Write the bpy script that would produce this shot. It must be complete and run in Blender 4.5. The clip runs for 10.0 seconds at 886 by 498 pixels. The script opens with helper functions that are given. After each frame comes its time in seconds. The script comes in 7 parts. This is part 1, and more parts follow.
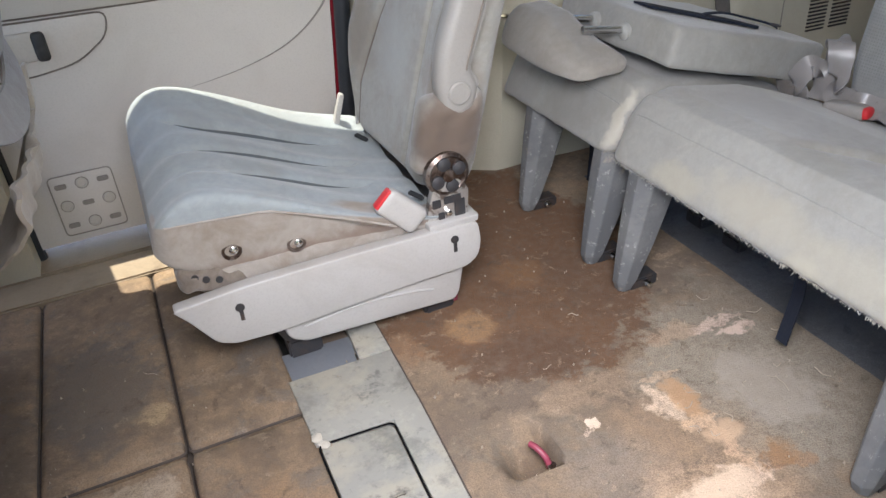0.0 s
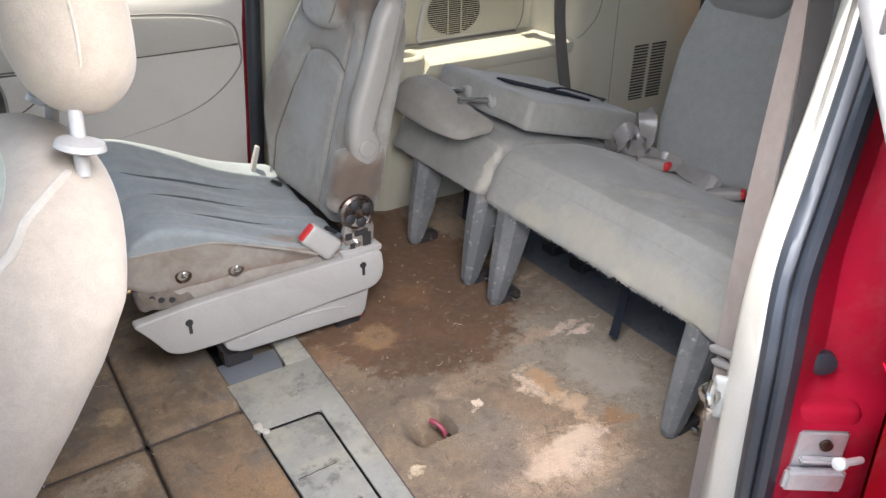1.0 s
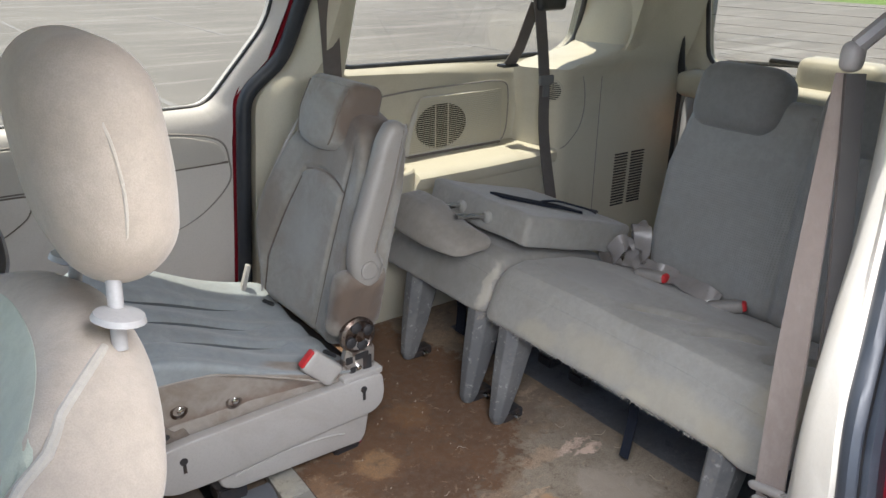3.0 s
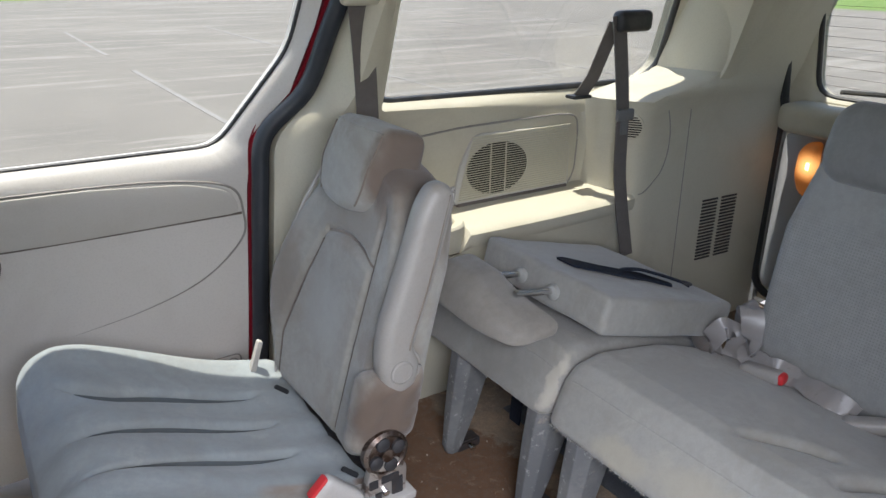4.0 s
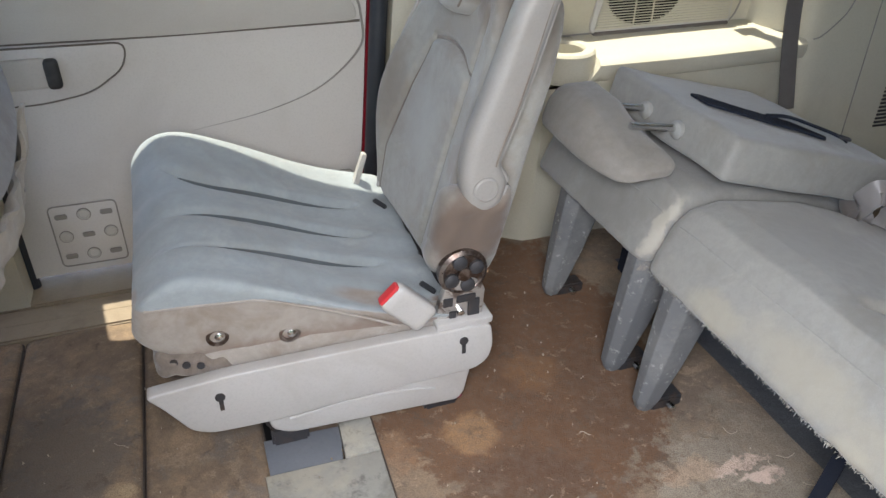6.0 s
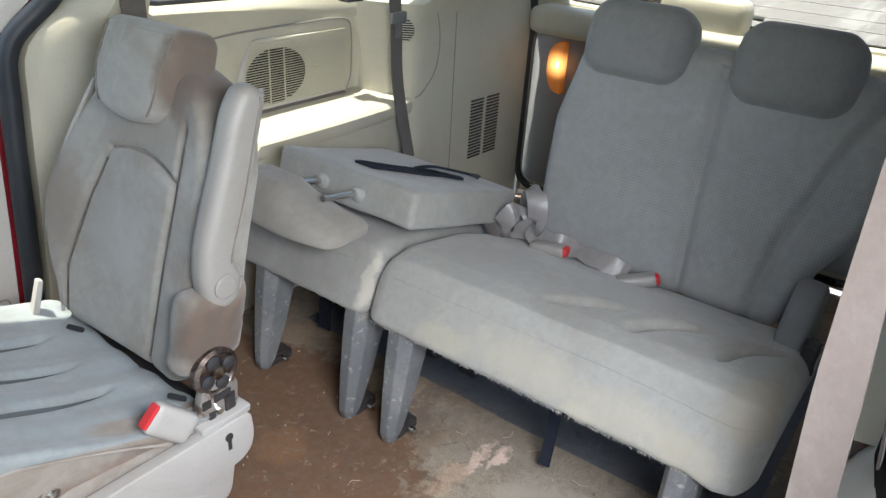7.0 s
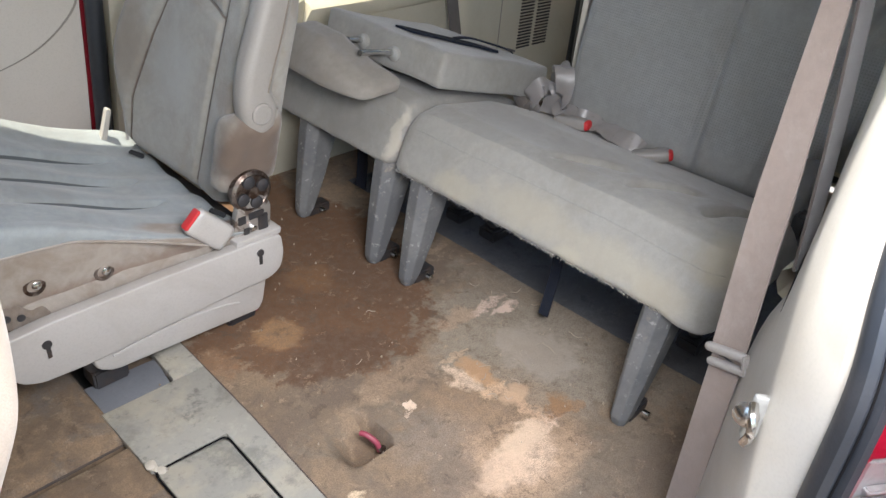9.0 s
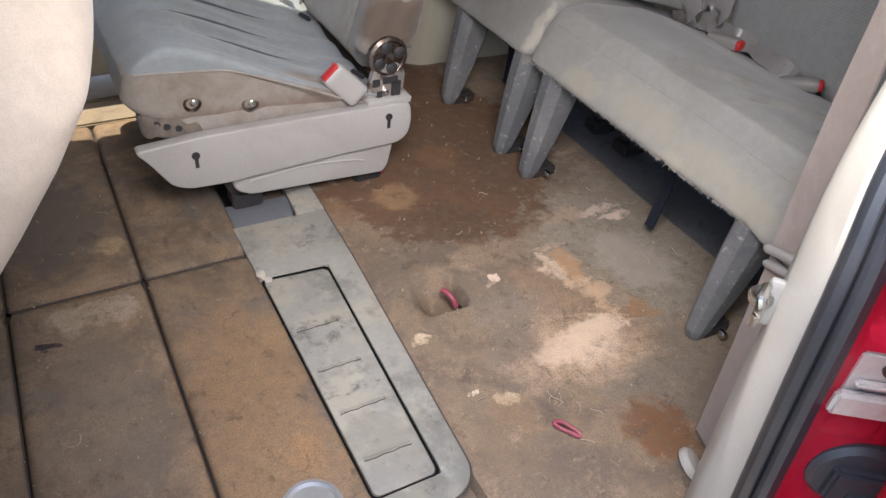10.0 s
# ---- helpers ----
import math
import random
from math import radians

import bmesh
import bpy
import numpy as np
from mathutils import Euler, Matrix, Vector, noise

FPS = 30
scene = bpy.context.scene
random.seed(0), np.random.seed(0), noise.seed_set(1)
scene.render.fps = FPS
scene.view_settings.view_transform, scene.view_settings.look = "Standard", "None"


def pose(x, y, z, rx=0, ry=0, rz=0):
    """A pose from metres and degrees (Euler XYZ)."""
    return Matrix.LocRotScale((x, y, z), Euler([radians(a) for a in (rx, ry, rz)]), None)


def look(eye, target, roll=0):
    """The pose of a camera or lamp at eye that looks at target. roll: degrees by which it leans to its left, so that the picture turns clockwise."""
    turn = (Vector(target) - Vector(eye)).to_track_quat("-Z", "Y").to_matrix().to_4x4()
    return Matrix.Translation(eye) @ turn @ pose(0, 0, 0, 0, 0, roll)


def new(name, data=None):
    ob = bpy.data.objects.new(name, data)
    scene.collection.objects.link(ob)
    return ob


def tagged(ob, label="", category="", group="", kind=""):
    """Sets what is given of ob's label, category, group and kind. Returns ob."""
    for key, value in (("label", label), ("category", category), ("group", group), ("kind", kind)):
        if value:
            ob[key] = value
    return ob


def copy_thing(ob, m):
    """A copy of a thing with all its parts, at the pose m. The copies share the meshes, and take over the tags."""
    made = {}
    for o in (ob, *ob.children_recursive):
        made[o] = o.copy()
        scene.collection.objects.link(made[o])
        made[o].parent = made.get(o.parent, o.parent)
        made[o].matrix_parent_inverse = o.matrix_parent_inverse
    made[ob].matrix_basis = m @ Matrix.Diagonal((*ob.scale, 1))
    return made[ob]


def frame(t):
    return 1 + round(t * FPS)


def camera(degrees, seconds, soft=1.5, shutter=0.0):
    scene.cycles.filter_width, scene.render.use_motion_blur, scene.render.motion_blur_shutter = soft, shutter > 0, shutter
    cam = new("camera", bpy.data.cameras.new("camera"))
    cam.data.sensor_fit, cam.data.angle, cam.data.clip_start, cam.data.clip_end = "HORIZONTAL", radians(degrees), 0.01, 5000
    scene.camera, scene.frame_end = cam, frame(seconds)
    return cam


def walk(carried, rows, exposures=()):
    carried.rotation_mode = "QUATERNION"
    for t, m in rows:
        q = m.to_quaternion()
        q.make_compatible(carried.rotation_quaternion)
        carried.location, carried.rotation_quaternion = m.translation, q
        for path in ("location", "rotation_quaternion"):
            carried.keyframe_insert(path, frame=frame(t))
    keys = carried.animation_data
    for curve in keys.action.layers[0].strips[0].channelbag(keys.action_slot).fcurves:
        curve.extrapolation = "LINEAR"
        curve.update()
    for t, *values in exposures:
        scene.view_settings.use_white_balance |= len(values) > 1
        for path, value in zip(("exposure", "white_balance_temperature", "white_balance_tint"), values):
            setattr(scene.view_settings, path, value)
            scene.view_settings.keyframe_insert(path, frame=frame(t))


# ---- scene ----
cam = camera(61.8, 10.0)
PATH = [
    (0, (0.448, 0.247, 0.845), (1.086, 1.814, -0.222), -4.4),
    (0.5, (0.36, 0.178, 0.901), (1.228, 1.68, -0.094), -1.0),
    (1, (0.243, 0.023, 0.979), (1.233, 1.463, 0.007), 0.8),
    (1.5, (0.217, -0.143, 1.004), (1.18, 1.368, 0.116), 1.9),
    (2, (0.177, -0.186, 1.03), (1.126, 1.366, 0.197), 1.7),
    (2.5, (0.141, -0.058, 1.027), (1.179, 1.463, 0.247), 0.4),
    (2.7, (0.153, 0.008, 1.024), (1.262, 1.483, 0.255), 0.5),
    (3.8, (0.39, 0.39, 1.021), (1.537, 1.86, 0.297), 0.9),
    (4, (0.42, 0.419, 1.02), (1.448, 1.97, 0.287), 0.7),
    (4.5, (0.548, 0.446, 0.988), (1.11, 2.205, 0.22), 0.2),
    (5, (0.587, 0.415, 0.936), (0.873, 2.163, 0.006), -0.1),
    (5.2, (0.577, 0.393, 0.907), (0.829, 2.096, -0.111), 0.3),
    (6.3, (0.487, 0.417, 0.937), (1.367, 1.882, -0.102), 1.9),
    (6.5, (0.427, 0.435, 0.968), (1.549, 1.757, -0.03), 2.6),
    (7, (0.326, 0.47, 0.991), (1.783, 1.5, 0.087), 3.7),
    (7.5, (0.304, 0.496, 0.989), (1.91, 1.332, 0.14), 5.0),
    (8, (0.325, 0.496, 0.987), (1.941, 1.282, 0.11), 4.7),
    (8.5, (0.295, 0.451, 0.956), (1.829, 1.282, -0.022), 6.0),
    (9, (0.258, 0.284, 0.932), (1.531, 1.381, -0.152), 5.7),
    (9.5, (0.252, 0.078, 0.919), (1.249, 1.325, -0.286), 6.7),
    (10, (0.296, 0.091, 0.896), (1.138, 1.402, -0.358), 6.6),
]
walk(cam, [(t, look(eye, target, roll)) for t, eye, target, roll in PATH],
     exposures=[(0, 2.2, 6250, 14), (0.5, 2.2, 6200, 11), (1, 1.95, 6300, 14), (1.5, 1.75, 6300, 20), (2, 1.6, 6300, 20), (2.5, 1.4, 6350, 13), (4, 1.67, 6000, 14), (5, 1.62, 6250, 19),
                (6.5, 2.17, 6150, 10), (7, 2.18, 6120, 10), (7.5, 2.11, 6250, 10), (8, 2.13, 6230, 10), (9, 2.0, 6420, 13), (9.5, 1.87, 6350, 15), (10, 1.75, 6550, 17)])

# ---- light ----
world = bpy.data.worlds.new("sky")
scene.world = world
world.use_nodes = True
_wn = world.node_tree
_sky = _wn.nodes.new("ShaderNodeTexSky")
_sky.sky_type = 'NISHITA'
_sky.sun_disc = False
SUN_TO = Vector((-0.07, 0.15, 1.0)).normalized()
_sky.sun_elevation = math.asin(SUN_TO.z)
_sky.sun_rotation = math.atan2(SUN_TO.x, SUN_TO.y)
_wn.links.new(_sky.outputs[0], _wn.nodes["Background"].inputs[0])
_wn.nodes["Background"].inputs[1].default_value = 0.15
sun = new("sun", bpy.data.lights.new("sun", "SUN"))
sun.data.energy, sun.data.angle, sun.data.color = 4.0, radians(0.5), (1.0, 0.95, 0.86)
sun.matrix_world = look((0, 0, 30), Vector((0, 0, 30)) - SUN_TO)
scene.view_settings.exposure = 2.1
# Added area lamp in the doorway, standing in for the open sky's light
day = new("doorway_sky_fill", bpy.data.lights.new("doorway_sky_fill", "AREA"))
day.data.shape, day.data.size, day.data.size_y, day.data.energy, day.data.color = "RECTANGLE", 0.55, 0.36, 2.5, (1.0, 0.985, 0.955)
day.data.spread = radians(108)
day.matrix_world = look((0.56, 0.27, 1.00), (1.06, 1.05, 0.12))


# ---- materials ----
def nodes_of(name):
    m = bpy.data.materials.new(name)
    m.use_nodes = True
    return m, m.node_tree, m.node_tree.nodes["Principled BSDF"]


def nd(tree, kind, **props):
    n = tree.nodes.new(kind)
    for k, v in props.items():
        n.inputs[k].default_value = v
    return n


def noise_tex(tree, pos, scale, detail=4.0, rough=0.55, distort=0.0):
    n = nd(tree, "ShaderNodeTexNoise", Scale=scale, Detail=detail, Roughness=rough, Distortion=distort)
    tree.links.new(pos, n.inputs["Vector"])
    return n.outputs["Fac"]


def ramp(tree, fac, lo, hi):
    n = nd(tree, "ShaderNodeMapRange")
    n.inputs["From Min"].default_value, n.inputs["From Max"].default_value = lo, hi
    n.interpolation_type = 'SMOOTHSTEP'
    tree.links.new(fac, n.inputs["Value"])
    return n.outputs["Result"]


def math_node(tree, op, a, b):
    n = tree.nodes.new("ShaderNodeMath")
    n.operation = op
    for i, v in enumerate((a, b)):
        if isinstance(v, (int, float)):
            n.inputs[i].default_value = v
        else:
            tree.links.new(v, n.inputs[i])
    return n.outputs[0]


def mix(tree, fac, a, b):
    n = tree.nodes.new("ShaderNodeMix")
    n.data_type = 'RGBA'
    for sock, v in ((n.inputs["Factor"], fac), (n.inputs["A"], a), (n.inputs["B"], b)):
        if isinstance(v, (int, float)):
            sock.default_value = v
        elif isinstance(v, tuple):
            sock.default_value = (*v, 1.0)
        else:
            tree.links.new(v, sock)
    return n.outputs["Result"]


def position(tree):
    return tree.nodes.new("ShaderNodeNewGeometry").outputs["Position"]


def bump(tree, bsdf, height, strength, distance):
    b = nd(tree, "ShaderNodeBump", Strength=strength, Distance=distance)
    tree.links.new(height, b.inputs["Height"])
    tree.links.new(b.outputs[0], bsdf.inputs["Normal"])


def surface(name, base, dirt, rough=0.6, big=6.0, fine=150.0, amount=0.5, relief=0.2, depth=0.001, metal=0.0, coat=0.0, rough_var=0.12, spec=0.5, edges=(0.45, 0.75)):
    """A surface of a base colour with soft dirt at a large scale, speckle and relief at a fine one."""
    m, t, b = nodes_of(name)
    p = position(t)
    stain = math_node(t, 'MULTIPLY', ramp(t, noise_tex(t, p, big, 6.0, 0.62, 0.6), *edges), amount)
    grain = noise_tex(t, p, fine, 3.0)
    col = mix(t, stain, base, dirt)
    dark = tuple(c * 0.8 for c in base)
    col = mix(t, math_node(t, 'MULTIPLY', ramp(t, grain, 0.42, 0.75), 0.35), col, dark)
    t.links.new(col, b.inputs["Base Color"])
    t.links.new(math_node(t, 'ADD', math_node(t, 'MULTIPLY', noise_tex(t, p, big * 4, 4.0), rough_var * 2), rough - rough_var), b.inputs["Roughness"])
    b.inputs["Metallic"].default_value, b.inputs["Coat Weight"].default_value, b.inputs["Specular IOR Level"].default_value = metal, coat, spec
    if relief:
        bump(t, b, grain, relief, depth)
    return m


def cloth(name, base, dirt, worn, weave=900.0, big=5.0, amount=0.6, dots=None, patches=(), spots=()):
    """Woven upholstery: fine weave, grime in blotches, paler rubbed places."""
    m, t, b = nodes_of(name)
    p = position(t)
    grime = math_node(t, 'MULTIPLY', ramp(t, noise_tex(t, p, big, 8.0, 0.7, 0.6), 0.44, 0.66), amount)
    rub = math_node(t, 'MULTIPLY', ramp(t, noise_tex(t, p, big * 2.3 + 1, 8.0, 0.72, 0.4), 0.50, 0.70), 0.55)
    mid = noise_tex(t, p, 60.0, 4.0, 0.7)
    fine = noise_tex(t, p, weave, 2.0)
    col = mix(t, grime, base, dirt)
    col = mix(t, rub, col, worn)
    col = mix(t, math_node(t, 'MULTIPLY', ramp(t, mid, 0.38, 0.66), 0.34), col, tuple(c * 0.72 for c in base))
    col = mix(t, math_node(t, 'MULTIPLY', ramp(t, fine, 0.4, 0.65), 0.3), col, tuple(c * 0.7 for c in base))
    height = math_node(t, 'ADD', fine, math_node(t, 'MULTIPLY', mid, 0.8))
    w = warp(t, p, 14.0, 0.10) if patches else None
    for u, v, ru, rv, colour, strength, soft in patches:
        col = mix(t, math_node(t, 'MULTIPLY', blob(t, w, u, v, ru, rv, soft, (1, 2)), strength), col, colour)
    ws = warp(t, p, 22.0, 0.05) if spots else None
    for x, y, z, rx, ry, rz, colour, strength, soft in spots:
        col = mix(t, math_node(t, 'MULTIPLY', blob3(t, ws, (x, y, z), (rx, ry, rz), soft), strength), col, colour)
    if dots:
        pitch, lo, hi = dots
        sep = t.nodes.new("ShaderNodeSeparateXYZ")
        t.links.new(p, sep.inputs[0])
        k = 2 * math.pi / pitch
        a = math_node(t, 'SINE', math_node(t, 'MULTIPLY', math_node(t, 'ADD', sep.outputs[1], sep.outputs[2]), k), 0)
        c = math_node(t, 'SINE', math_node(t, 'MULTIPLY', math_node(t, 'SUBTRACT', sep.outputs[1], sep.outputs[2]), k), 0)
        spot = ramp(t, math_node(t, 'MULTIPLY', a, c), 0.25, 0.6)
        zone = math_node(t, 'MULTIPLY', ramp(t, sep.outputs[2], lo - 0.02, lo + 0.03), ramp(t, sep.outputs[2], hi + 0.03, hi - 0.04))
        spot = math_node(t, 'MULTIPLY', spot, zone)
        col = mix(t, math_node(t, 'MULTIPLY', spot, 0.45), col, tuple(x * 0.55 for x in base))
        height = math_node(t, 'SUBTRACT', height, math_node(t, 'MULTIPLY', spot, 0.8))
    t.links.new(col, b.inputs["Base Color"])
    b.inputs["Roughness"].default_value = 0.92
    b.inputs["Specular IOR Level"].default_value = 0.2
    b.inputs["Sheen Weight"].default_value = 0.25
    b.inputs["Sheen Roughness"].default_value = 0.5
    bump(t, b, height, 0.35, 0.0012)
    return m


def layered(name, base, rough, layers):
    """Scuffed plastic: layers (scale, from, to, amount, colour) of ragged marks over a base."""
    m, t, b = nodes_of(name)
    p = position(t)
    col = base
    for i, (scale, lo, hi, amount, colour) in enumerate(layers):
        q = nd(t, "ShaderNodeMapping")
        q.inputs["Location"].default_value = (3.1 * i, 1.7 * i, 0.9 * i)
        t.links.new(p, q.inputs[0])
        col = mix(t, math_node(t, 'MULTIPLY', ramp(t, noise_tex(t, q.outputs[0], scale, 8.0, 0.72, 0.15), lo, hi), amount), col, colour)
    t.links.new(col, b.inputs["Base Color"])
    grain = noise_tex(t, p, 180.0, 3.0)
    t.links.new(math_node(t, 'ADD', math_node(t, 'MULTIPLY', noise_tex(t, p, 30.0, 5.0), 0.3), rough - 0.15), b.inputs["Roughness"])
    bump(t, b, grain, 0.35, 0.001)
    return m


def blob(tree, warped, x, y, rx, ry, soft, axes=(0, 1), ragged=None):
    """1 inside a ragged patch of the floor round (x, y), 0 outside."""
    sep = tree.nodes.new("ShaderNodeSeparateXYZ")
    tree.links.new(warped, sep.inputs[0])
    dx = math_node(tree, 'POWER', math_node(tree, 'ABSOLUTE', math_node(tree, 'DIVIDE', math_node(tree, 'SUBTRACT', sep.outputs[axes[0]], x), rx), 0), 2.0)
    dy = math_node(tree, 'POWER', math_node(tree, 'ABSOLUTE', math_node(tree, 'DIVIDE', math_node(tree, 'SUBTRACT', sep.outputs[axes[1]], y), ry), 0), 2.0)
    r = math_node(tree, 'ADD', dx, dy)
    if ragged is not None:
        r = math_node(tree, 'ADD', r, math_node(tree, 'MULTIPLY', math_node(tree, 'SUBTRACT', ragged, 0.5), 1.6 if min(rx, ry) > 0.12 else 3.0))
    return ramp(tree, r, 1.0 + soft, 1.0 - soft)


def blob3(tree, warped, at, size, soft):
    """1 inside a ragged egg-shaped place, 0 outside."""
    sep = tree.nodes.new("ShaderNodeSeparateXYZ")
    tree.links.new(warped, sep.inputs[0])
    r = 0.0
    for k in range(3):
        q = math_node(tree, 'DIVIDE', math_node(tree, 'SUBTRACT', sep.outputs[k], at[k]), size[k])
        r = math_node(tree, 'ADD', math_node(tree, 'MULTIPLY', q, q), r)
    return ramp(tree, r, 1.0 + soft, 1.0 - soft)


def warp(tree, pos, scale, amount):
    n = nd(tree, "ShaderNodeTexNoise", Scale=scale, Detail=5.0, Roughness=0.6)
    tree.links.new(pos, n.inputs["Vector"])
    v = tree.nodes.new("ShaderNodeVectorMath")
    v.operation = 'MULTIPLY_ADD'
    tree.links.new(n.outputs["Color"], v.inputs[0])
    v.inputs[1].default_value = (amount, amount, amount)
    tree.links.new(pos, v.inputs[2])
    s = tree.nodes.new("ShaderNodeVectorMath")
    s.operation = 'SUBTRACT'
    tree.links.new(v.outputs[0], s.inputs[0])
    s.inputs[1].default_value = (amount / 2, amount / 2, amount / 2)
    return s.outputs[0]


def carpet(name, base, dark, pale, patches=(), grey=(0.2, 0.18, 0.16), worn=()):
    """Worn carpet: pile, blotches of mud, named patches (x, y, rx, ry, colour, strength, soft) and bare places worn through the pile."""
    m, t, b = nodes_of(name)
    p = position(t)
    w, w_fine = warp(t, p, 7.0, 0.16), warp(t, p, 28.0, 0.06)
    torn, shred = noise_tex(t, p, 22.0, 7.0, 0.7), noise_tex(t, p, 75.0, 5.0, 0.7)
    col = mix(t, ramp(t, noise_tex(t, p, 5.5, 8.0, 0.72, 0.4), 0.40, 0.60), base, dark)
    col = mix(t, math_node(t, 'MULTIPLY', ramp(t, noise_tex(t, w, 6.0, 8.0, 0.74, 0.5), 0.50, 0.62), 0.75), col, grey)
    col = mix(t, math_node(t, 'MULTIPLY', ramp(t, noise_tex(t, w, 11.0, 8.0, 0.74, 0.6), 0.54, 0.68), 0.6), col, pale)
    for x, y, rx, ry, colour, strength, soft in patches:
        large = min(rx, ry) >= 0.06
        col = mix(t, math_node(t, 'MULTIPLY', blob(t, w if large else w_fine, x, y, rx, ry, soft, (0, 1), torn if min(rx, ry) >= 0.02 else shred), strength), col, colour)
    col = mix(t, math_node(t, 'MULTIPLY', ramp(t, noise_tex(t, w_fine, 24.0, 7.0, 0.74, 0.3), 0.54, 0.67), 0.7), col, tuple(c * 0.62 for c in dark))
    col = mix(t, math_node(t, 'MULTIPLY', ramp(t, noise_tex(t, w_fine, 31.0, 7.0, 0.74, 0.3), 0.565, 0.68), 0.6), col, pale)
    mid, fine = noise_tex(t, p, 55.0, 5.0, 0.7), noise_tex(t, p, 420.0, 2.0)
    col = mix(t, math_node(t, 'MULTIPLY', ramp(t, mid, 0.4, 0.7), 0.4), col, dark)
    col = mix(t, math_node(t, 'MULTIPLY', ramp(t, fine, 0.42, 0.65), 0.4), col, tuple(c * 0.7 for c in dark))
    col = mix(t, math_node(t, 'MULTIPLY', ramp(t, noise_tex(t, p, 120.0, 2.0), 0.68, 0.78), 0.4), col, pale)
    for x, y, rx, ry, colour, strength, soft in worn:
        col = mix(t, math_node(t, 'MULTIPLY', blob(t, w_fine, x, y, rx, ry, soft, (0, 1), torn), strength), col, colour)
    t.links.new(col, b.inputs["Base Color"])
    b.inputs["Roughness"].default_value = 0.95
    b.inputs["Specular IOR Level"].default_value = 0.15
    bump(t, b, math_node(t, 'ADD', fine, math_node(t, 'MULTIPLY', mid, 1.2)), 0.6, 0.002)
    return m


def glass(name, tint, weight):
    m, t, b = nodes_of(name)
    t.nodes.remove(b)
    clear = nd(t, "ShaderNodeBsdfTransparent", Color=(*tint, 1))
    gloss = nd(t, "ShaderNodeBsdfGlossy", Roughness=0.02)
    fres = nd(t, "ShaderNodeFresnel", IOR=1.5)
    mixer = t.nodes.new("ShaderNodeMixShader")
    t.links.new(math_node(t, 'MULTIPLY', fres.outputs[0], weight), mixer.inputs[0])
    t.links.new(clear.outputs[0], mixer.inputs[1])
    t.links.new(gloss.outputs[0], mixer.inputs[2])
    t.links.new(mixer.outputs[0], t.nodes["Material Output"].inputs[0])
    return m


M_CREAM = surface("cream_trim", (0.53, 0.50, 0.40), (0.37, 0.33, 0.245), 0.5, 5.0, 260.0, 0.4, 0.25, 0.0006)
M_PANEL = surface("door_trim", (0.58, 0.56, 0.53), (0.44, 0.41, 0.37), 0.5, 4.0, 260.0, 0.35, 0.25, 0.0006)
M_INSERT = surface("door_insert", (0.50, 0.485, 0.45), (0.40, 0.375, 0.33), 0.62, 4.0, 400.0, 0.4, 0.35, 0.0008)
# Dark tone for tubes that stand in for shaded trim grooves
M_GROOVE = surface("trim_groove", (0.16, 0.14, 0.12), (0.08, 0.07, 0.06), 0.7, 9.0, 200.0)
# White trim, its colour darkened to offset the glare of direct sun
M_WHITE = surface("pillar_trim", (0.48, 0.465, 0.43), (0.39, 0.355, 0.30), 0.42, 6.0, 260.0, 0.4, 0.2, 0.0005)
M_GREYTRIM = surface("grey_trim", (0.33, 0.33, 0.31), (0.22, 0.21, 0.19), 0.55, 5.0, 260.0, 0.4, 0.25, 0.0006)
M_SHIELD = surface("seat_shield", (0.43, 0.415, 0.40), (0.31, 0.28, 0.245), 0.42, 7.0, 300.0, 0.5, 0.15, 0.0005)
M_ARM = surface("armrest_vinyl", (0.285, 0.272, 0.255), (0.19, 0.16, 0.135), 0.46, 9.0, 350.0, 0.55, 0.2, 0.0006)
M_LEG = layered("scuffed_leg", (0.125, 0.128, 0.132), 0.6, ((8.0, 0.46, 0.64, 0.5, (0.22, 0.22, 0.215)), (14.0, 0.58, 0.68, 0.5, (0.37, 0.31, 0.24)), (60.0, 0.57, 0.66, 0.65, (0.40, 0.40, 0.38)), (20.0, 0.54, 0.68, 0.4, (0.13, 0.132, 0.135))))
M_STRIP = layered("scuffed_hatch", (0.33, 0.32, 0.285), 0.5, ((6.0, 0.46, 0.60, 0.8, (0.42, 0.385, 0.31)), (7.0, 0.49, 0.62, 0.75, (0.185, 0.185, 0.165)), (14.0, 0.55, 0.66, 0.75, (0.10, 0.10, 0.09)), (26.0, 0.53, 0.68, 0.6, (0.43, 0.41, 0.345)), (4.0, 0.50, 0.62, 0.5, (0.18, 0.17, 0.145)), (60.0, 0.57, 0.68, 0.4, (0.13, 0.13, 0.115))))
M_SILL = surface("worn_sill", (0.29, 0.23, 0.16), (0.14, 0.10, 0.068), 0.6, 10.0, 160.0, 0.7, 0.4, 0.001)
M_SLATE = surface("slate_plastic", (0.17, 0.18, 0.20), (0.30, 0.29, 0.27), 0.35, 12.0, 200.0, 0.5)
M_BLACK = surface("black_rubber", (0.025, 0.027, 0.03), (0.10, 0.09, 0.08), 0.5, 14.0, 160.0, 0.5, 0.3, 0.0008)
M_DARK = surface("dark_steel", (0.05, 0.05, 0.055), (0.14, 0.09, 0.06), 0.5, 20.0, 160.0, 0.6, 0.3, 0.0008, 0.4)
# Near-black, for openings and gaps: their shade put into colour
M_VOID = surface("dark_opening", (0.008, 0.008, 0.009), (0.012, 0.011, 0.010), 0.9, 9.0, 200.0, 0.5, spec=0.1)
M_STEEL = surface("greasy_steel", (0.22, 0.185, 0.165), (0.06, 0.036, 0.026), 0.32, 38.0, 220.0, 0.95, 0.3, 0.0008, 0.8, edges=(0.42, 0.58))
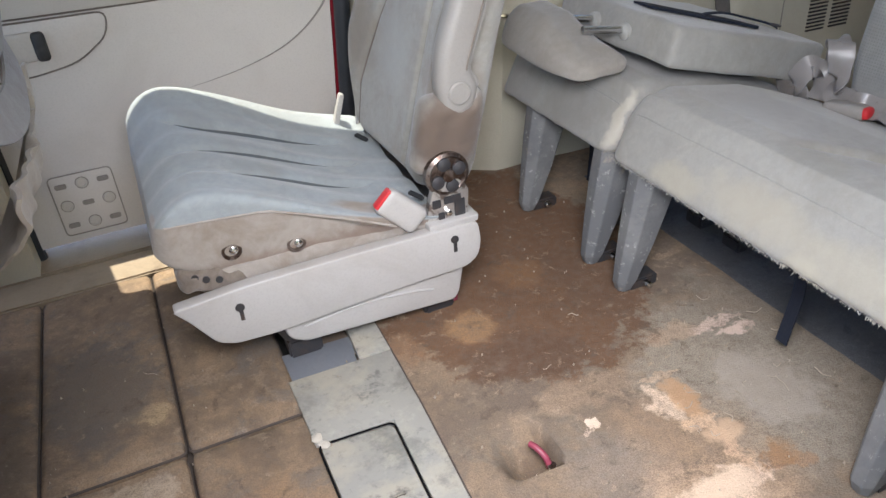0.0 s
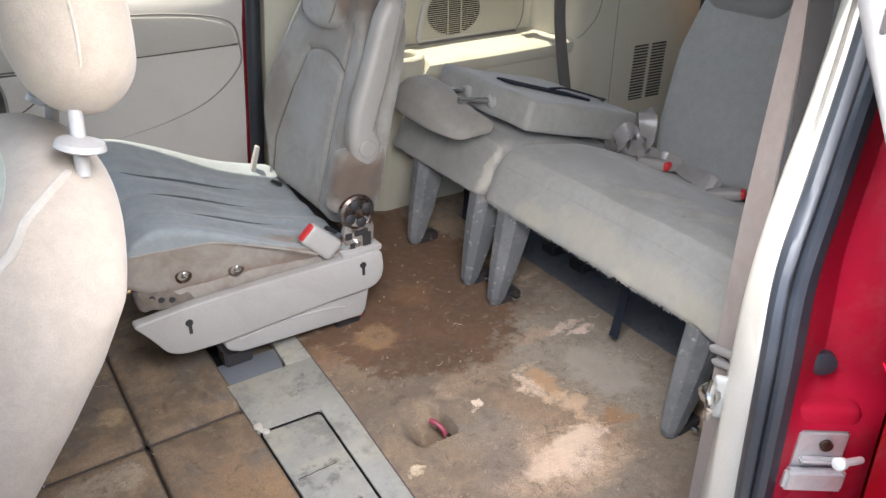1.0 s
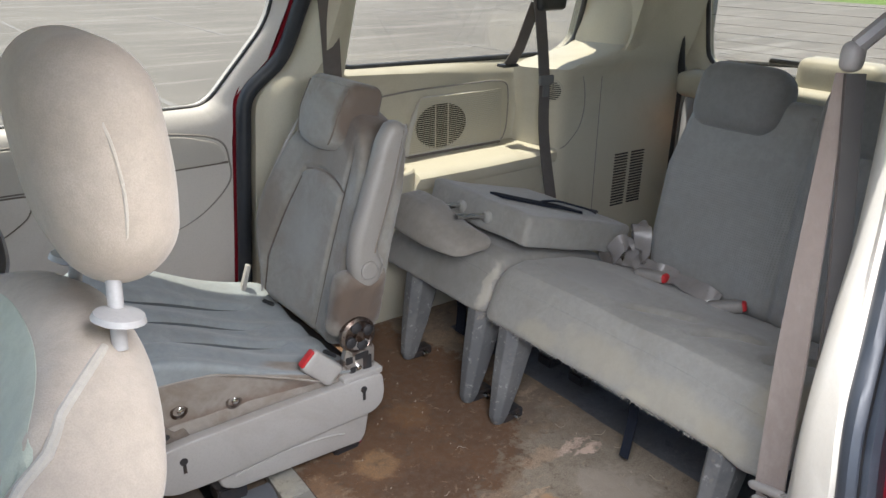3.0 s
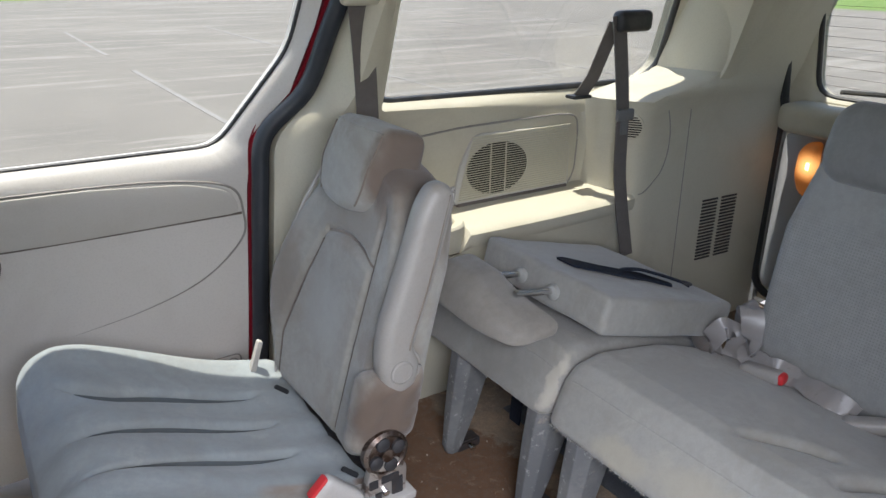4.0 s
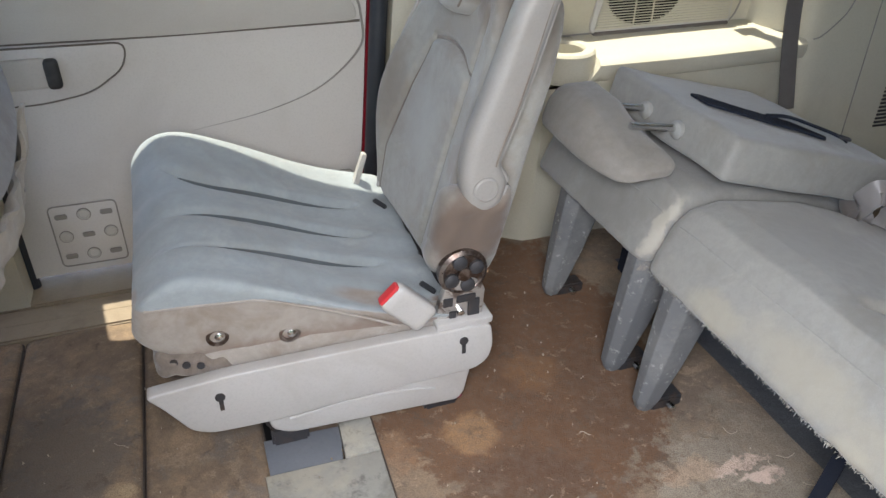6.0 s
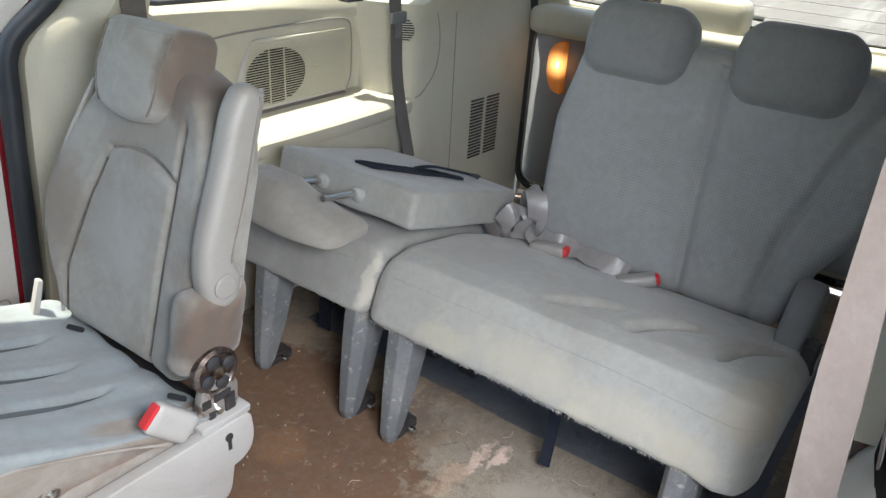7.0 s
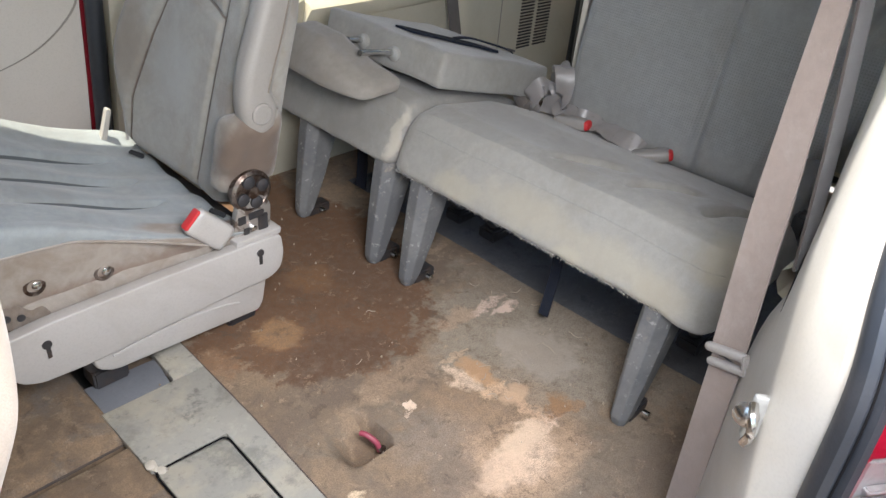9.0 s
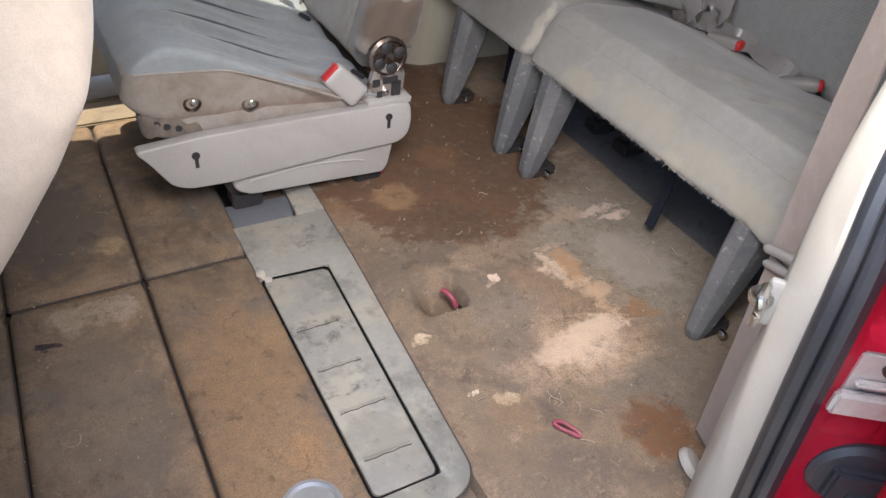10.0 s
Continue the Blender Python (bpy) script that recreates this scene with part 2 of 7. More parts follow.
M_BRACKET = surface("bracket_steel", (0.52, 0.50, 0.48), (0.13, 0.085, 0.065), 0.34, 42.0, 220.0, 0.85, 0.3, 0.0008, 0.75, edges=(0.5, 0.62))
M_CHROME = surface("bright_steel", (0.70, 0.70, 0.70), (0.4, 0.38, 0.36), 0.22, 25.0, 220.0, 0.4, 0.1, 0.0004, 1.0)
M_RED = surface("red_paint", (0.62, 0.004, 0.018), (0.52, 0.005, 0.018), 0.07, 7.0, 90.0, 0.5, 0.0, 0.0, 0.0, 0.0, 0.04, 0.16)
# Body red again, darkened to match the jamb lying in shade
M_JAMBRED_SHADE = surface("jamb_red_shade", (0.36, 0.008, 0.028), (0.42, 0.08, 0.09), 0.35, 12.0, 140.0, 0.45, 0.1, 0.0004, 0.0, 0.0, 0.08, 0.3)
M_STRIKER = surface("zinc_plate", (0.55, 0.55, 0.54), (0.28, 0.27, 0.26), 0.4, 20.0, 200.0, 0.5, 0.1, 0.0004, 0.6)
M_SEAL = surface("door_seal", (0.022, 0.027, 0.036), (0.06, 0.062, 0.07), 0.45, 12.0, 260.0, 0.4, 0.3, 0.0008)
# Channel and pale edge trim: colours darkened against the strong outdoor light
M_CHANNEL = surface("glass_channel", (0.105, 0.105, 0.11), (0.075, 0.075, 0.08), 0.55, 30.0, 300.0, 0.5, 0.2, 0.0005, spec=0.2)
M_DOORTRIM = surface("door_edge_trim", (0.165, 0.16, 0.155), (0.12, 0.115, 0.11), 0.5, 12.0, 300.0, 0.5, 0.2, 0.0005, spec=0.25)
# Darker tone for tubes that draw the shade of moulded creases
M_CREASE_SHADE = surface("crease_shade", (0.27, 0.255, 0.235), (0.2, 0.185, 0.17), 0.6, 9.0, 200.0)
M_EDGING = surface("dark_edging", (0.085, 0.065, 0.052), (0.05, 0.045, 0.045), 0.9, 14.0, 300.0, 0.7, 0.5, 0.001)
# Body red darkened further, shade put into the far jamb's colour
M_JAMB = surface("shaded_jamb_paint", (0.19, 0.006, 0.014), (0.09, 0.008, 0.015), 0.6, 9.0, 120.0, 0.6, 0.1, 0.0004, 0.0, 0.0, spec=0.2)
# Dark tone for tubes laid in the cushion seams, deepening their shade
M_SEAM_SHADE = cloth("seam_shade", (0.10, 0.115, 0.125), (0.08, 0.075, 0.07), (0.13, 0.14, 0.15), 1500.0, 8.0, 0.4)
# Real grime, and the darker tone that shades the backrest seams
M_GRIME_SHADE = cloth("grime_and_seam_shade", (0.205, 0.172, 0.145), (0.105, 0.08, 0.064), (0.28, 0.25, 0.222), 900.0, 14.0, 0.8)
M_SIDE = cloth("soiled_side_cloth", (0.35, 0.315, 0.28), (0.21, 0.16, 0.125), (0.42, 0.39, 0.36), 900.0, 7.0, 0.7)


def two_tone_cloth():
    """The cushion's cloth: blue-grey on top, and beige, soiled towards the foot, under the side seam."""
    m = cloth("two_tone_cloth", (0.32, 0.355, 0.37), (0.24, 0.235, 0.215), (0.42, 0.44, 0.44), 900.0, 4.0, 0.5)
    t = m.node_tree
    b = t.nodes["Principled BSDF"]
    top = b.inputs["Base Color"].links[0].from_socket
    p = position(t)
    sep = t.nodes.new("ShaderNodeSeparateXYZ")
    t.links.new(p, sep.inputs[0])

    def slope(x0, x1, z0, z1):
        n = nd(t, "ShaderNodeMapRange")
        for k, v in (("From Min", x0), ("From Max", x1), ("To Min", z0), ("To Max", z1)):
            n.inputs[k].default_value = v
        t.links.new(sep.outputs[0], n.inputs["Value"])
        return n.outputs["Result"]
    seam = math_node(t, 'ADD', slope(0.43, 0.58, 0.318, 0.306), slope(0.58, 0.85, 0.0, -0.098))
    under = math_node(t, 'MULTIPLY', ramp(t, math_node(t, 'SUBTRACT', sep.outputs[2], seam), 0.003, -0.003), ramp(t, sep.outputs[1], 1.345, 1.335))
    soil = math_node(t, 'ADD', ramp(t, sep.outputs[2], 0.30, 0.20), math_node(t, 'SUBTRACT', noise_tex(t, p, 14.0, 7.0, 0.7, 0.5), 0.55))
    beige = mix(t, ramp(t, noise_tex(t, p, 9.0, 8.0, 0.7, 0.5), 0.42, 0.66), (0.35, 0.315, 0.28), (0.27, 0.225, 0.185))
    beige = mix(t, math_node(t, 'MULTIPLY', ramp(t, soil, 0.55, 1.0), 0.75), beige, (0.19, 0.125, 0.095))
    beige = mix(t, math_node(t, 'MULTIPLY', ramp(t, noise_tex(t, p, 55.0, 4.0, 0.7), 0.4, 0.68), 0.35), beige, (0.24, 0.205, 0.175))
    t.links.new(mix(t, under, top, beige), b.inputs["Base Color"])
    return m


M_CUSHION = two_tone_cloth()
M_BACK = cloth("seat_back_cloth", (0.325, 0.318, 0.292), (0.225, 0.19, 0.15), (0.385, 0.375, 0.35), 900.0, 6.0, 0.6, None, (), (
    (0.905, 1.295, 0.345, 0.08, 0.065, 0.075, (0.105, 0.075, 0.058), 0.92, 0.6), (0.93, 1.33, 0.42, 0.05, 0.06, 0.05, (0.20, 0.155, 0.125), 0.6, 0.8), (1.035, 1.425, 0.69, 0.11, 0.045, 0.10, (0.13, 0.095, 0.075), 0.85, 0.5),
    (1.01, 1.37, 0.62, 0.06, 0.05, 0.09, (0.17, 0.135, 0.11), 0.6, 0.8), (0.88, 1.69, 0.45, 0.06, 0.05, 0.11, (0.19, 0.16, 0.135), 0.6, 0.8), (0.96, 1.50, 0.59, 0.05, 0.09, 0.04, (0.21, 0.175, 0.145), 0.5, 0.9), (0.90, 1.54, 0.43, 0.04, 0.07, 0.08, (0.35, 0.36, 0.35), 0.5, 0.9)))
M_BENCH = cloth("bench_cloth", (0.305, 0.298, 0.278), (0.21, 0.195, 0.168), (0.375, 0.362, 0.33), 800.0, 5.0, 0.55, None, (), (
    (1.205, 0.74, 0.285, 0.03, 0.09, 0.035, (0.40, 0.36, 0.27), 0.4, 0.95), (1.205, 0.92, 0.30, 0.03, 0.10, 0.040, (0.38, 0.345, 0.27), 0.5, 0.9), (1.205, 1.08, 0.275, 0.03, 0.06, 0.025, (0.40, 0.36, 0.27), 0.45, 0.8),
    # Pale spot at y 1.27: sunlit rim of the seat gap, put into colour
    (1.21, 0.64, 0.265, 0.04, 0.05, 0.035, (0.37, 0.33, 0.25), 0.5, 0.95), (1.20, 0.82, 0.255, 0.03, 0.035, 0.02, (0.42, 0.38, 0.29), 0.45, 0.9), (1.23, 1.27, 0.31, 0.05, 0.012, 0.07, (0.47, 0.43, 0.36), 0.6, 0.6),
    (1.21, 1.40, 0.29, 0.03, 0.08, 0.05, (0.21, 0.20, 0.185), 0.6, 0.9), (1.20, 1.60, 0.28, 0.03, 0.07, 0.05, (0.20, 0.19, 0.18), 0.6, 0.9), (1.33, 1.38, 0.37, 0.08, 0.10, 0.02, (0.22, 0.205, 0.18), 0.5, 0.9),
    (1.36, 1.10, 0.36, 0.10, 0.08, 0.03, (0.24, 0.232, 0.215), 0.5, 0.9), (1.50, 0.75, 0.33, 0.08, 0.10, 0.03, (0.245, 0.237, 0.22), 0.5, 0.9), (1.27, 0.58, 0.34, 0.06, 0.05, 0.04, (0.33, 0.29, 0.215), 0.6, 0.9)))
M_BENCHBACK = cloth("bench_back_cloth", (0.305, 0.306, 0.30), (0.24, 0.23, 0.212), (0.35, 0.348, 0.34), 800.0, 4.0, 0.45, (0.011, 0.33, 0.58))
M_TAN = cloth("tan_cloth", (0.49, 0.418, 0.34), (0.41, 0.345, 0.268), (0.535, 0.468, 0.395), 800.0, 4.0, 0.4)
M_MINT = cloth("pale_green_cloth", (0.50, 0.53, 0.425), (0.47, 0.47, 0.37), (0.55, 0.565, 0.46), 800.0, 4.0, 0.4)
M_PIPE = cloth("seat_piping", (0.58, 0.53, 0.45), (0.45, 0.40, 0.32), (0.62, 0.58, 0.50), 1200.0, 9.0, 0.4)
M_DRIVER = cloth("driver_cloth", (0.50, 0.45, 0.375), (0.35, 0.285, 0.225), (0.58, 0.53, 0.46), 800.0, 6.0, 0.6)
M_BELT = cloth("belt_webbing", (0.275, 0.222, 0.195), (0.21, 0.168, 0.148), (0.33, 0.283, 0.253), 1500.0, 6.0, 0.4)
M_BELTDARK = cloth("dark_belt_webbing", (0.14, 0.125, 0.115), (0.10, 0.09, 0.08), (0.18, 0.16, 0.15), 1500.0, 6.0, 0.3)
# Belt webbing darkened so the return strand looks shaded
M_RETURN = cloth("shaded_belt_webbing", (0.060, 0.050, 0.045), (0.045, 0.038, 0.034), (0.08, 0.068, 0.06), 1500.0, 6.0, 0.3)
M_BELTGREY = cloth("grey_belt_webbing", (0.30, 0.285, 0.275), (0.20, 0.175, 0.16), (0.40, 0.39, 0.385), 1500.0, 9.0, 0.5)
M_BELTSHINE = surface("shiny_belt_webbing", (0.25, 0.235, 0.23), (0.16, 0.145, 0.135), 0.32, 14.0, 900.0, 0.6, 0.35, 0.0006)
M_BUCKLE = surface("buckle_plastic", (0.30, 0.285, 0.27), (0.22, 0.20, 0.185), 0.42, 20.0, 300.0, 0.5)
M_STRAP = cloth("navy_strap", (0.016, 0.02, 0.032), (0.035, 0.035, 0.035), (0.03, 0.03, 0.045), 1500.0, 6.0, 0.3)
M_STRAP.node_tree.nodes["Principled BSDF"].inputs["Sheen Weight"].default_value = 0.0
M_REST = cloth("head_restraint_cloth", (0.215, 0.216, 0.216), (0.175, 0.168, 0.158), (0.25, 0.25, 0.247), 800.0, 5.0, 0.4)
M_TAUPE = cloth("taupe_cloth", (0.27, 0.25, 0.225), (0.20, 0.175, 0.145), (0.31, 0.29, 0.265), 800.0, 6.0, 0.5)
M_LEVER = surface("lever_plastic", (0.17, 0.17, 0.17), (0.11, 0.105, 0.10), 0.5, 9.0, 240.0, 0.5)
M_LID = carpet("lid_carpet", (0.315, 0.222, 0.142), (0.185, 0.137, 0.097), (0.389, 0.295, 0.206), (
    (0.46, 0.78, 0.09, 0.26, (0.365, 0.225, 0.120), 0.7, 0.8), (0.255, 1.10, 0.05, 0.035, (0.472, 0.378, 0.271), 0.75, 0.5), (0.322, 1.09, 0.022, 0.04, (0.472, 0.378, 0.283), 0.7, 0.4),
    (0.21, 1.048, 0.018, 0.008, (0.024, 0.021, 0.035), 0.95, 0.3), (0.33, 1.27, 0.03, 0.022, (0.531, 0.389, 0.224), 0.8, 0.5), (0.25, 1.36, 0.10, 0.14, (0.136, 0.124, 0.112), 0.75, 0.6),
    (0.26, 0.90, 0.09, 0.16, (0.225, 0.185, 0.145), 0.6, 0.7), (0.50, 0.70, 0.03, 0.03, (0.46, 0.26, 0.125), 0.5, 0.8), (0.05, 1.2, 0.10, 0.3, (0.130, 0.106, 0.083), 0.7, 0.6)), (0.171, 0.153, 0.136))
M_CARPET = carpet("rear_carpet", (0.30, 0.218, 0.145), (0.185, 0.142, 0.108), (0.45, 0.335, 0.23), (
    (1.22, 0.90, 0.15, 0.20, (0.36, 0.312, 0.245), 0.9, 0.35), (1.33, 0.85, 0.12, 0.3, (0.29, 0.252, 0.20), 0.7, 0.5), (1.10, 0.60, 0.14, 0.10, (0.25, 0.205, 0.155), 0.85, 0.5), (0.92, 0.80, 0.07, 0.10, (0.283, 0.236, 0.195), 0.6, 0.7),
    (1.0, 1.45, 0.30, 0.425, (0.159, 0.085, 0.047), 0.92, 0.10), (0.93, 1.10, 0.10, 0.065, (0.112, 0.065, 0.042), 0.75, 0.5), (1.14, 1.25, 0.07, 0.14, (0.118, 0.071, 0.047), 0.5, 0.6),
    (0.89, 1.215, 0.045, 0.045, (0.366, 0.218, 0.112), 0.8, 0.6), (1.05, 1.33, 0.05, 0.05, (0.260, 0.142, 0.071), 0.6, 0.7), (0.76, 1.22, 0.03, 0.05, (0.330, 0.201, 0.118), 0.6, 0.6),
    (1.05, 0.79, 0.10, 0.12, (0.43, 0.29, 0.18), 0.55, 0.9), (0.985, 0.70, 0.12, 0.07, (0.60, 0.42, 0.28), 0.75, 0.95), (1.0, 0.705, 0.07, 0.04, (0.75, 0.56, 0.41), 0.85, 0.9), (1.075, 0.735, 0.055, 0.018, (0.732, 0.543, 0.401), 0.85, 0.5), (1.095, 0.785, 0.014, 0.05, (0.649, 0.437, 0.283), 0.8, 0.5), (1.085, 0.845, 0.035, 0.012, (0.684, 0.472, 0.307), 0.85, 0.4),
    (1.065, 0.90, 0.024, 0.04, (0.750, 0.566, 0.413), 0.9, 0.5), (1.27, 1.018, 0.055, 0.011, (0.732, 0.555, 0.448), 0.85, 0.5), (1.31, 0.985, 0.02, 0.012, (0.661, 0.496, 0.401), 0.7, 0.5), (1.10, 0.955, 0.04, 0.008, (0.614, 0.448, 0.307), 0.7, 0.5),
    (0.948, 0.914, 0.010, 0.013, (0.750, 0.590, 0.448), 0.95, 0.3), (0.93, 0.90, 0.014, 0.003, (0.708, 0.531, 0.401), 0.8, 0.3), (0.745, 0.834, 0.018, 0.014, (0.750, 0.590, 0.401), 0.9, 0.6), (0.813, 0.659, 0.016, 0.014, (0.750, 0.590, 0.389), 0.9, 0.5), (0.768, 0.695, 0.007, 0.006, (0.732, 0.590, 0.448), 0.9, 0.4),
    # Last patch: darker carpet in the hollow of the seat catch
    (1.0, 0.515, 0.055, 0.06, (0.218, 0.100, 0.045), 0.9, 0.5), (1.17, 0.724, 0.022, 0.016, (0.40, 0.20, 0.085), 0.5, 0.7), (1.135, 0.74, 0.025, 0.02, (0.330, 0.177, 0.083), 0.8, 0.5), (0.80, 0.62, 0.04, 0.05, (0.30, 0.20, 0.115), 0.6, 0.7), (0.80, 1.02, 0.05, 0.07, (0.20, 0.155, 0.115), 0.6, 0.7), (0.97, 0.98, 0.09, 0.03, (0.42, 0.30, 0.20), 0.6, 0.8), (1.19, 1.03, 0.05, 0.02, (0.50, 0.36, 0.25), 0.7, 0.7), (0.90, 0.76, 0.03, 0.05, (0.21, 0.165, 0.125), 0.6, 0.8), (1.15, 0.52, 0.08, 0.06, (0.20, 0.155, 0.12), 0.6, 0.7), (0.76, 0.56, 0.05, 0.10, (0.22, 0.16, 0.11), 0.6, 0.7), (0.845, 0.91, 0.028, 0.035, (0.12, 0.08, 0.055), 0.7, 0.8)), (0.215, 0.18, 0.14), (
    (1.235, 0.855, 0.075, 0.085, (0.40, 0.345, 0.285), 0.75, 0.5), (1.10, 0.895, 0.022, 0.045, (0.52, 0.31, 0.165), 0.7, 0.6), (1.105, 0.815, 0.030, 0.022, (0.58, 0.40, 0.26), 0.75, 0.6), (1.15, 0.742, 0.030, 0.020, (0.36, 0.215, 0.115), 0.45, 0.9),
    (1.03, 0.735, 0.055, 0.022, (0.70, 0.53, 0.38), 0.75, 0.6), (0.96, 0.712, 0.045, 0.030, (0.68, 0.50, 0.36), 0.65, 0.8), (1.285, 0.987, 0.035, 0.009, (0.72, 0.55, 0.45), 0.8, 0.5), (0.948, 0.914, 0.009, 0.011, (0.75, 0.59, 0.45), 0.8, 0.3)))
M_WELL = carpet("well_carpet", (0.145, 0.15, 0.165), (0.11, 0.115, 0.125), (0.18, 0.18, 0.185), (), (0.125, 0.13, 0.14))
M_GLASS = glass("window_glass", (0.76, 0.755, 0.71), 0.14)
M_HOOK = surface("pink_hook", (0.30, 0.055, 0.085), (0.20, 0.10, 0.08), 0.45, 60.0, 200.0, 0.8)
M_REDTAB = surface("red_button", (0.55, 0.03, 0.035), (0.4, 0.03, 0.03), 0.4, 20.0, 200.0, 0.3)
M_TWIG = surface("dry_fibre", (0.40, 0.33, 0.25), (0.22, 0.16, 0.11), 0.8, 40.0, 200.0, 0.7)
M_LINE = surface("worn_white_line", (0.225, 0.215, 0.197), (0.165, 0.155, 0.138), 0.85, 3.0, 40.0, 0.9, 0.2, 0.002)
M_LEAF = surface("leaves", (0.075, 0.125, 0.05), (0.12, 0.17, 0.06), 0.6, 0.8, 6.0, 0.8, 0.0)
M_BARK = surface("bark", (0.10, 0.075, 0.055), (0.05, 0.04, 0.03), 0.9, 2.0, 18.0, 0.8, 0.6, 0.02)


def black_glass():
    m, t, b = nodes_of("tinted_door_glass")
    b.inputs["Base Color"].default_value = (0.004, 0.005, 0.005, 1)
    b.inputs["Roughness"].default_value = 0.03
    b.inputs["IOR"].default_value = 4.6
    return m


def lamp_lens():
    m, t, b = nodes_of("amber_lens")
    b.inputs["Base Color"].default_value = (0.75, 0.30, 0.08, 1)
    b.inputs["Roughness"].default_value = 0.2
    d = t.nodes.new("ShaderNodeVectorMath")
    d.operation = 'DISTANCE'
    t.links.new(position(t), d.inputs[0])
    d.inputs[1].default_value = (2.400, 1.548, 0.482)
    near = ramp(t, d.outputs["Value"], 0.055, 0.008)
    t.links.new(mix(t, near, (1.0, 0.26, 0.04), (1.0, 0.55, 0.16)), b.inputs["Emission Color"])
    t.links.new(math_node(t, 'ADD', math_node(t, 'MULTIPLY', near, 0.42), 0.03), b.inputs["Emission Strength"])
    return m


def bulb_glow():
    m, t, b = nodes_of("lit_bulb")
    b.inputs["Emission Color"].default_value = (1.0, 0.6, 0.2, 1)
    b.inputs["Emission Strength"].default_value = 1.6
    return m


M_TINT, M_LENS, M_BULB = black_glass(), lamp_lens(), bulb_glow()


def ground_material():
    """Sun-bleached asphalt, with grass past the edges of the lot."""
    m, t, b = nodes_of("lot_and_grass")
    p = position(t)
    w = warp(t, p, 0.25, 1.5)
    sep = t.nodes.new("ShaderNodeSeparateXYZ")
    t.links.new(w, sep.inputs[0])
    asph = mix(t, ramp(t, noise_tex(t, p, 0.35, 8.0, 0.65), 0.3, 0.7), (0.19, 0.173, 0.148), (0.145, 0.132, 0.113))
    asph = mix(t, ramp(t, noise_tex(t, p, 60.0, 3.0), 0.45, 0.7), asph, (0.175, 0.165, 0.148))
    streak = nd(t, "ShaderNodeMapping")
    streak.inputs["Scale"].default_value = (0.25, 3.0, 1)
    t.links.new(p, streak.inputs[0])
    asph = mix(t, math_node(t, 'MULTIPLY', ramp(t, noise_tex(t, streak.outputs[0], 1.2, 6.0, 0.6), 0.535, 0.63), 0.8), asph, (0.245, 0.23, 0.205))
    grass = mix(t, ramp(t, noise_tex(t, p, 2.0, 6.0, 0.7), 0.35, 0.7), (0.10, 0.17, 0.025), (0.14, 0.20, 0.05))
    out = math_node(t, 'MAXIMUM', ramp(t, sep.outputs[0], 26.9, 27.1), math_node(t, 'MAXIMUM', ramp(t, sep.outputs[1], 29.9, 30.1), ramp(t, sep.outputs[1], -10.9, -11.1)))
    t.links.new(mix(t, out, asph, grass), b.inputs["Base Color"])
    b.inputs["Roughness"].default_value = 0.92
    bump(t, b, noise_tex(t, p, 90.0, 4.0), 0.4, 0.01)
    return m


M_GROUND = ground_material()


# ---- mesh tools ----
def thing(name, label, category, loc=(0, 0, 0), group="", kind=""):
    e = new(name)
    e.location = loc
    return tagged(e, label, category, group, kind)


def origin_of(ob):
    p = Vector((0, 0, 0))
    while ob is not None:
        p += ob.location
        ob = ob.parent
    return p


def part(name, bm, material, parent=None, label="", smooth=True, kind=""):
    """Links a bmesh, given in world places, as one mesh object under its parent."""
    bmesh.ops.recalc_face_normals(bm, faces=bm.faces[:])
    me = bpy.data.meshes.new(name)
    if parent is not None:
        bm.transform(Matrix.Translation(-origin_of(parent)))
    bm.to_mesh(me)
    bm.free()
    if smooth:
        me.polygons.foreach_set("use_smooth", [True] * len(me.polygons))
        me.set_sharp_from_angle(angle=radians(38))
    me.materials.append(material)
    ob = new(name, me)
    if parent is not None:
        ob.parent = parent
    if label:
        ob["label"] = label
    if kind:
        ob["kind"] = kind
    return ob


def grid_cube(nx, ny, nz):
    """The skin of a cube from -1 to 1, cut into a grid."""
    bm = bmesh.new()
    seen = {}

    def v(i, j, k):
        key = (i, j, k)
        if key not in seen:
            seen[key] = bm.verts.new((2 * i / nx - 1, 2 * j / ny - 1, 2 * k / nz - 1))
        return seen[key]

    for i in range(nx):
        for j in range(ny):
            for k in (0, nz):
                bm.faces.new((v(i, j, k), v(i + 1, j, k), v(i + 1, j + 1, k), v(i, j + 1, k)))
    for i in range(nx):
        for k in range(nz):
            for j in (0, ny):
                bm.faces.new((v(i, j, k), v(i + 1, j, k), v(i + 1, j, k + 1), v(i, j, k + 1)))
    for j in range(ny):
        for k in range(nz):
            for i in (0, nx):
                bm.faces.new((v(i, j, k), v(i, j + 1, k), v(i, j + 1, k + 1), v(i, j, k + 1)))
    return bm


def soft_box(size, r, cuts=(12, 12, 6), shape=None):
    """A box with rounded edges round the origin, shaped by a function of its points."""
    bm = grid_cube(*cuts)
    half = Vector(size) / 2
    for v in bm.verts:
        q = Vector([math.copysign(abs(c) ** 0.85, c) for c in v.co])
        p = Vector([q[i] * half[i] for i in range(3)])
        inner = Vector([max(-half[i] + r, min(half[i] - r, p[i])) for i in range(3)])
        d = p - inner
        if d.length > 1e-9:
            p = inner + d.normalized() * r
        v.co = shape(p) if shape else p
    return bm


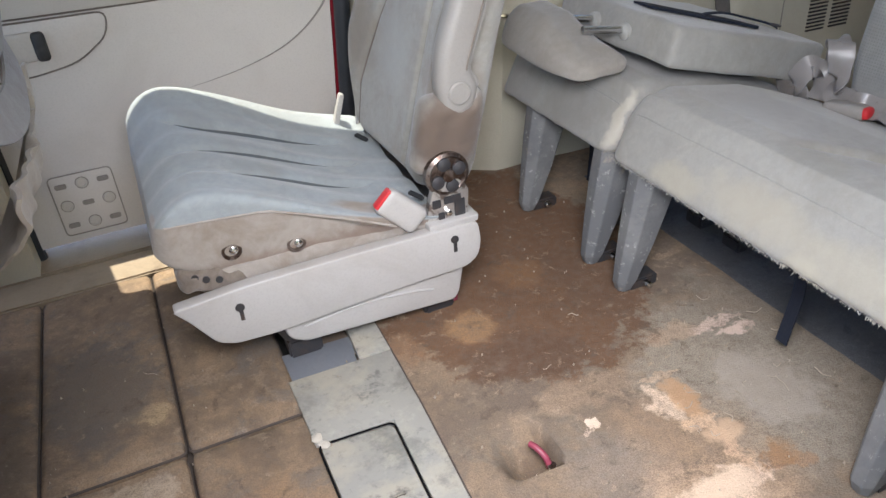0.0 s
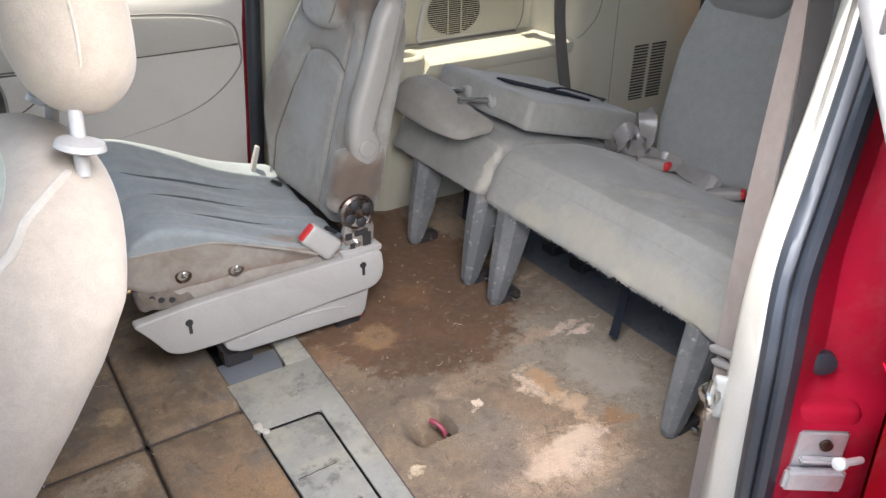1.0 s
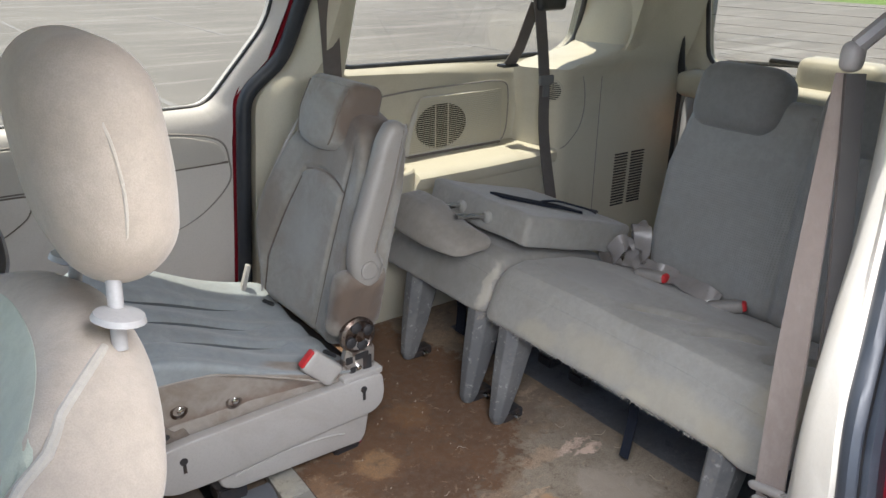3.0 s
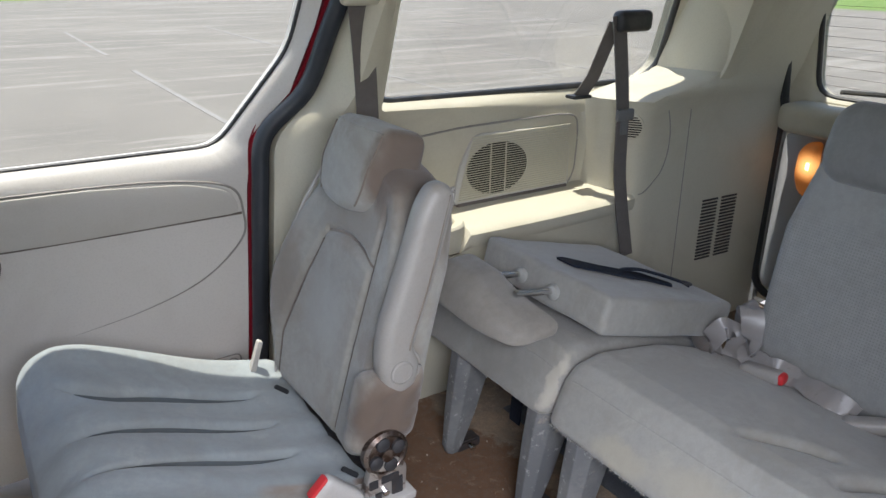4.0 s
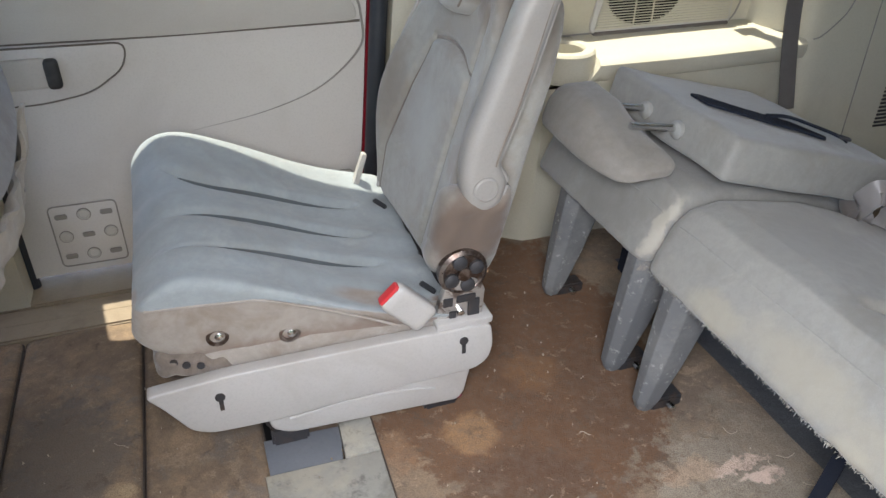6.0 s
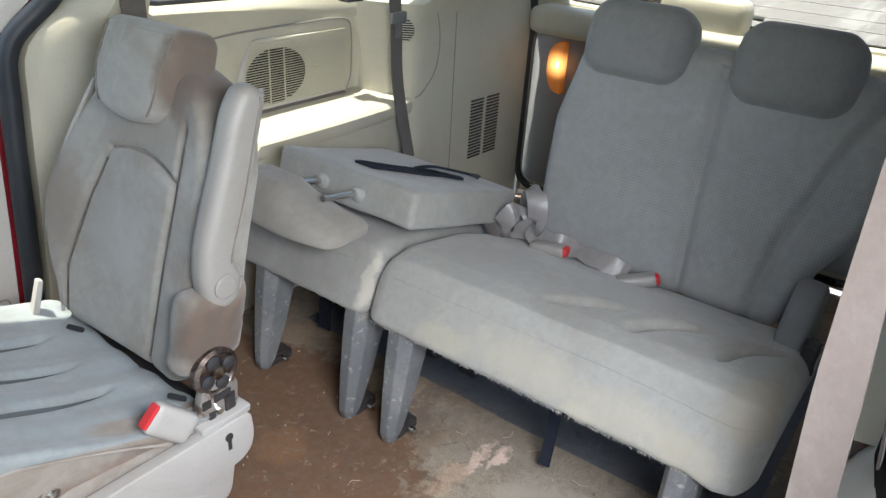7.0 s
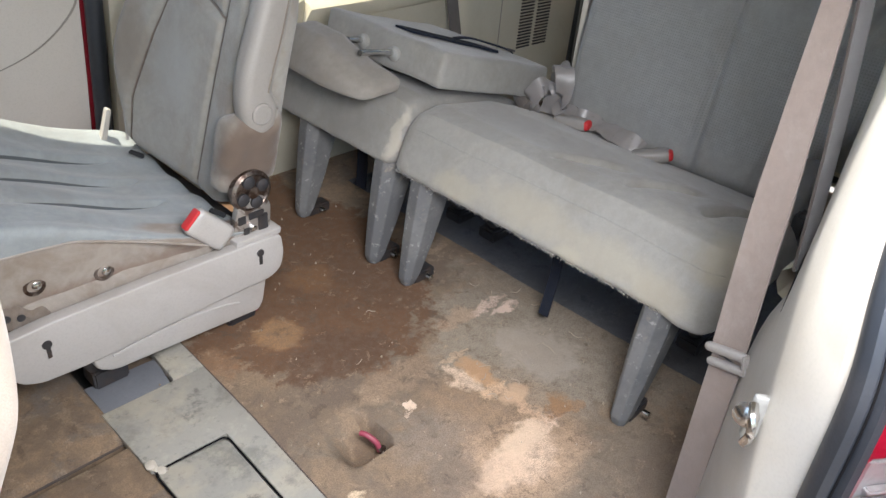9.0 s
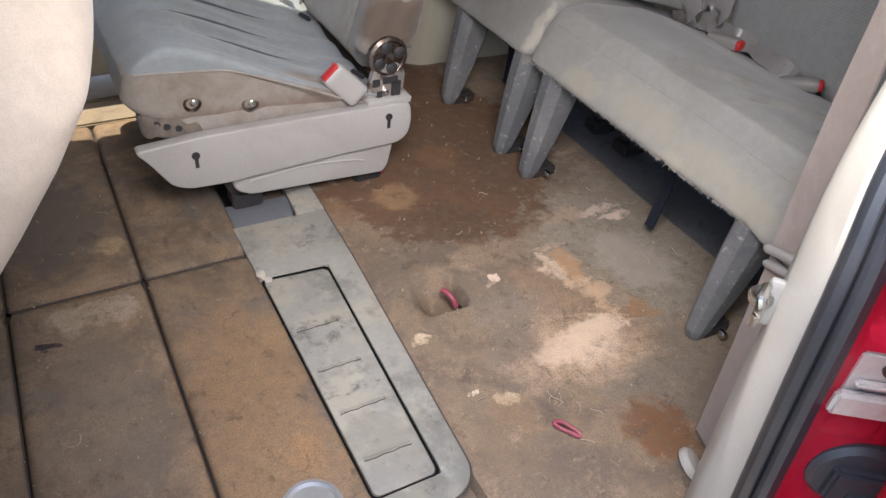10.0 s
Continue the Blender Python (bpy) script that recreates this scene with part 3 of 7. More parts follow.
def box(x0, x1, y0, y1, z0, z1, bevel=0.004):
    bm = bmesh.new()
    bmesh.ops.create_cube(bm, size=1.0, matrix=Matrix.Translation(((x0 + x1) / 2, (y0 + y1) / 2, (z0 + z1) / 2)) @ Matrix.Diagonal((x1 - x0, y1 - y0, z1 - z0, 1)))
    if bevel:
        bmesh.ops.bevel(bm, geom=bm.edges[:], offset=bevel, segments=2, affect='EDGES')
    return bm


def moved(bm, m):
    bm.transform(m)
    return bm


def joined(*many):
    out = bmesh.new()
    for bm in many:
        me = bpy.data.meshes.new("tmp")
        bm.to_mesh(me)
        bm.free()
        out.from_mesh(me)
        bpy.data.meshes.remove(me)
    return out


def inset(points, d):
    """An outline drawn in by d."""
    n = len(points)
    area = sum(points[i][0] * points[(i + 1) % n][1] - points[(i + 1) % n][0] * points[i][1] for i in range(n))
    sign = 1 if area > 0 else -1
    out = []
    for i in range(n):
        a, p, c = Vector(points[i - 1]), Vector(points[i]), Vector(points[(i + 1) % n])
        e, g = p - a, c - p
        e = e.normalized() if e.length > 1e-9 else g.normalized()
        g = g.normalized() if g.length > 1e-9 else e
        m = Vector((-e.y - g.y, e.x + g.x)) * sign
        m = m.normalized() if m.length > 1e-6 else Vector((-e.y, e.x)) * sign
        k = max(0.5, m.dot(Vector((-e.y, e.x)) * sign))
        out.append(tuple(p + m * d / k))
    return out


def slab(points, a0, a1, axis="y", bevel=0.004, segments=2):
    """A flat outline with thickness and rounded rims. axis y: points are (x, z); x: (y, z); z: (x, y)."""
    put = {"y": lambda u, v, w: (u, w, v), "x": lambda u, v, w: (w, u, v), "z": lambda u, v, w: (u, v, w)}[axis]
    bm = bmesh.new()
    n = len(points)
    steps = [(0.0, 0.0)]
    if bevel:
        bevel = min(bevel, abs(a1 - a0) * 0.49)
        steps = [(bevel * (1 - math.sin(k / segments * math.pi / 2)), bevel * (1 - math.cos(k / segments * math.pi / 2))) for k in range(segments + 1)]
    lo_side = [(d, a0 + h) for d, h in steps]
    hi_side = [(d, a1 - h) for d, h in steps[::-1]]
    rings = [[bm.verts.new(put(u, v, w)) for u, v in (inset(points, d) if d else points)] for d, w in lo_side + hi_side]
    bm.faces.new(rings[0])
    bm.faces.new(rings[-1][::-1])
    for r, q in zip(rings, rings[1:]):
        for i in range(n):
            bm.faces.new((r[i], q[i], q[(i + 1) % n], r[(i + 1) % n]))
    return bm


def rounded(points, r, n=4):
    """An outline with its corners rounded."""
    out = []
    m = len(points)
    for i in range(m):
        a, b, c = (Vector(points[(i + k) % m]) for k in (-1, 0, 1))
        d = min(r, (a - b).length * 0.45, (c - b).length * 0.45)
        p, q = b + (a - b).normalized() * d, b + (c - b).normalized() * d
        for k in range(n + 1):
            s = k / n
            out.append(tuple(p * (1 - s) ** 2 + b * 2 * s * (1 - s) + q * s * s))
    return out


def spline(points, n=8, closed=False):
    pts = [Vector(p) for p in points]
    m = len(pts)
    out = []
    for i in range(m if closed else m - 1):
        p = [pts[(i + k) % m] if closed else pts[max(0, min(m - 1, i + k))] for k in (-1, 0, 1, 2)]
        for k in range(n):
            s = k / n
            out.append(0.5 * (2 * p[1] + (p[2] - p[0]) * s + (2 * p[0] - 5 * p[1] + 4 * p[2] - p[3]) * s * s + (3 * p[1] - p[0] - 3 * p[2] + p[3]) * s ** 3))
    if not closed:
        out.append(pts[-1])
    return out


def sweep(points, section, up=(0, 0, 1), closed=False, scale=None):
    """A closed section, (side, up) pairs, drawn along points."""
    bm = bmesh.new()
    rings = []
    n = len(points)
    for i, p in enumerate(points):
        a, b = points[(i - 1) % n if closed else max(0, i - 1)], points[(i + 1) % n if closed else min(n - 1, i + 1)]
        ahead = (Vector(b) - Vector(a)).normalized()
        side = ahead.cross(Vector(up))
        side = side.normalized() if side.length > 1e-6 else Vector((1, 0, 0))
        top = side.cross(ahead)
        k = scale(i / (n - 1)) if scale else 1.0
        rings.append([bm.verts.new(Vector(p) + side * u * k + top * v * k) for u, v in section])
    m = len(section)
    for i in range(n if closed else n - 1):
        r, q = rings[i], rings[(i + 1) % n]
        for j in range(m):
            bm.faces.new((r[j], r[(j + 1) % m], q[(j + 1) % m], q[j]))
    if not closed:
        bm.faces.new(rings[0][::-1])
        bm.faces.new(rings[-1])
    return bm


def circle(r, n=10):
    return [(r * math.cos(2 * math.pi * k / n), r * math.sin(2 * math.pi * k / n)) for k in range(n)]


def tube(points, r, n=10, closed=False):
    a = Vector(points[0]) - Vector(points[min(len(points) - 1, 1)])
    up = (0, 0, 1) if abs(a.normalized().z) < 0.9 else (0, 1, 0)
    return sweep([Vector(p) for p in points], circle(r, n), up, closed)


def band(points, width, thick, up):
    """Webbing: a flat strip along points, its broad side facing up."""
    w, h = width / 2, thick / 2
    return sweep([Vector(p) for p in points], [(-w, -h), (w, -h), (w, h), (-w, h)], up)


def lathe(profile, n=24, at=(0, 0, 0), turn=None):
    """Turns (radius, height) pairs round z, then sets it at a place."""
    bm = bmesh.new()
    rings = [[bm.verts.new((r * math.cos(2 * math.pi * k / n), r * math.sin(2 * math.pi * k / n), z)) for k in range(n)] for r, z in profile]
    for a, b in zip(rings, rings[1:]):
        for k in range(n):
            bm.faces.new((a[k], a[(k + 1) % n], b[(k + 1) % n], b[k]))
    bm.faces.new(rings[0][::-1])
    bm.faces.new(rings[-1])
    bm.transform(Matrix.Translation(at) @ (turn or Matrix.Identity(4)))
    return bm


FACE_NEAR = Matrix.Rotation(radians(90), 4, 'X')  # local z to -y
FACE_FRONT = Matrix.Rotation(radians(-90), 4, 'Y')  # local z to -x


def ray_out(poly, c, a):
    """How far an outline lies from c in the direction a."""
    d = Vector((math.cos(a), math.sin(a)))
    best = 0.0
    for i in range(len(poly)):
        p, q = Vector(poly[i]) - c, Vector(poly[(i + 1) % len(poly)]) - c
        e = q - p
        den = d.x * e.y - d.y * e.x
        if abs(den) < 1e-12:
            continue
        s = (p.x * e.y - p.y * e.x) / den
        u = (p.x * d.y - p.y * d.x) / den
        if s > 0 and -1e-6 <= u <= 1 + 1e-6:
            best = max(best, s)
    return best


def holed(outer, hole, loops, put, n=120):
    """A panel with an opening. loops: (metres from the opening's edge or None for the outer edge, depth); put(u, v, depth) gives the place."""
    c = sum((Vector(p) for p in hole), Vector((0, 0))) / len(hole)
    angles = sorted({2 * math.pi * k / n for k in range(n)} | {math.atan2(p[1] - c.y, p[0] - c.x) % (2 * math.pi) for p in list(outer) + list(hole)})
    bm = bmesh.new()
    rings = []
    for off, depth in loops:
        ring = []
        for a in angles:
            h, o = ray_out(hole, c, a), ray_out(outer, c, a)
            r = o if off is None else min(h + off, o)
            ring.append(bm.verts.new(put(c.x + r * math.cos(a), c.y + r * math.sin(a), depth)))
        rings.append(ring)
    m = len(angles)
    for a, b in zip(rings, rings[1:] + rings[:1]):
        for k in range(m):
            bm.faces.new((a[k], a[(k + 1) % m], b[(k + 1) % m], b[k]))
    return bm


def lean(z):
    """How far the body's side leans inwards over the belt line."""
    return 0.38 * max(0.0, z - 0.66)


def side_far(u, v, depth):
    return (u, depth - lean(v), v)


def mirror_y(p):
    return (p[0], 2.165 - p[1], p[2])


def side_near(u, v, depth):
    return mirror_y(side_far(u, v, depth))


# ---- ground ----
ground = bmesh.new()
bmesh.ops.create_grid(ground, x_segments=8, y_segments=8, size=400.0, matrix=Matrix.Translation((0, 0, -0.5)))
tagged(part("ground", ground, M_GROUND, None, smooth=False), "sun-bleached asphalt car park with grass past its edges", "ground", kind="structure")
random.seed(4)


# ---- van shell ----
def far_door():
    door = thing("door_1", "cream sliding door trim panel, closed, with window", "door", (0.5, 1.93, 0.02), kind="structure")
    outer = [(0.155, 0.02), (0.862, 0.028), (0.886, 0.3), (0.905, 0.56), (0.925, 0.675), (1.0, 0.76), (1.04, 0.89), (1.09, 1.16), (0.155, 1.16)]
    window = rounded([(0.235, 0.648), (0.862, 0.648), (0.925, 0.735), (1.005, 0.846), (1.045, 1.07), (0.235, 1.07)], 0.04)
    bm = holed(outer, window, [(0.0, 1.975), (0.0, 1.945), (0.006, 1.932), (0.02, 1.918), (0.045, 1.909), (0.07, 1.907), (None, 1.907), (None, 1.975)], side_far)
    part("panel", bm, M_PANEL, door)
    pane = slab(rounded([(0.225, 0.64), (0.87, 0.64), (0.93, 0.735), (1.01, 0.846), (1.05, 1.08), (0.225, 1.08)], 0.04), 1.952, 1.956, "y", 0)
    for v in pane.verts:
        v.co.y -= lean(v.co.z)
    part("pane", pane, M_GLASS, door, "clear side glass", smooth=False)
    rim = [Vector(side_far(u, v, 1.946)) for u, v in window]
    part("window_gasket", tube(rim, 0.005, 6, True), M_BLACK, door)
    # upper insert and the soft sweep below it
    insert = rounded([(0.165, 0.612), (0.60, 0.604), (0.78, 0.588), (0.868, 0.562), (0.888, 0.51), (0.55, 0.508), (0.165, 0.516)], 0.03)
    part("upper_insert", slab(insert, 1.8995, 1.908, "y", 0.003), M_INSERT, door)
    line = spline([(0.165, 1.9055, 0.515), (0.5, 1.9055, 0.508), (0.888, 1.9055, 0.508)], 6)
    part("trim_line", tube(line, 0.0028, 6), M_GROOVE, door)
    line = spline([(0.165, 1.9055, 0.615), (0.6, 1.9055, 0.607), (0.78, 1.9055, 0.592), (0.872, 1.9055, 0.565), (0.892, 1.9055, 0.51), (0.884, 1.9055, 0.45), (0.80, 1.9055, 0.378), (0.68, 1.9055, 0.336), (0.53, 1.9055, 0.312)], 8)
    # Darker tube draws the shade of the door's soft crease
    part("sweep_line", sweep(line, circle(0.0026, 6), (0, 1, 0), False, lambda q: 1.0 - 0.92 * max(0.0, q - 0.62) / 0.38), M_CREASE_SHADE, door)
    bezel = rounded([(0.165, 0.507), (0.437, 0.502), (0.425, 0.455), (0.36, 0.412), (0.27, 0.398), (0.165, 0.398)], 0.03)
    b = part("handle_bezel", slab(bezel, 1.9015, 1.908, "y", 0.002), M_PANEL, door)
    part("bezel_line", tube([Vector((u, 1.9025, v)) for u, v in bezel], 0.002, 5, True), M_GROOVE, b)
    cup = soft_box((0.12, 0.014, 0.058), 0.006, (10, 3, 8), lambda p: Vector((p.x + 0.235, p.y + 1.899 + 0.02 * max(0.0, p.x) * 2, p.z + 0.458)))
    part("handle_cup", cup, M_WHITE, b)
    part("handle", soft_box((0.026, 0.02, 0.058), 0.009, (6, 6, 8), lambda p: p + Vector((0.302, 1.897, 0.456))), M_BLACK, b, "black door handle")
    part("lock_button", lathe([(0.004, 0), (0.005, 0.004), (0.004, 0.03), (0.003, 0.033)], 10, (0.345, 1.918, 0.64)), M_BLACK, door)
    # stamped lower fields
    for x0, x1, z0, z1, n in ((0.222, 0.352, 0.04, 0.182, 3), (0.70, 0.855, 0.05, 0.178, 4)):
        f = part("stamped_field", slab(rounded([(x0, z0), (x1, z0), (x1, z1), (x0, z1)], 0.012), 1.9035, 1.908, "y", 0.0015), M_PANEL, door)
        part("field_edge", tube([Vector((u, 1.9032, v)) for u, v in rounded([(x0, z0), (x1, z0), (x1, z1), (x0, z1)], 0.012)], 0.0016, 5, True), M_CREASE_SHADE, f)
        random.seed(int(x0 * 100))
        for i in range(n):
            for j in range(3):
                cx, cz = x0 + (i + 0.5) * (x1 - x0) / n, z0 + (j + 0.5) * (z1 - z0) / 3
                if (i + j) % 2:
                    part("boss", lathe([(0.012, 0), (0.012, 0.003), (0.009, 0.004), (0.008, 0.002)], 16, (cx, 1.9035, cz), FACE_NEAR), M_INSERT, f)
                    part("boss_edge", tube([Vector((cx + 0.013 * math.cos(a * math.pi / 9), 1.9032, cz + 0.013 * math.sin(a * math.pi / 9))) for a in range(18)], 0.0012, 5, True), M_CREASE_SHADE, f)
                else:
                    part("rib", box(cx - 0.012, cx + 0.012, 1.900, 1.9035, cz - 0.006, cz + 0.006, 0.002), M_CREASE_SHADE, f)
    return door


SEAL_XZ = [(0.868, 0.03), (0.884, 0.175), (0.9, 0.376), (0.915, 0.561), (0.932, 0.675), (1.012, 0.765), (1.05, 0.89), (1.085, 1.02), (1.10, 1.17)]


def far_pillar():
    """The red jamb, its seal and the cream post behind the far door."""
    wall = thing("pillar_1", "cream rear door post with black seal and red jamb", "pillar", (1.0, 1.88, 0.0), kind="structure")
    path = spline([Vector(side_far(x + 0.020, z, 1.935)) for x, z in SEAL_XZ], 6)
    part("jamb", sweep(path, [(-0.027, -0.028), (0.027, -0.028), (0.027, 0.03), (-0.027, 0.03)], (0, 1, 0)), M_JAMB, wall, "red painted jamb")
    path = spline([Vector(side_far(x + 0.012, z, 1.886)) for x, z in SEAL_XZ], 6)
    part("seal", tube(path, 0.019, 10), M_SEAL, wall, "black rubber door seal")
    path = spline([Vector(side_far(x - 0.002, z, 1.903)) for x, z in SEAL_XZ], 6)
    part("jamb_edge", tube(path, 0.0022, 8), M_JAMB, wall, "dark red body edge")
    post = spline([(x + 0.034, z) for x, z in SEAL_XZ], 4)
    bm = bmesh.new()
    n = len(post)
    cols = []
    for i, p in enumerate(post):
        back = 1.20 if p.y < 0.70 else 1.172
        row = []
        for k in range(9):
            s = k / 8
            bulge = 0.035 * math.sin(math.pi * min(1.0, s * 1.2)) ** 0.7
            x = p.x + (back - p.x) * s
            row.append(bm.verts.new((x, 1.862 - 0.045 * min(1, 3 * s) - bulge * 0.6 - lean(p.y), p.y)))
        cols.append(row)
    for a, b in zip(cols, cols[1:]):
        for k in range(8):
            bm.faces.new((a[k], a[k + 1], b[k + 1], b[k]))
    ret = bmesh.ops.extrude_face_region(bm, geom=bm.faces[:])
    for v in ret["geom"]:
        if isinstance(v, bmesh.types.BMVert):
            v.co.y += 0.05
    part("post_trim", bm, M_CREAM, wall)
    return wall


def quarter(put, far):
    """The side trim beside the bench: panel with window, ledge and, on the far side, the speaker grille."""
    name = "wall_far" if far else "wall_near"
    wall = thing(name, "cream quarter trim panel with window over it", "wall", put(1.7, 0.0, 1.83), kind="structure")
    outer = [(1.17, 0.45), (1.84, 0.45), (1.86, 0.40), (2.10, 0.40), (2.38, 0.40), (2.36, 0.9), (2.30, 1.17), (1.17, 1.17)]
    window = rounded([(1.172, 0.722), (1.80, 0.712), (2.02, 0.708), (2.075, 0.75), (2.06, 0.85), (2.02, 1.08), (1.172, 1.08)], 0.06)
    bm = holed(outer, window, [(0.0, 1.92), (0.0, 1.886), (0.006, 1.874), (0.022, 1.858), (0.040, 1.842), (0.052, 1.8365), (0.066, 1.835), (None, 1.835), (None, 1.92)], lambda u, v, d: put(u, v, d - (0.155 * min(1.0, max(0.0, (u - 1.80) / 0.10)) if d < 1.857 else 0.0)))
    part("upper_panel", bm, M_CREAM, wall)
    pane = slab(rounded([(1.168, 0.71), (1.80, 0.70), (2.03, 0.70), (2.085, 0.75), (2.07, 0.85), (2.03, 1.09), (1.168, 1.09)], 0.06), 0.0, 0.004, "y", 0)
    for v in pane.verts:
        v.co = Vector(put(v.co.x, v.co.z, 1.893 + v.co.y))
    g = part("pane", pane, M_GLASS, wall, "tinted quarter glass", smooth=False)
    part("window_gasket", tube([Vector(put(u, v, 1.883)) for u, v in window], 0.009, 8, True), M_BLACK, wall)
    # lower trim with its ledge
    prof = [(1.90, 0.468), (1.836, 0.462), (1.72, 0.452), (1.695, 0.448), (1.684, 0.438), (1.683, 0.42), (1.69, 0.405), (1.70, 0.40), (1.705, 0.30), (1.72, 0.12), (1.745, 0.03), (1.755, -0.01), (1.90, -0.01)]
    bm = bmesh.new()
    rings = []
    for k in range(33):
        x = (0.975 if far else 1.14) + (0.0277 if far else 0.0225) * k
        pull = max(0.0, min(1.0, (x - 1.80) / 0.12))
        ring = []
        for y, z in prof:
            zz = z
            if far and x < 1.325:
                zz = min(z, 0.40) if y < 1.85 else z
            if far and x < 1.22 and y < 1.85:
                y = y + (1.80 - y) * min(1.0, (1.22 - x) / 0.06)
            ring.append(bm.verts.new(put(x, zz, y if y > 1.85 else y - 0.004 * math.sin(x * 9) + 0.0 * pull)))
        rings.append(ring)
    for a, b in zip(rings, rings[1:]):
        for k in range(len(prof) - 1):
            bm.faces.new((a[k], a[k + 1], b[k + 1], b[k]))
    part("lower_trim", bm, M_CREAM, wall)
    if far:
        cup = bmesh.new()
        rings = []
        for k in range(25):
            a = radians(-62 + 304 * k / 24)
            u, w = math.sin(a), -math.cos(a)
            rings.append([cup.verts.new((1.282 + r * u, 1.752 - r * w * -1.0, z)) for r, z in ((0.040, 0.402), (0.040, 0.458), (0.044, 0.463), (0.062, 0.463), (0.066, 0.458), (0.066, 0.402))])
        for a, e in zip(rings, rings[1:]):
            for j in range(6):
                cup.faces.new((a[j], a[(j + 1) % 6], e[(j + 1) % 6], e[j]))
        cup.faces.new(rings[0])
        cup.faces.new(rings[-1][::-1])
        part("cup_holder", cup, M_CREAM, wall, "cup holder with open front")
    # rear post
    rows = []
    bm = bmesh.new()
    for z in (-0.01, 0.1, 0.2, 0.3, 0.4, 0.5, 0.6, 0.66, 0.69, 0.705, 0.72, 0.735, 0.75, 0.8, 0.9, 1.0, 1.17):
        row = []
        h = max(0.0, min(1.0, (z - 0.69) / 0.055))
        h = h * h * (3 - 2 * h)
        for k in range(23):
            s = (k / 22) ** 1.4
            x = 1.80 + 0.60 * s
            row.append(bm.verts.new(put(x + 0.265 * h * (1 - s), z, post_y(x) + 0.03 * h * (1 - s) ** 6)))
        rows.append(row)
    for a, b in zip(rows, rows[1:]):
        for k in range(22):
            bm.faces.new((a[k], a[k + 1], b[k + 1], b[k]))
    ret = bmesh.ops.extrude_face_region(bm, geom=bm.faces[:])
    for v in ret["geom"]:
        if isinstance(v, bmesh.types.BMVert):
            v.co.y += 0.05 if far else -0.05
    part("rear_post", bm, M_CREAM, wall)
    # Box added to close a gap that leaked light beside the tailgate
    a, b = sorted((put(0, 0, 1.66)[1], put(0, 0, 1.88)[1]))
    part("corner_trim", box(2.432, 2.57, a, b, -0.01, 1.17, 0.004), M_GREYTRIM, wall)
    return wall


def post_y(x):
    """The inner face of the rear post: a steep reveal at the ledge's end, then almost flat."""
    return 1.80 - 0.115 * math.sin(max(0.0, min(1.0, (x - 1.80) / 0.085)) * math.pi / 2) - 0.05 * (x - 1.80)


def speaker_grille(wall):
    outline = rounded([(1.372, 0.462), (1.395, 0.565), (1.435, 0.632), (1.735, 0.624), (1.742, 0.452)], 0.025)
    panel = rounded([(1.20, 0.462), (1.20, 0.635), (1.40, 0.650), (1.70, 0.653), (1.765, 0.645), (1.772, 0.59), (1.768, 0.50), (1.75, 0.462)], 0.03)
    part("speaker_field", slab(panel, 1.826, 1.836, "y", 0.003), M_CREAM, wall)
    # The soft step round the field, its shade drawn as a darker tube
    part("field_line", tube([Vector((u, 1.8265, v)) for u, v in panel], 0.0026, 6, True), M_CREASE_SHADE, wall)
    # Dark strip stands in for the shaded recess under the grille
    part("grille_shade_strip", box(1.385, 1.735, 1.812, 1.826, 0.456, 0.4665, 0.002), M_GROOVE, wall)
    g = part("speaker_grille", slab(outline, 1.8172, 1.827, "y", 0.003), M_INSERT, wall, "slatted cream speaker grille")
    part("speaker_cone", lathe([(0.001, 0.0), (0.09, 0.0), (0.092, 0.001), (0.088, 0.002)], 40, (1.503, 1.8170, 0.541), FACE_NEAR @ Matrix.Diagonal((1.02, 0.72, 0.2, 1))), M_VOID, g)
    for i in range(27):
        z = 0.472 + 0.0058 * i
        x0 = 1.385 + 0.045 * max(0.0, (z - 0.46) / 0.17) ** 1.2
        q = 1 - ((z + 0.001 - 0.541) / 0.0655) ** 2
        pieces = [(x0, 1.732, 0.0041)]
        if q > 0:
            h = 0.0925 * math.sqrt(q)
            pieces = [(x0, 1.503 - h, 0.0041), (1.503 - h, 1.503 + h, 0.0016), (1.503 + h, 1.732, 0.0041)]
        part("slat", joined(*(box(a, b, 1.8135, 1.8165, z, z + w, 0) for a, b, w in pieces)), M_CREAM, g, smooth=False)
    for x in (1.482, 1.528):
        part("rib", box(x - 0.0015, x + 0.0015, 1.8140, 1.8175, 0.478, 0.604, 0), M_CREAM, g, smooth=False)


def vents(wall):
    """Two columns of short louvres on the rear post."""
    for x0, x1 in ((2.118, 2.178), (2.196, 2.258)):
        for i in range(19):
            z = 0.215 + 0.0098 * i
            # Dark boxes on the post's face stand in for the slots' shade
            bm = box(x0, x1, -0.003, 0.004, z, z + 0.0046, 0)
            for v in bm.verts:
                v.co.y += post_y(v.co.x)
            part("vent_slot", bm, M_DARK, wall, smooth=False)


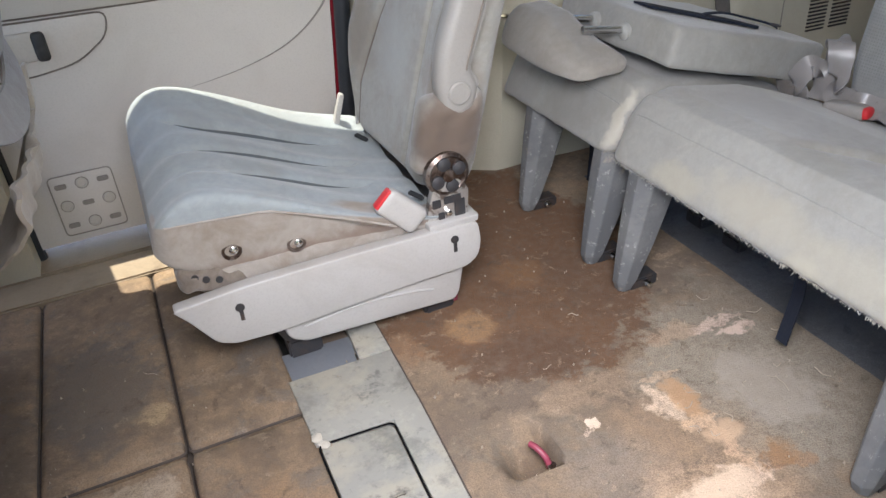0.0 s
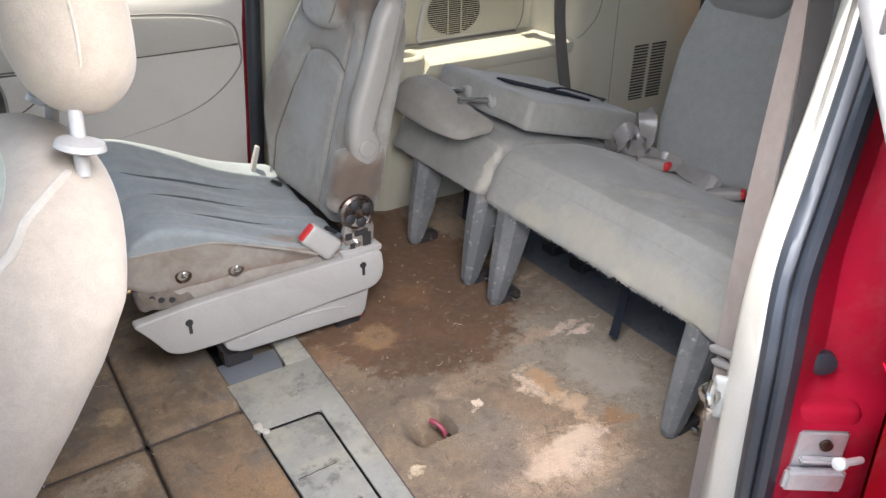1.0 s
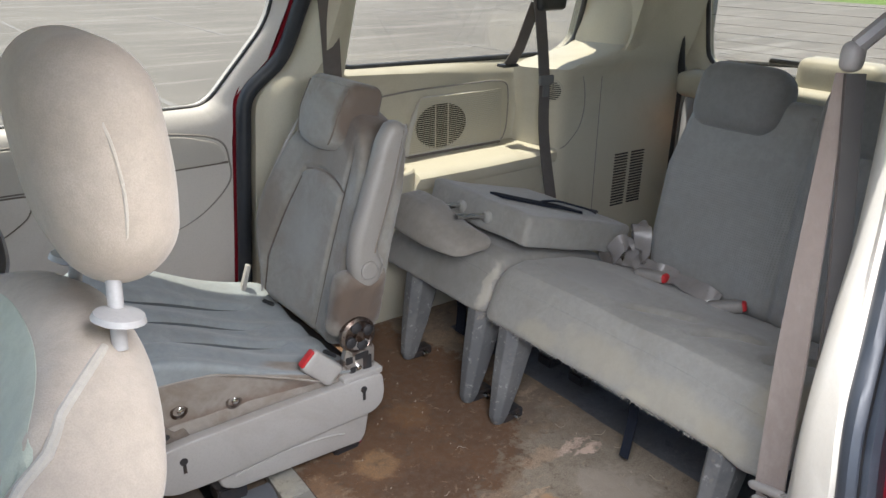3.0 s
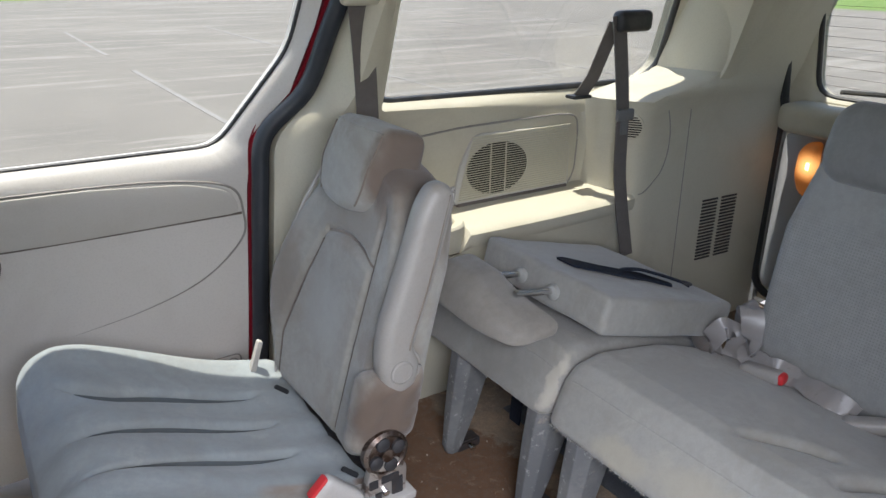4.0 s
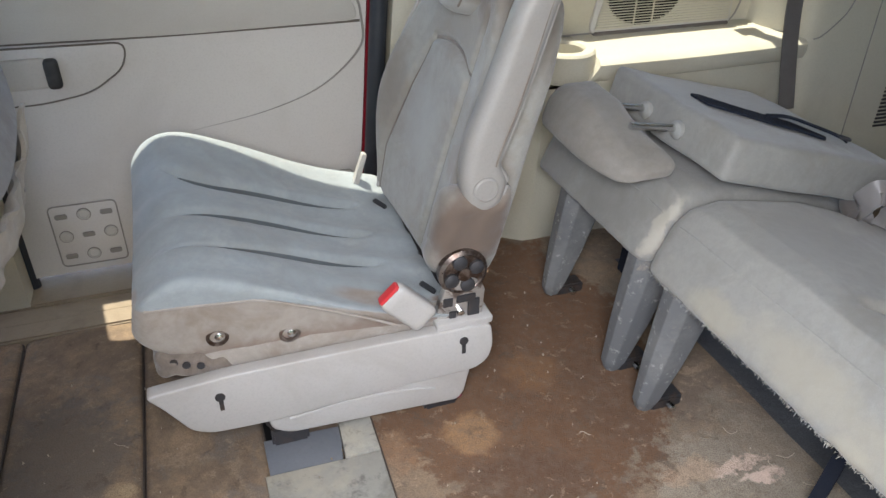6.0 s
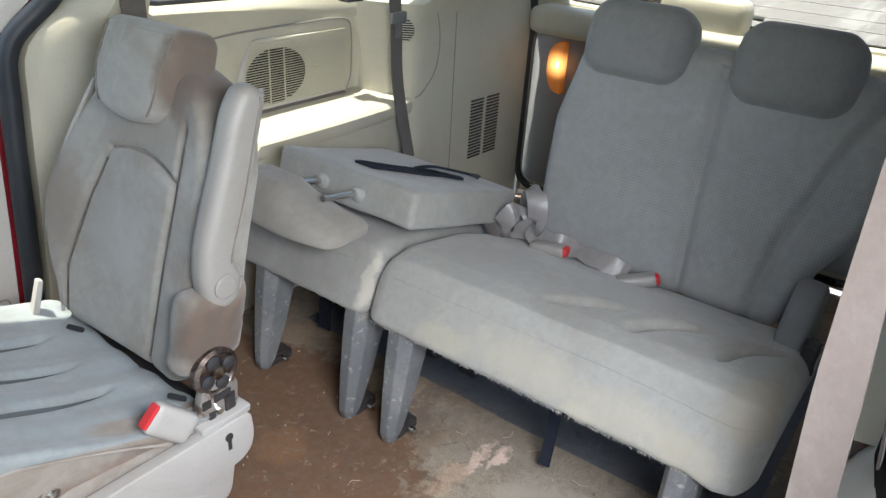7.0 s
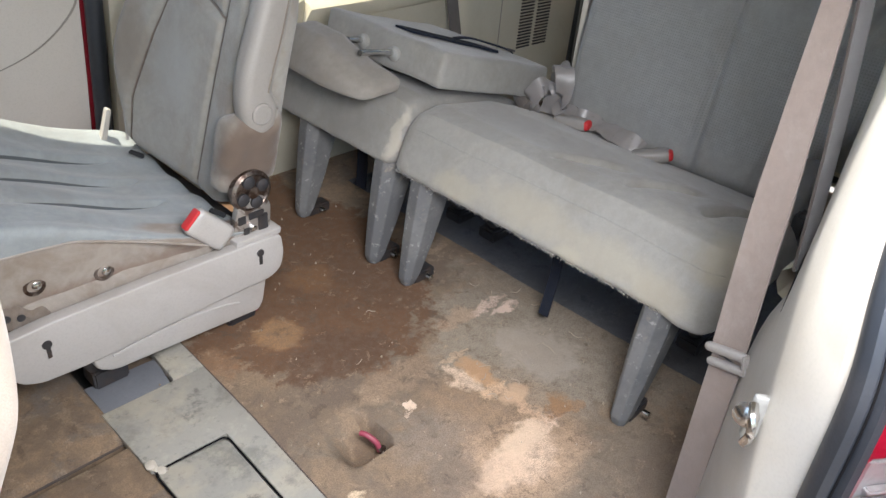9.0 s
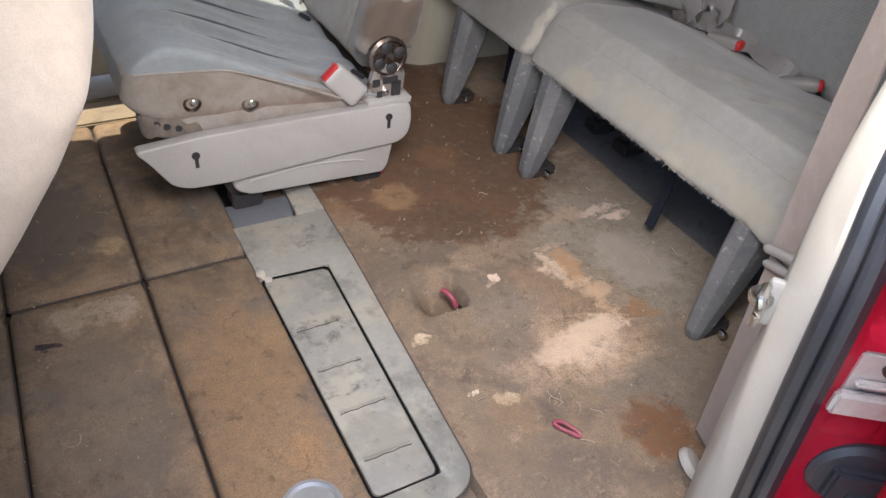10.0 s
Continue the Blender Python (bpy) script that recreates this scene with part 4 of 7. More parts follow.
def rear_post_details(wall):
    at = Matrix.Translation((1.843, 1.712, 0.6255)) @ Matrix.Rotation(radians(38), 4, 'Z') @ FACE_FRONT
    v = part("round_vent", lathe([(0.034, -0.004), (0.034, 0.003), (0.030, 0.005), (0.01, 0.005)], 28, (0, 0, 0), at), M_CREAM, wall, "small round slotted vent")
    for i in range(9):
        q = -0.024 + 0.006 * i
        h = math.sqrt(0.029 ** 2 - q * q)
        # Near-black bars put the shade of the vent's slots in as colour
        part("slot", moved(box(q - 0.0016, q + 0.0016, -h, h, 0.003, 0.0056, 0), at), M_VOID, v, smooth=False)

    def on_post(x, z):
        return Vector((x, post_y(x) - 0.0005, z))
    part("seam", tube([on_post(2.022 + 0.0004 * k, 0.66 - 0.025 * k) for k in range(22)], 0.0014, 6), M_CREASE_SHADE, wall)
    part("arc_line", tube(spline([on_post(x, z) for x, z in ((1.93, 0.685), (1.945, 0.65), (1.955, 0.60), (1.953, 0.55), (1.938, 0.505), (1.91, 0.475), (1.885, 0.455), (1.87, 0.448))], 6), 0.0018, 6), M_CREASE_SHADE, wall)


def hatch():
    gate = thing("door_2", "closed tailgate with cream trim and heated rear window", "tailgate", (2.5, 1.1, 0.0), kind="structure")

    def put(u, v, d):
        return (d - 0.40 * max(0.0, v - 0.62), u, v)
    outer = [(0.50, 0.02), (1.70, 0.02), (1.68, 0.6), (1.60, 1.17), (0.60, 1.17), (0.52, 0.6)]
    window = rounded([(0.60, 0.672), (1.1, 0.665), (1.60, 0.668), (1.55, 1.13), (0.65, 1.13)], 0.06)
    bm = holed(outer, window, [(0.0, 2.52), (0.0, 2.49), (0.006, 2.475), (0.02, 2.462), (0.05, 2.452), (None, 2.45), (None, 2.54)], put)
    part("trim", bm, M_CREAM, gate)
    pane = slab(rounded([(0.59, 0.66), (1.61, 0.66), (1.56, 1.14), (0.64, 1.14)], 0.06), 0.0, 0.004, "x", 0)
    for v in pane.verts:
        v.co = Vector(put(v.co.y, v.co.z, 2.505 + v.co.x))
    g = part("pane", pane, M_GLASS, gate, "rear glass with heating lines", smooth=False)
    for i in range(14):
        z = 0.70 + 0.027 * i
        part("heating_line", box(2.500 - 0.40 * (z - 0.62), 2.5005 - 0.40 * (z - 0.62), 0.62, 1.58, z, z + 0.0009, 0), M_GROOVE, g, smooth=False)
    part("window_gasket", tube([Vector(put(u, v, 2.488)) for u, v in window], 0.008, 8, True), M_BLACK, gate)
    part("wiper", joined(tube([(2.50, 1.55, 0.682), (2.495, 1.3, 0.70), (2.50, 1.0, 0.69)], 0.007, 6), box(2.49, 2.51, 1.27, 1.40, 0.695, 0.712)), M_BLACK, gate)
    part("motor_cover", soft_box((0.10, 0.24, 0.16), 0.03, (8, 14, 10), lambda p: p + Vector((2.44, 1.14, 0.660))), M_CREAM, gate)
    part("sill_shelf", soft_box((0.12, 1.10, 0.085), 0.03, (8, 30, 8), lambda p: p + Vector((2.415, 1.1, 0.612))), M_CREAM, gate)
    part("lower_field", slab(rounded([(0.545, 0.07), (1.655, 0.07), (1.655, 0.565), (0.545, 0.565)], 0.04), 2.435, 2.452, "x", 0.004), M_GREYTRIM, gate)
    lens = slab(rounded([(1.527, 0.555), (1.56, 0.55), (1.585, 0.52), (1.588, 0.45), (1.568, 0.40), (1.527, 0.385)], 0.02), 2.398, 2.43, "x", 0.010, 3)
    l = part("lamp_lens", lens, M_LENS, gate, "lit amber lamp lens")
    part("bulb", soft_box((0.012, 0.013, 0.024), 0.0059, (6, 6, 8), lambda p: p + Vector((2.400, 1.548, 0.482))), M_BULB, l)
    rim = rounded([(0.545, 0.06), (1.655, 0.06), (1.66, 0.55), (1.64, 0.72), (1.56, 1.14), (0.64, 1.14), (0.56, 0.72), (0.54, 0.55)], 0.08)
    part("seal", tube([Vector(put(u, v, 2.405)) for u, v in rim], 0.012, 8, True), M_BLACK, gate, "black tailgate seal")
    return gate


FLOOR_X0, FLOOR_X1 = 0.62, 2.46


def rear_floor():
    """One carpet sheet behind the hatch strip, with the sunken pocket of the seat catch."""
    bm = bmesh.new()
    nx, ny = 190, 160
    y0, y1 = 0.34, 1.80
    rows = []
    for i in range(nx + 1):
        x = FLOOR_X0 + (FLOOR_X1 - FLOOR_X0) * (i / nx) ** 1.35
        row = []
        for j in range(ny + 1):
            y = y0 + (y1 - y0) * j / ny
            z = 0.0035 * noise.noise((x * 6, y * 6, 1.0)) + 0.0015 * noise.noise((x * 30, y * 30, 4.0))
            if x < 0.692:
                z -= 0.02
            hollow = min(1.0, max(0.0, (x - 0.772) / 0.05)) * min(1.0, max(0.0, (0.872 - x) / 0.010)) * min(1.0, max(0.0, (y - 0.872) / 0.012)) * min(1.0, max(0.0, (0.985 - y) / 0.07))
            z -= 0.042 * hollow * hollow * (3 - 2 * hollow)
            row.append(bm.verts.new((x, y, z)))
        rows.append(row)
    for a, b in zip(rows, rows[1:]):
        for k in range(ny):
            m = (a[k].co + b[k + 1].co) / 2
            if not (1.392 < m.x < 2.05 and 0.56 < m.y < 1.62):
                bm.faces.new((a[k], a[k + 1], b[k + 1], b[k]))
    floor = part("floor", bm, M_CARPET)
    return tagged(floor, "worn brown carpet floor with mud and rust stains", "floor", kind="structure")


def floor_well():
    """A shallow recess under the bench; its dark slate colour stands in for depth."""
    w = thing("floor_well", "shallow slate-grey recess under the bench", "storage well", (1.72, 1.09, -0.1), kind="structure")
    for name, a in (("well_bottom", (1.385, 2.06, 0.55, 1.63, -0.04, -0.022)), ("well_front", (1.372, 1.388, 0.55, 1.63, -0.03, -0.003)), ("well_back", (2.05, 2.066, 0.55, 1.63, -0.03, -0.004)),
                    ("well_side", (1.388, 2.05, 0.545, 0.558, -0.03, -0.004)), ("well_side", (1.388, 2.05, 1.62, 1.633, -0.03, -0.004))):
        part(name, box(*a, 0.003), M_WELL, w)


def lids():
    base = part("floor_pan", box(-1.2, 0.55, 0.24, 1.90, -0.06, -0.034, 0), M_EDGING, smooth=False)
    tagged(base, "dark floor pan under the storage lids", "floor", kind="structure")
    for i, (x0, x1) in enumerate(((-0.62, -0.066), (-0.061, 0.1525), (0.1575, 0.3675), (0.3725, 0.558))):
        for j, (y0, y1) in enumerate(((0.36, 1.150), (1.164, 1.722))):
            lid = thing("storage_lid", "brown carpeted storage bin lid, stained and worn", "floor lid", ((x0 + x1) / 2, (y0 + y1) / 2, -0.03), "storage bin lids")
            bm = soft_box((x1 - x0, y1 - y0, 0.034), 0.011, (16, 30, 4), lambda p: Vector((p.x + (x0 + x1) / 2, p.y + (y0 + y1) / 2, p.z - 0.017 + (0.004 * noise.noise(((p.x + x0) * 9, (p.y + y0) * 9, 2.0)) if p.z > 0 else 0))))
            part("carpet_top", bm, M_LID, lid)
            rim = rounded([(x0 + 0.0015, y0 + 0.002), (x1 - 0.0015, y0 + 0.002), (x1 - 0.0015, y1 - 0.002), (x0 + 0.0015, y1 - 0.002)], 0.008)
            # Dark tube added round each lid, so the joints look shaded
            part("dark_edging", tube([Vector((u, v, -0.0125)) for u, v in rim], 0.0035, 6, True), M_EDGING, lid, "dark tube added along the lid's joints")
    part_ = part("lid_latch", joined(lathe([(0.040, 0.0), (0.042, 0.003), (0.036, 0.005), (0.032, 0.001), (0.02, 0.0015)], 28, (0.475, 0.615, 0.001)), box(0.455, 0.495, 0.609, 0.621, 0.001, 0.006, 0.002)), M_STRIKER)
    tagged(part_, "round metal latch set in a storage lid", "latch")


def hatch_strip():
    s = thing("floor_hatch", "grey scuffed plastic floor hatch with ribbed flap", "floor hatch", (0.63, 1.0, 0.0))
    flap = [(0.556, 0.592), (0.652, 0.592), (0.672, 1.058), (0.556, 1.068)]
    corner = [(0.648 + 0.052 * math.sin(k * math.pi / 16), 0.597 - 0.052 * math.cos(k * math.pi / 16)) for k in range(9)]
    # one frame round the flap, open towards the lids
    rim = [(0.549, 0.545)] + corner + [(0.728, 1.07), (0.733, 1.228), (0.549, 1.232), (0.5505, 1.073), (0.6765, 1.066)] + [(0.657 - 0.006 * (1 - math.cos(k * math.pi / 8)), 0.597 - 0.009 * math.sin(k * math.pi / 8)) for k in range(5)] + [(0.549, 0.588)]
    part("frame", slab(rim, -0.012, 0.004, "z", 0.002), M_STRIP, s)
    edge = [(0.549, 0.5435)] + [(x + 0.0012, y - 0.001) for x, y in corner] + [(0.7292, 1.07), (0.7342, 1.228), (0.7395, 1.48)]
    # Dark brown tube traces the frame's outer edge
    part("edge_gap", tube([Vector((x, y, 0.0012)) for x, y in edge], 0.0018, 6), M_EDGING, s, "dark brown tube along the frame's edge")
    # Near-black tube puts the shade of the flap's gap in as colour
    part("flap_gap", tube([Vector((x, y, 0.0016)) for x, y in rounded([(0.5525, 0.5895), (0.6545, 0.5895), (0.6745, 1.0635), (0.5535, 1.0705)], 0.012)], 0.0017, 6, True), M_VOID, s, "near-black tube for the shade round the flap")
    part("frame_rail", slab([(0.676, 1.232), (0.733, 1.230), (0.738, 1.48), (0.69, 1.48)], -0.012, 0.006, "z", 0.002), M_STRIP, s)
    part("recess_plate", slab([(0.556, 1.236), (0.672, 1.234), (0.684, 1.31), (0.556, 1.315)], -0.016, -0.004, "z", 0.002), M_SLATE, s, "smooth dark slate plate")
    f = part("flap", slab(rounded(flap, 0.012), -0.012, 0.0025, "z", 0.002), M_STRIP, s)
    for y in (0.655, 0.745, 0.835, 0.93):
        part("ridge", box(0.566, 0.640, y - 0.004, y + 0.004, 0.0015, 0.0060, 0.0018), M_STRIP, f)
        # Thin dark line along one side of each ridge
        part("ridge_line", tube([Vector((0.566 + 0.0092 * k, y - 0.0052 + 0.0008 * math.sin(k * 2.1 + y * 40), 0.0022)) for k in range(9)], 0.0010, 5), M_EDGING, f)
    random.seed(11)
    for x, y, r in ((0.556, 1.083, 0.009), (0.564, 1.064, 0.007), (0.558, 1.071, 0.005)):
        c = bmesh.new()
        bmesh.ops.create_icosphere(c, subdivisions=2, radius=r, matrix=Matrix.Translation((x, y, 0.006)) @ Matrix.Diagonal((1.0, 1.2, 0.4, 1)))
        for v in c.verts:
            v.co += Vector((random.uniform(-1, 1), random.uniform(-1, 1), random.uniform(-.4, .4))) * 0.0015
        tagged(part("plaster_chip", c, M_PIPE), "pale crumb of broken plastic lying on the floor hatch", "debris", "plastic crumbs")


def sills():
    for y, name in ((1.0, "sill_far"), (-1.0, "sill_near")):
        f = (lambda v: v) if y > 0 else (lambda v: 2.2 - v)
        s = thing(name, "ribbed plastic door sill with worn tan edge", "sill", (0.4, f(1.8), -0.03), kind="structure")
        for a, b, z in ((1.726, 1.78, -0.002), (1.782, 1.84, -0.008), (1.842, 1.985, -0.004)):
            lo, hi = min(f(a), f(b)), max(f(a), f(b))
            part("step", box(-0.8, 0.88, lo, hi, z - 0.03, z, 0.004), M_SILL, s)
        lo, hi = min(f(1.94), f(1.99)), max(f(1.94), f(1.99))
        part("rocker", box(-1.2, 0.95, lo, hi, -0.30, -0.05, 0.008), M_RED, s)
    u = part("underbody", box(-1.3, 2.5, 0.24, 1.96, -0.30, -0.065, 0.0), M_BLACK, smooth=False)
    tagged(u, "dark van underbody", "underbody", kind="structure")


def roof():
    bm = grid_cube(24, 16, 2)
    for v in bm.verts:
        x, y = v.co.x, v.co.y
        # Unseen roof; near edge shaped to let sun reach the near post
        near = 0.505 - 0.085 * max(0.0, min(1.0, (0.42 + 1.84 * x - 0.93) / 0.12))
        v.co = Vector((0.42 + 1.84 * x, near + (1.76 - near) * (y + 1) / 2, 1.19 + 0.05 * (1 - y * y) * 1.0 + 0.03 * v.co.z))
    tagged(part("ceiling", bm, M_CREAM), "cream headliner under the van roof", "ceiling", kind="structure")
    # Unseen strip added over the slid door to keep sun off the jamb
    rail = sweep([Vector((0.80 + 1.5 * k / 12, 0.36, 1.235)) for k in range(13)], [(-0.06, -0.03), (0.06, -0.03), (0.06, 0.015), (0.02, 0.03), (-0.04, 0.03), (-0.06, 0.0)], (0, 0, 1))
    tagged(part("jamb_shade_strip", rail, M_RED), "unseen red strip added to shade the jamb", "roof rail", kind="structure")
    # plain front end that closes the van
    tagged(part("wall_front", box(-1.55, -1.50, 0.25, 1.95, -0.06, 0.62, 0.0), M_GREYTRIM, smooth=False), "plain grey firewall at the front", "wall", kind="structure")
    for f, n in ((lambda v: v, "wall_front_far"), (lambda v: 2.2 - v, "wall_front_near")):
        lo, hi = min(f(1.93), f(1.99)), max(f(1.93), f(1.99))
        tagged(part(n, box(-1.5, 0.0, lo, hi, -0.06, 0.62, 0.004), M_PANEL), "cream front door panel", "wall", kind="structure")
        post = thing("pillar_2" if n.endswith("far") else "pillar_3", "cream centre door post", "pillar", (0.07, f(1.9), 0), kind="structure")
        # Extra width added forward on the upper post to block a sun patch
        out = [(-0.01, -0.02), (0.152, -0.02), (0.150, 0.6), (0.16, 1.17), (-0.10, 1.17), (-0.10, 0.62), (-0.01, 0.58)]
        put = side_far if n.endswith("far") else side_near
        if n.endswith("near"):
            out = [(x - 0.035, z) for x, z in out]
        bm = slab(out, 0.0, 1.0, "y", 0)
        bmesh.ops.subdivide_edges(bm, edges=bm.edges[:], cuts=4)
        for v in bm.verts:
            v.co = Vector(put(v.co.x, v.co.z, 1.845 + 0.125 * v.co.y))
        part("post_trim", bm, M_CREAM, post)
        path = spline([Vector(put(0.155 if n.endswith("far") else 0.122, z, 1.915)) for z in (-0.02, 0.2, 0.5, 0.66, 0.8, 1.0, 1.17)], 4)
        part("seal", tube(path, 0.012, 8), M_SEAL, post)


# ---- seats ----
def interp(table, x):
    for (a, fa), (b, fb) in zip(table, table[1:]):
        if x <= b:
            return fa + (fb - fa) * max(0.0, (x - a) / (b - a))
    return table[-1][1]


FAR_EDGE = [(0, 0.82), (0.15, 0.95), (0.3, 1.06), (0.5, 1.02), (0.68, 0.88), (0.85, 0.68), (1, 0.52)]
FAR_EDGE = [(k / 40, sum(interp(FAR_EDGE, min(1.0, max(0.0, k / 40 + d))) for d in (-0.12, -0.06, 0.0, 0.06, 0.12)) / 5) for k in range(41)]


def captain_seat():
    """The second-row seat with its stripped recliner and loose side shield."""
    seat = thing("captain_chair", "grey cloth second-row seat, soiled, with bare recliner and raised armrest", "car seat", (0.68, 1.5, 0.0))
    top = [(0.40, 0.30), (0.43, 0.338), (0.46, 0.360), (0.50, 0.362), (0.56, 0.338), (0.63, 0.304), (0.70, 0.266), (0.76, 0.240), (0.89, 0.200)]
    top = [(0.40 + 0.49 * k / 40, sum(interp(top, 0.40 + 0.49 * k / 40 + d) for d in (-0.03, -0.015, 0.0, 0.015, 0.03)) / 5) for k in range(41)]
    seams = ((1.385, 0.20), (1.495, 0.16), (1.590, 0.16))

    def seam_y(gy, k, x):
        return gy + k * (x - 0.50) + (6.0 * max(0.0, 0.56 - x) ** 2 if gy > 1.55 else 0.0)
    bot = [(0.40, 0.275), (0.425, 0.245), (0.46, 0.216), (0.50, 0.203), (0.56, 0.196), (0.86, 0.188)]

    def cushion(p):
        x, y = p.x + 0.65, p.y + 1.496
        f = (p.z + 0.1) / 0.2
        e = (y - 1.495) / 0.225
        z1 = interp(top, x) + 0.034 * abs(e) ** 3 * (1 if e > 0 else 0.12) - 0.010 * (1 - e * e)
        if y > 1.6:
            y += 0.022 * (y - 1.6) / 0.12
        for gy, k in seams:
            c = seam_y(gy, k, x)
            if 0.46 < x < 0.81:
                w = max(0.0, min(1.0, (x - 0.46) / 0.06)) * max(0.0, min(1.0, (0.81 - x) / 0.04))
                z1 -= 0.022 * w * math.exp(-((y - c) / 0.0080) ** 2) * (f > 0.5)
        z1 += 0.004 * math.cos((y - 1.45) / 0.093 * 2 * math.pi) * (f > 0.5)
        z0 = interp(bot, x)
        if y < 1.34:
            y += 0.020 * (1 - f) * (1.34 - y) / 0.07
        x -= 0.012 * (1 - f) * (1 if x < 0.5 else 0)
        return Vector((x, y, z0 + (z1 - z0) * f))
    part("cushion", soft_box((0.47, 0.448, 0.2), 0.030, (80, 150, 16), cushion), M_CUSHION, seat)
    # Dark tubes in the cushion grooves put their shade into colour
    for gy, slope in seams:
        pts = []
        for k in range(15):
            x = 0.475 + 0.33 * k / 14
            y = seam_y(gy, slope, x)
            e = (y - 1.495) / 0.225
            pts.append(Vector((x, y, interp(top, x) + 0.034 * abs(e) ** 3 * (1 if e > 0 else 0.12) - 0.010 * (1 - e * e) - 0.012)))
        part("seam", sweep(pts, [(-0.0040, 0), (0, 0.005), (0.0040, 0), (0, -0.004)], (0, 0, 1), False, lambda q: 0.35 + 1.0 * math.sin(math.pi * q)), M_SEAM_SHADE, seat)
    # soiled near side under the piped seam
    def side_y(x, z):
        """The near side of the cushion at a height."""
        f = (z - interp(bot, x)) / (interp(top, x) - interp(bot, x))
        return 1.272 + 0.0195 * (1 - f)
    rows = [0.43 + 0.345 * k / 24 for k in range(25)]
    part("side_piping", tube([Vector((x, side_y(x, 0.3) - 0.0008, interp([(0.43, 0.318), (0.58, 0.306), (0.85, 0.208)], x))) for x in rows], 0.0021, 6), M_SIDE, seat)
    part("valance", soft_box((0.37, 0.03, 0.045), 0.008, (20, 4, 4), lambda p: Vector((p.x + 0.675, p.y + 1.300 + 0.003 * noise.noise((p.x * 30, 1.0, 3.0)), p.z + 0.198))), M_SIDE, seat, "soiled cloth valance under the cushion")
    for x, z in ((0.516, 0.248), (0.617, 0.23)):
        b = part("bolt_socket", lathe([(0.016, 0.0), (0.016, 0.003), (0.011, 0.004), (0.010, 0.001)], 18, (x, 1.288, z), FACE_NEAR), M_STEEL, seat, "rusty bolt socket")
        part("bolt", lathe([(0.007, 0.0), (0.007, 0.004), (0.004, 0.006)], 10, (x + 0.003, 1.287, z + 0.001), FACE_NEAR), M_CHROME, b)
    torn = soft_box((0.105, 0.05, 0.034), 0.012, (24, 10, 10), lambda p: Vector((p.x + 0.478, p.y + 1.305 + 0.006 * noise.noise((p.x * 50, p.z * 70, 5)), p.z * (1.1 - 4 * p.x) + 0.205 - 0.22 * p.x + 0.008 * noise.noise((p.x * 60, p.z * 60, 0)))))
    part("torn_flap", torn, M_GRIME_SHADE, seat, "torn brown cloth flap")
    # Dark discs in place of shaded holes
    for x, z in ((0.452, 0.222), (0.468, 0.214), (0.487, 0.208)):
        part("hole", lathe([(0.006, 0.0), (0.006, 0.002), (0.004, 0.002)], 10, (x, 1.2805, z), FACE_NEAR), M_DARK, seat)
    # plastic shields
    shield = [(0.404, 0.187), (0.425, 0.160), (0.458, 0.106), (0.487, 0.093), (0.56, 0.090), (0.66, 0.096), (0.80, 0.103), (0.905, 0.105), (0.928, 0.120), (0.935, 0.15), (0.930, 0.192), (0.85, 0.194), (0.70, 0.197), (0.52, 0.196)]
    sh = part("side_shield", slab(rounded(shield, 0.012), 1.258, 1.282, "y", 0.003, 3), M_SHIELD, seat, "pale plastic side shield with keyhole slots")
    # Dark keyhole shapes laid on the shield as the shade inside
    for x, z in ((0.505, 0.155), (0.883, 0.163)):
        key = joined(lathe([(0.0075, 0.0), (0.0075, 0.0016), (0.006, 0.0018)], 14, (x, 1.2578, z + 0.006), FACE_NEAR), box(x - 0.0028, x + 0.0035, 1.2562, 1.2580, z - 0.019, z + 0.003, 0))
        part("keyhole", key, M_DARK, sh)
    lower = [(0.562, 0.105), (0.572, 0.058), (0.60, 0.042), (0.75, 0.036), (0.882, 0.030), (0.893, 0.045), (0.905, 0.106), (0.80, 0.110)]
    lw = part("base_shield", slab(rounded(lower, 0.012), 1.272, 1.305, "y", 0.005, 3), M_SHIELD, seat)
    part("molded_line", tube(spline([(0.60, 1.2715, 0.075), (0.70, 1.2715, 0.085), (0.80, 1.2715, 0.078), (0.84, 1.2715, 0.068)], 6), 0.0025, 6), M_SHIELD, lw)
    part("base_frame", slab(rounded([(0.57, 0.03), (0.90, 0.03), (0.91, 0.19), (0.50, 0.19)], 0.01), 1.30, 1.70, "y", 0.004), M_DARK, seat)
    for x, y in ((0.60, 1.32), (0.86, 1.32), (0.60, 1.66), (0.86, 1.66)):
        part("foot", box(x - 0.03, x + 0.03, y - 0.025, y + 0.025, -0.004, 0.034, 0.004), M_DARK, seat)
    part("foot_bolt", lathe([(0.008, 0), (0.008, 0.008), (0.004, 0.01)], 10, (0.895, 1.31, 0.004)), M_HOOK, seat)
    # recliner
    rec = part("recliner", lathe([(0.040, 0.0), (0.040, 0.012), (0.034, 0.016), (0.030, 0.012), (0.012, 0.013), (0.011, 0.02), (0.004, 0.021)], 28, (0.887, 1.292, 0.285), FACE_NEAR), M_STEEL, seat, "bare greasy steel recliner gear")
    for a in (0.4, 1.9, 3.6, 5.0):
        part("knob", lathe([(0.012, 0.0), (0.012, 0.005), (0.006, 0.008)], 12, (0.887 + 0.022 * math.cos(a), 1.279, 0.285 + 0.022 * math.sin(a)), FACE_NEAR), M_DARK, rec)
    br = part("recliner_bracket", slab(rounded([(0.845, 0.185), (0.92, 0.185), (0.925, 0.25), (0.905, 0.275), (0.86, 0.27), (0.845, 0.22)], 0.008), 1.278, 1.294, "y", 0.003), M_BRACKET, seat)
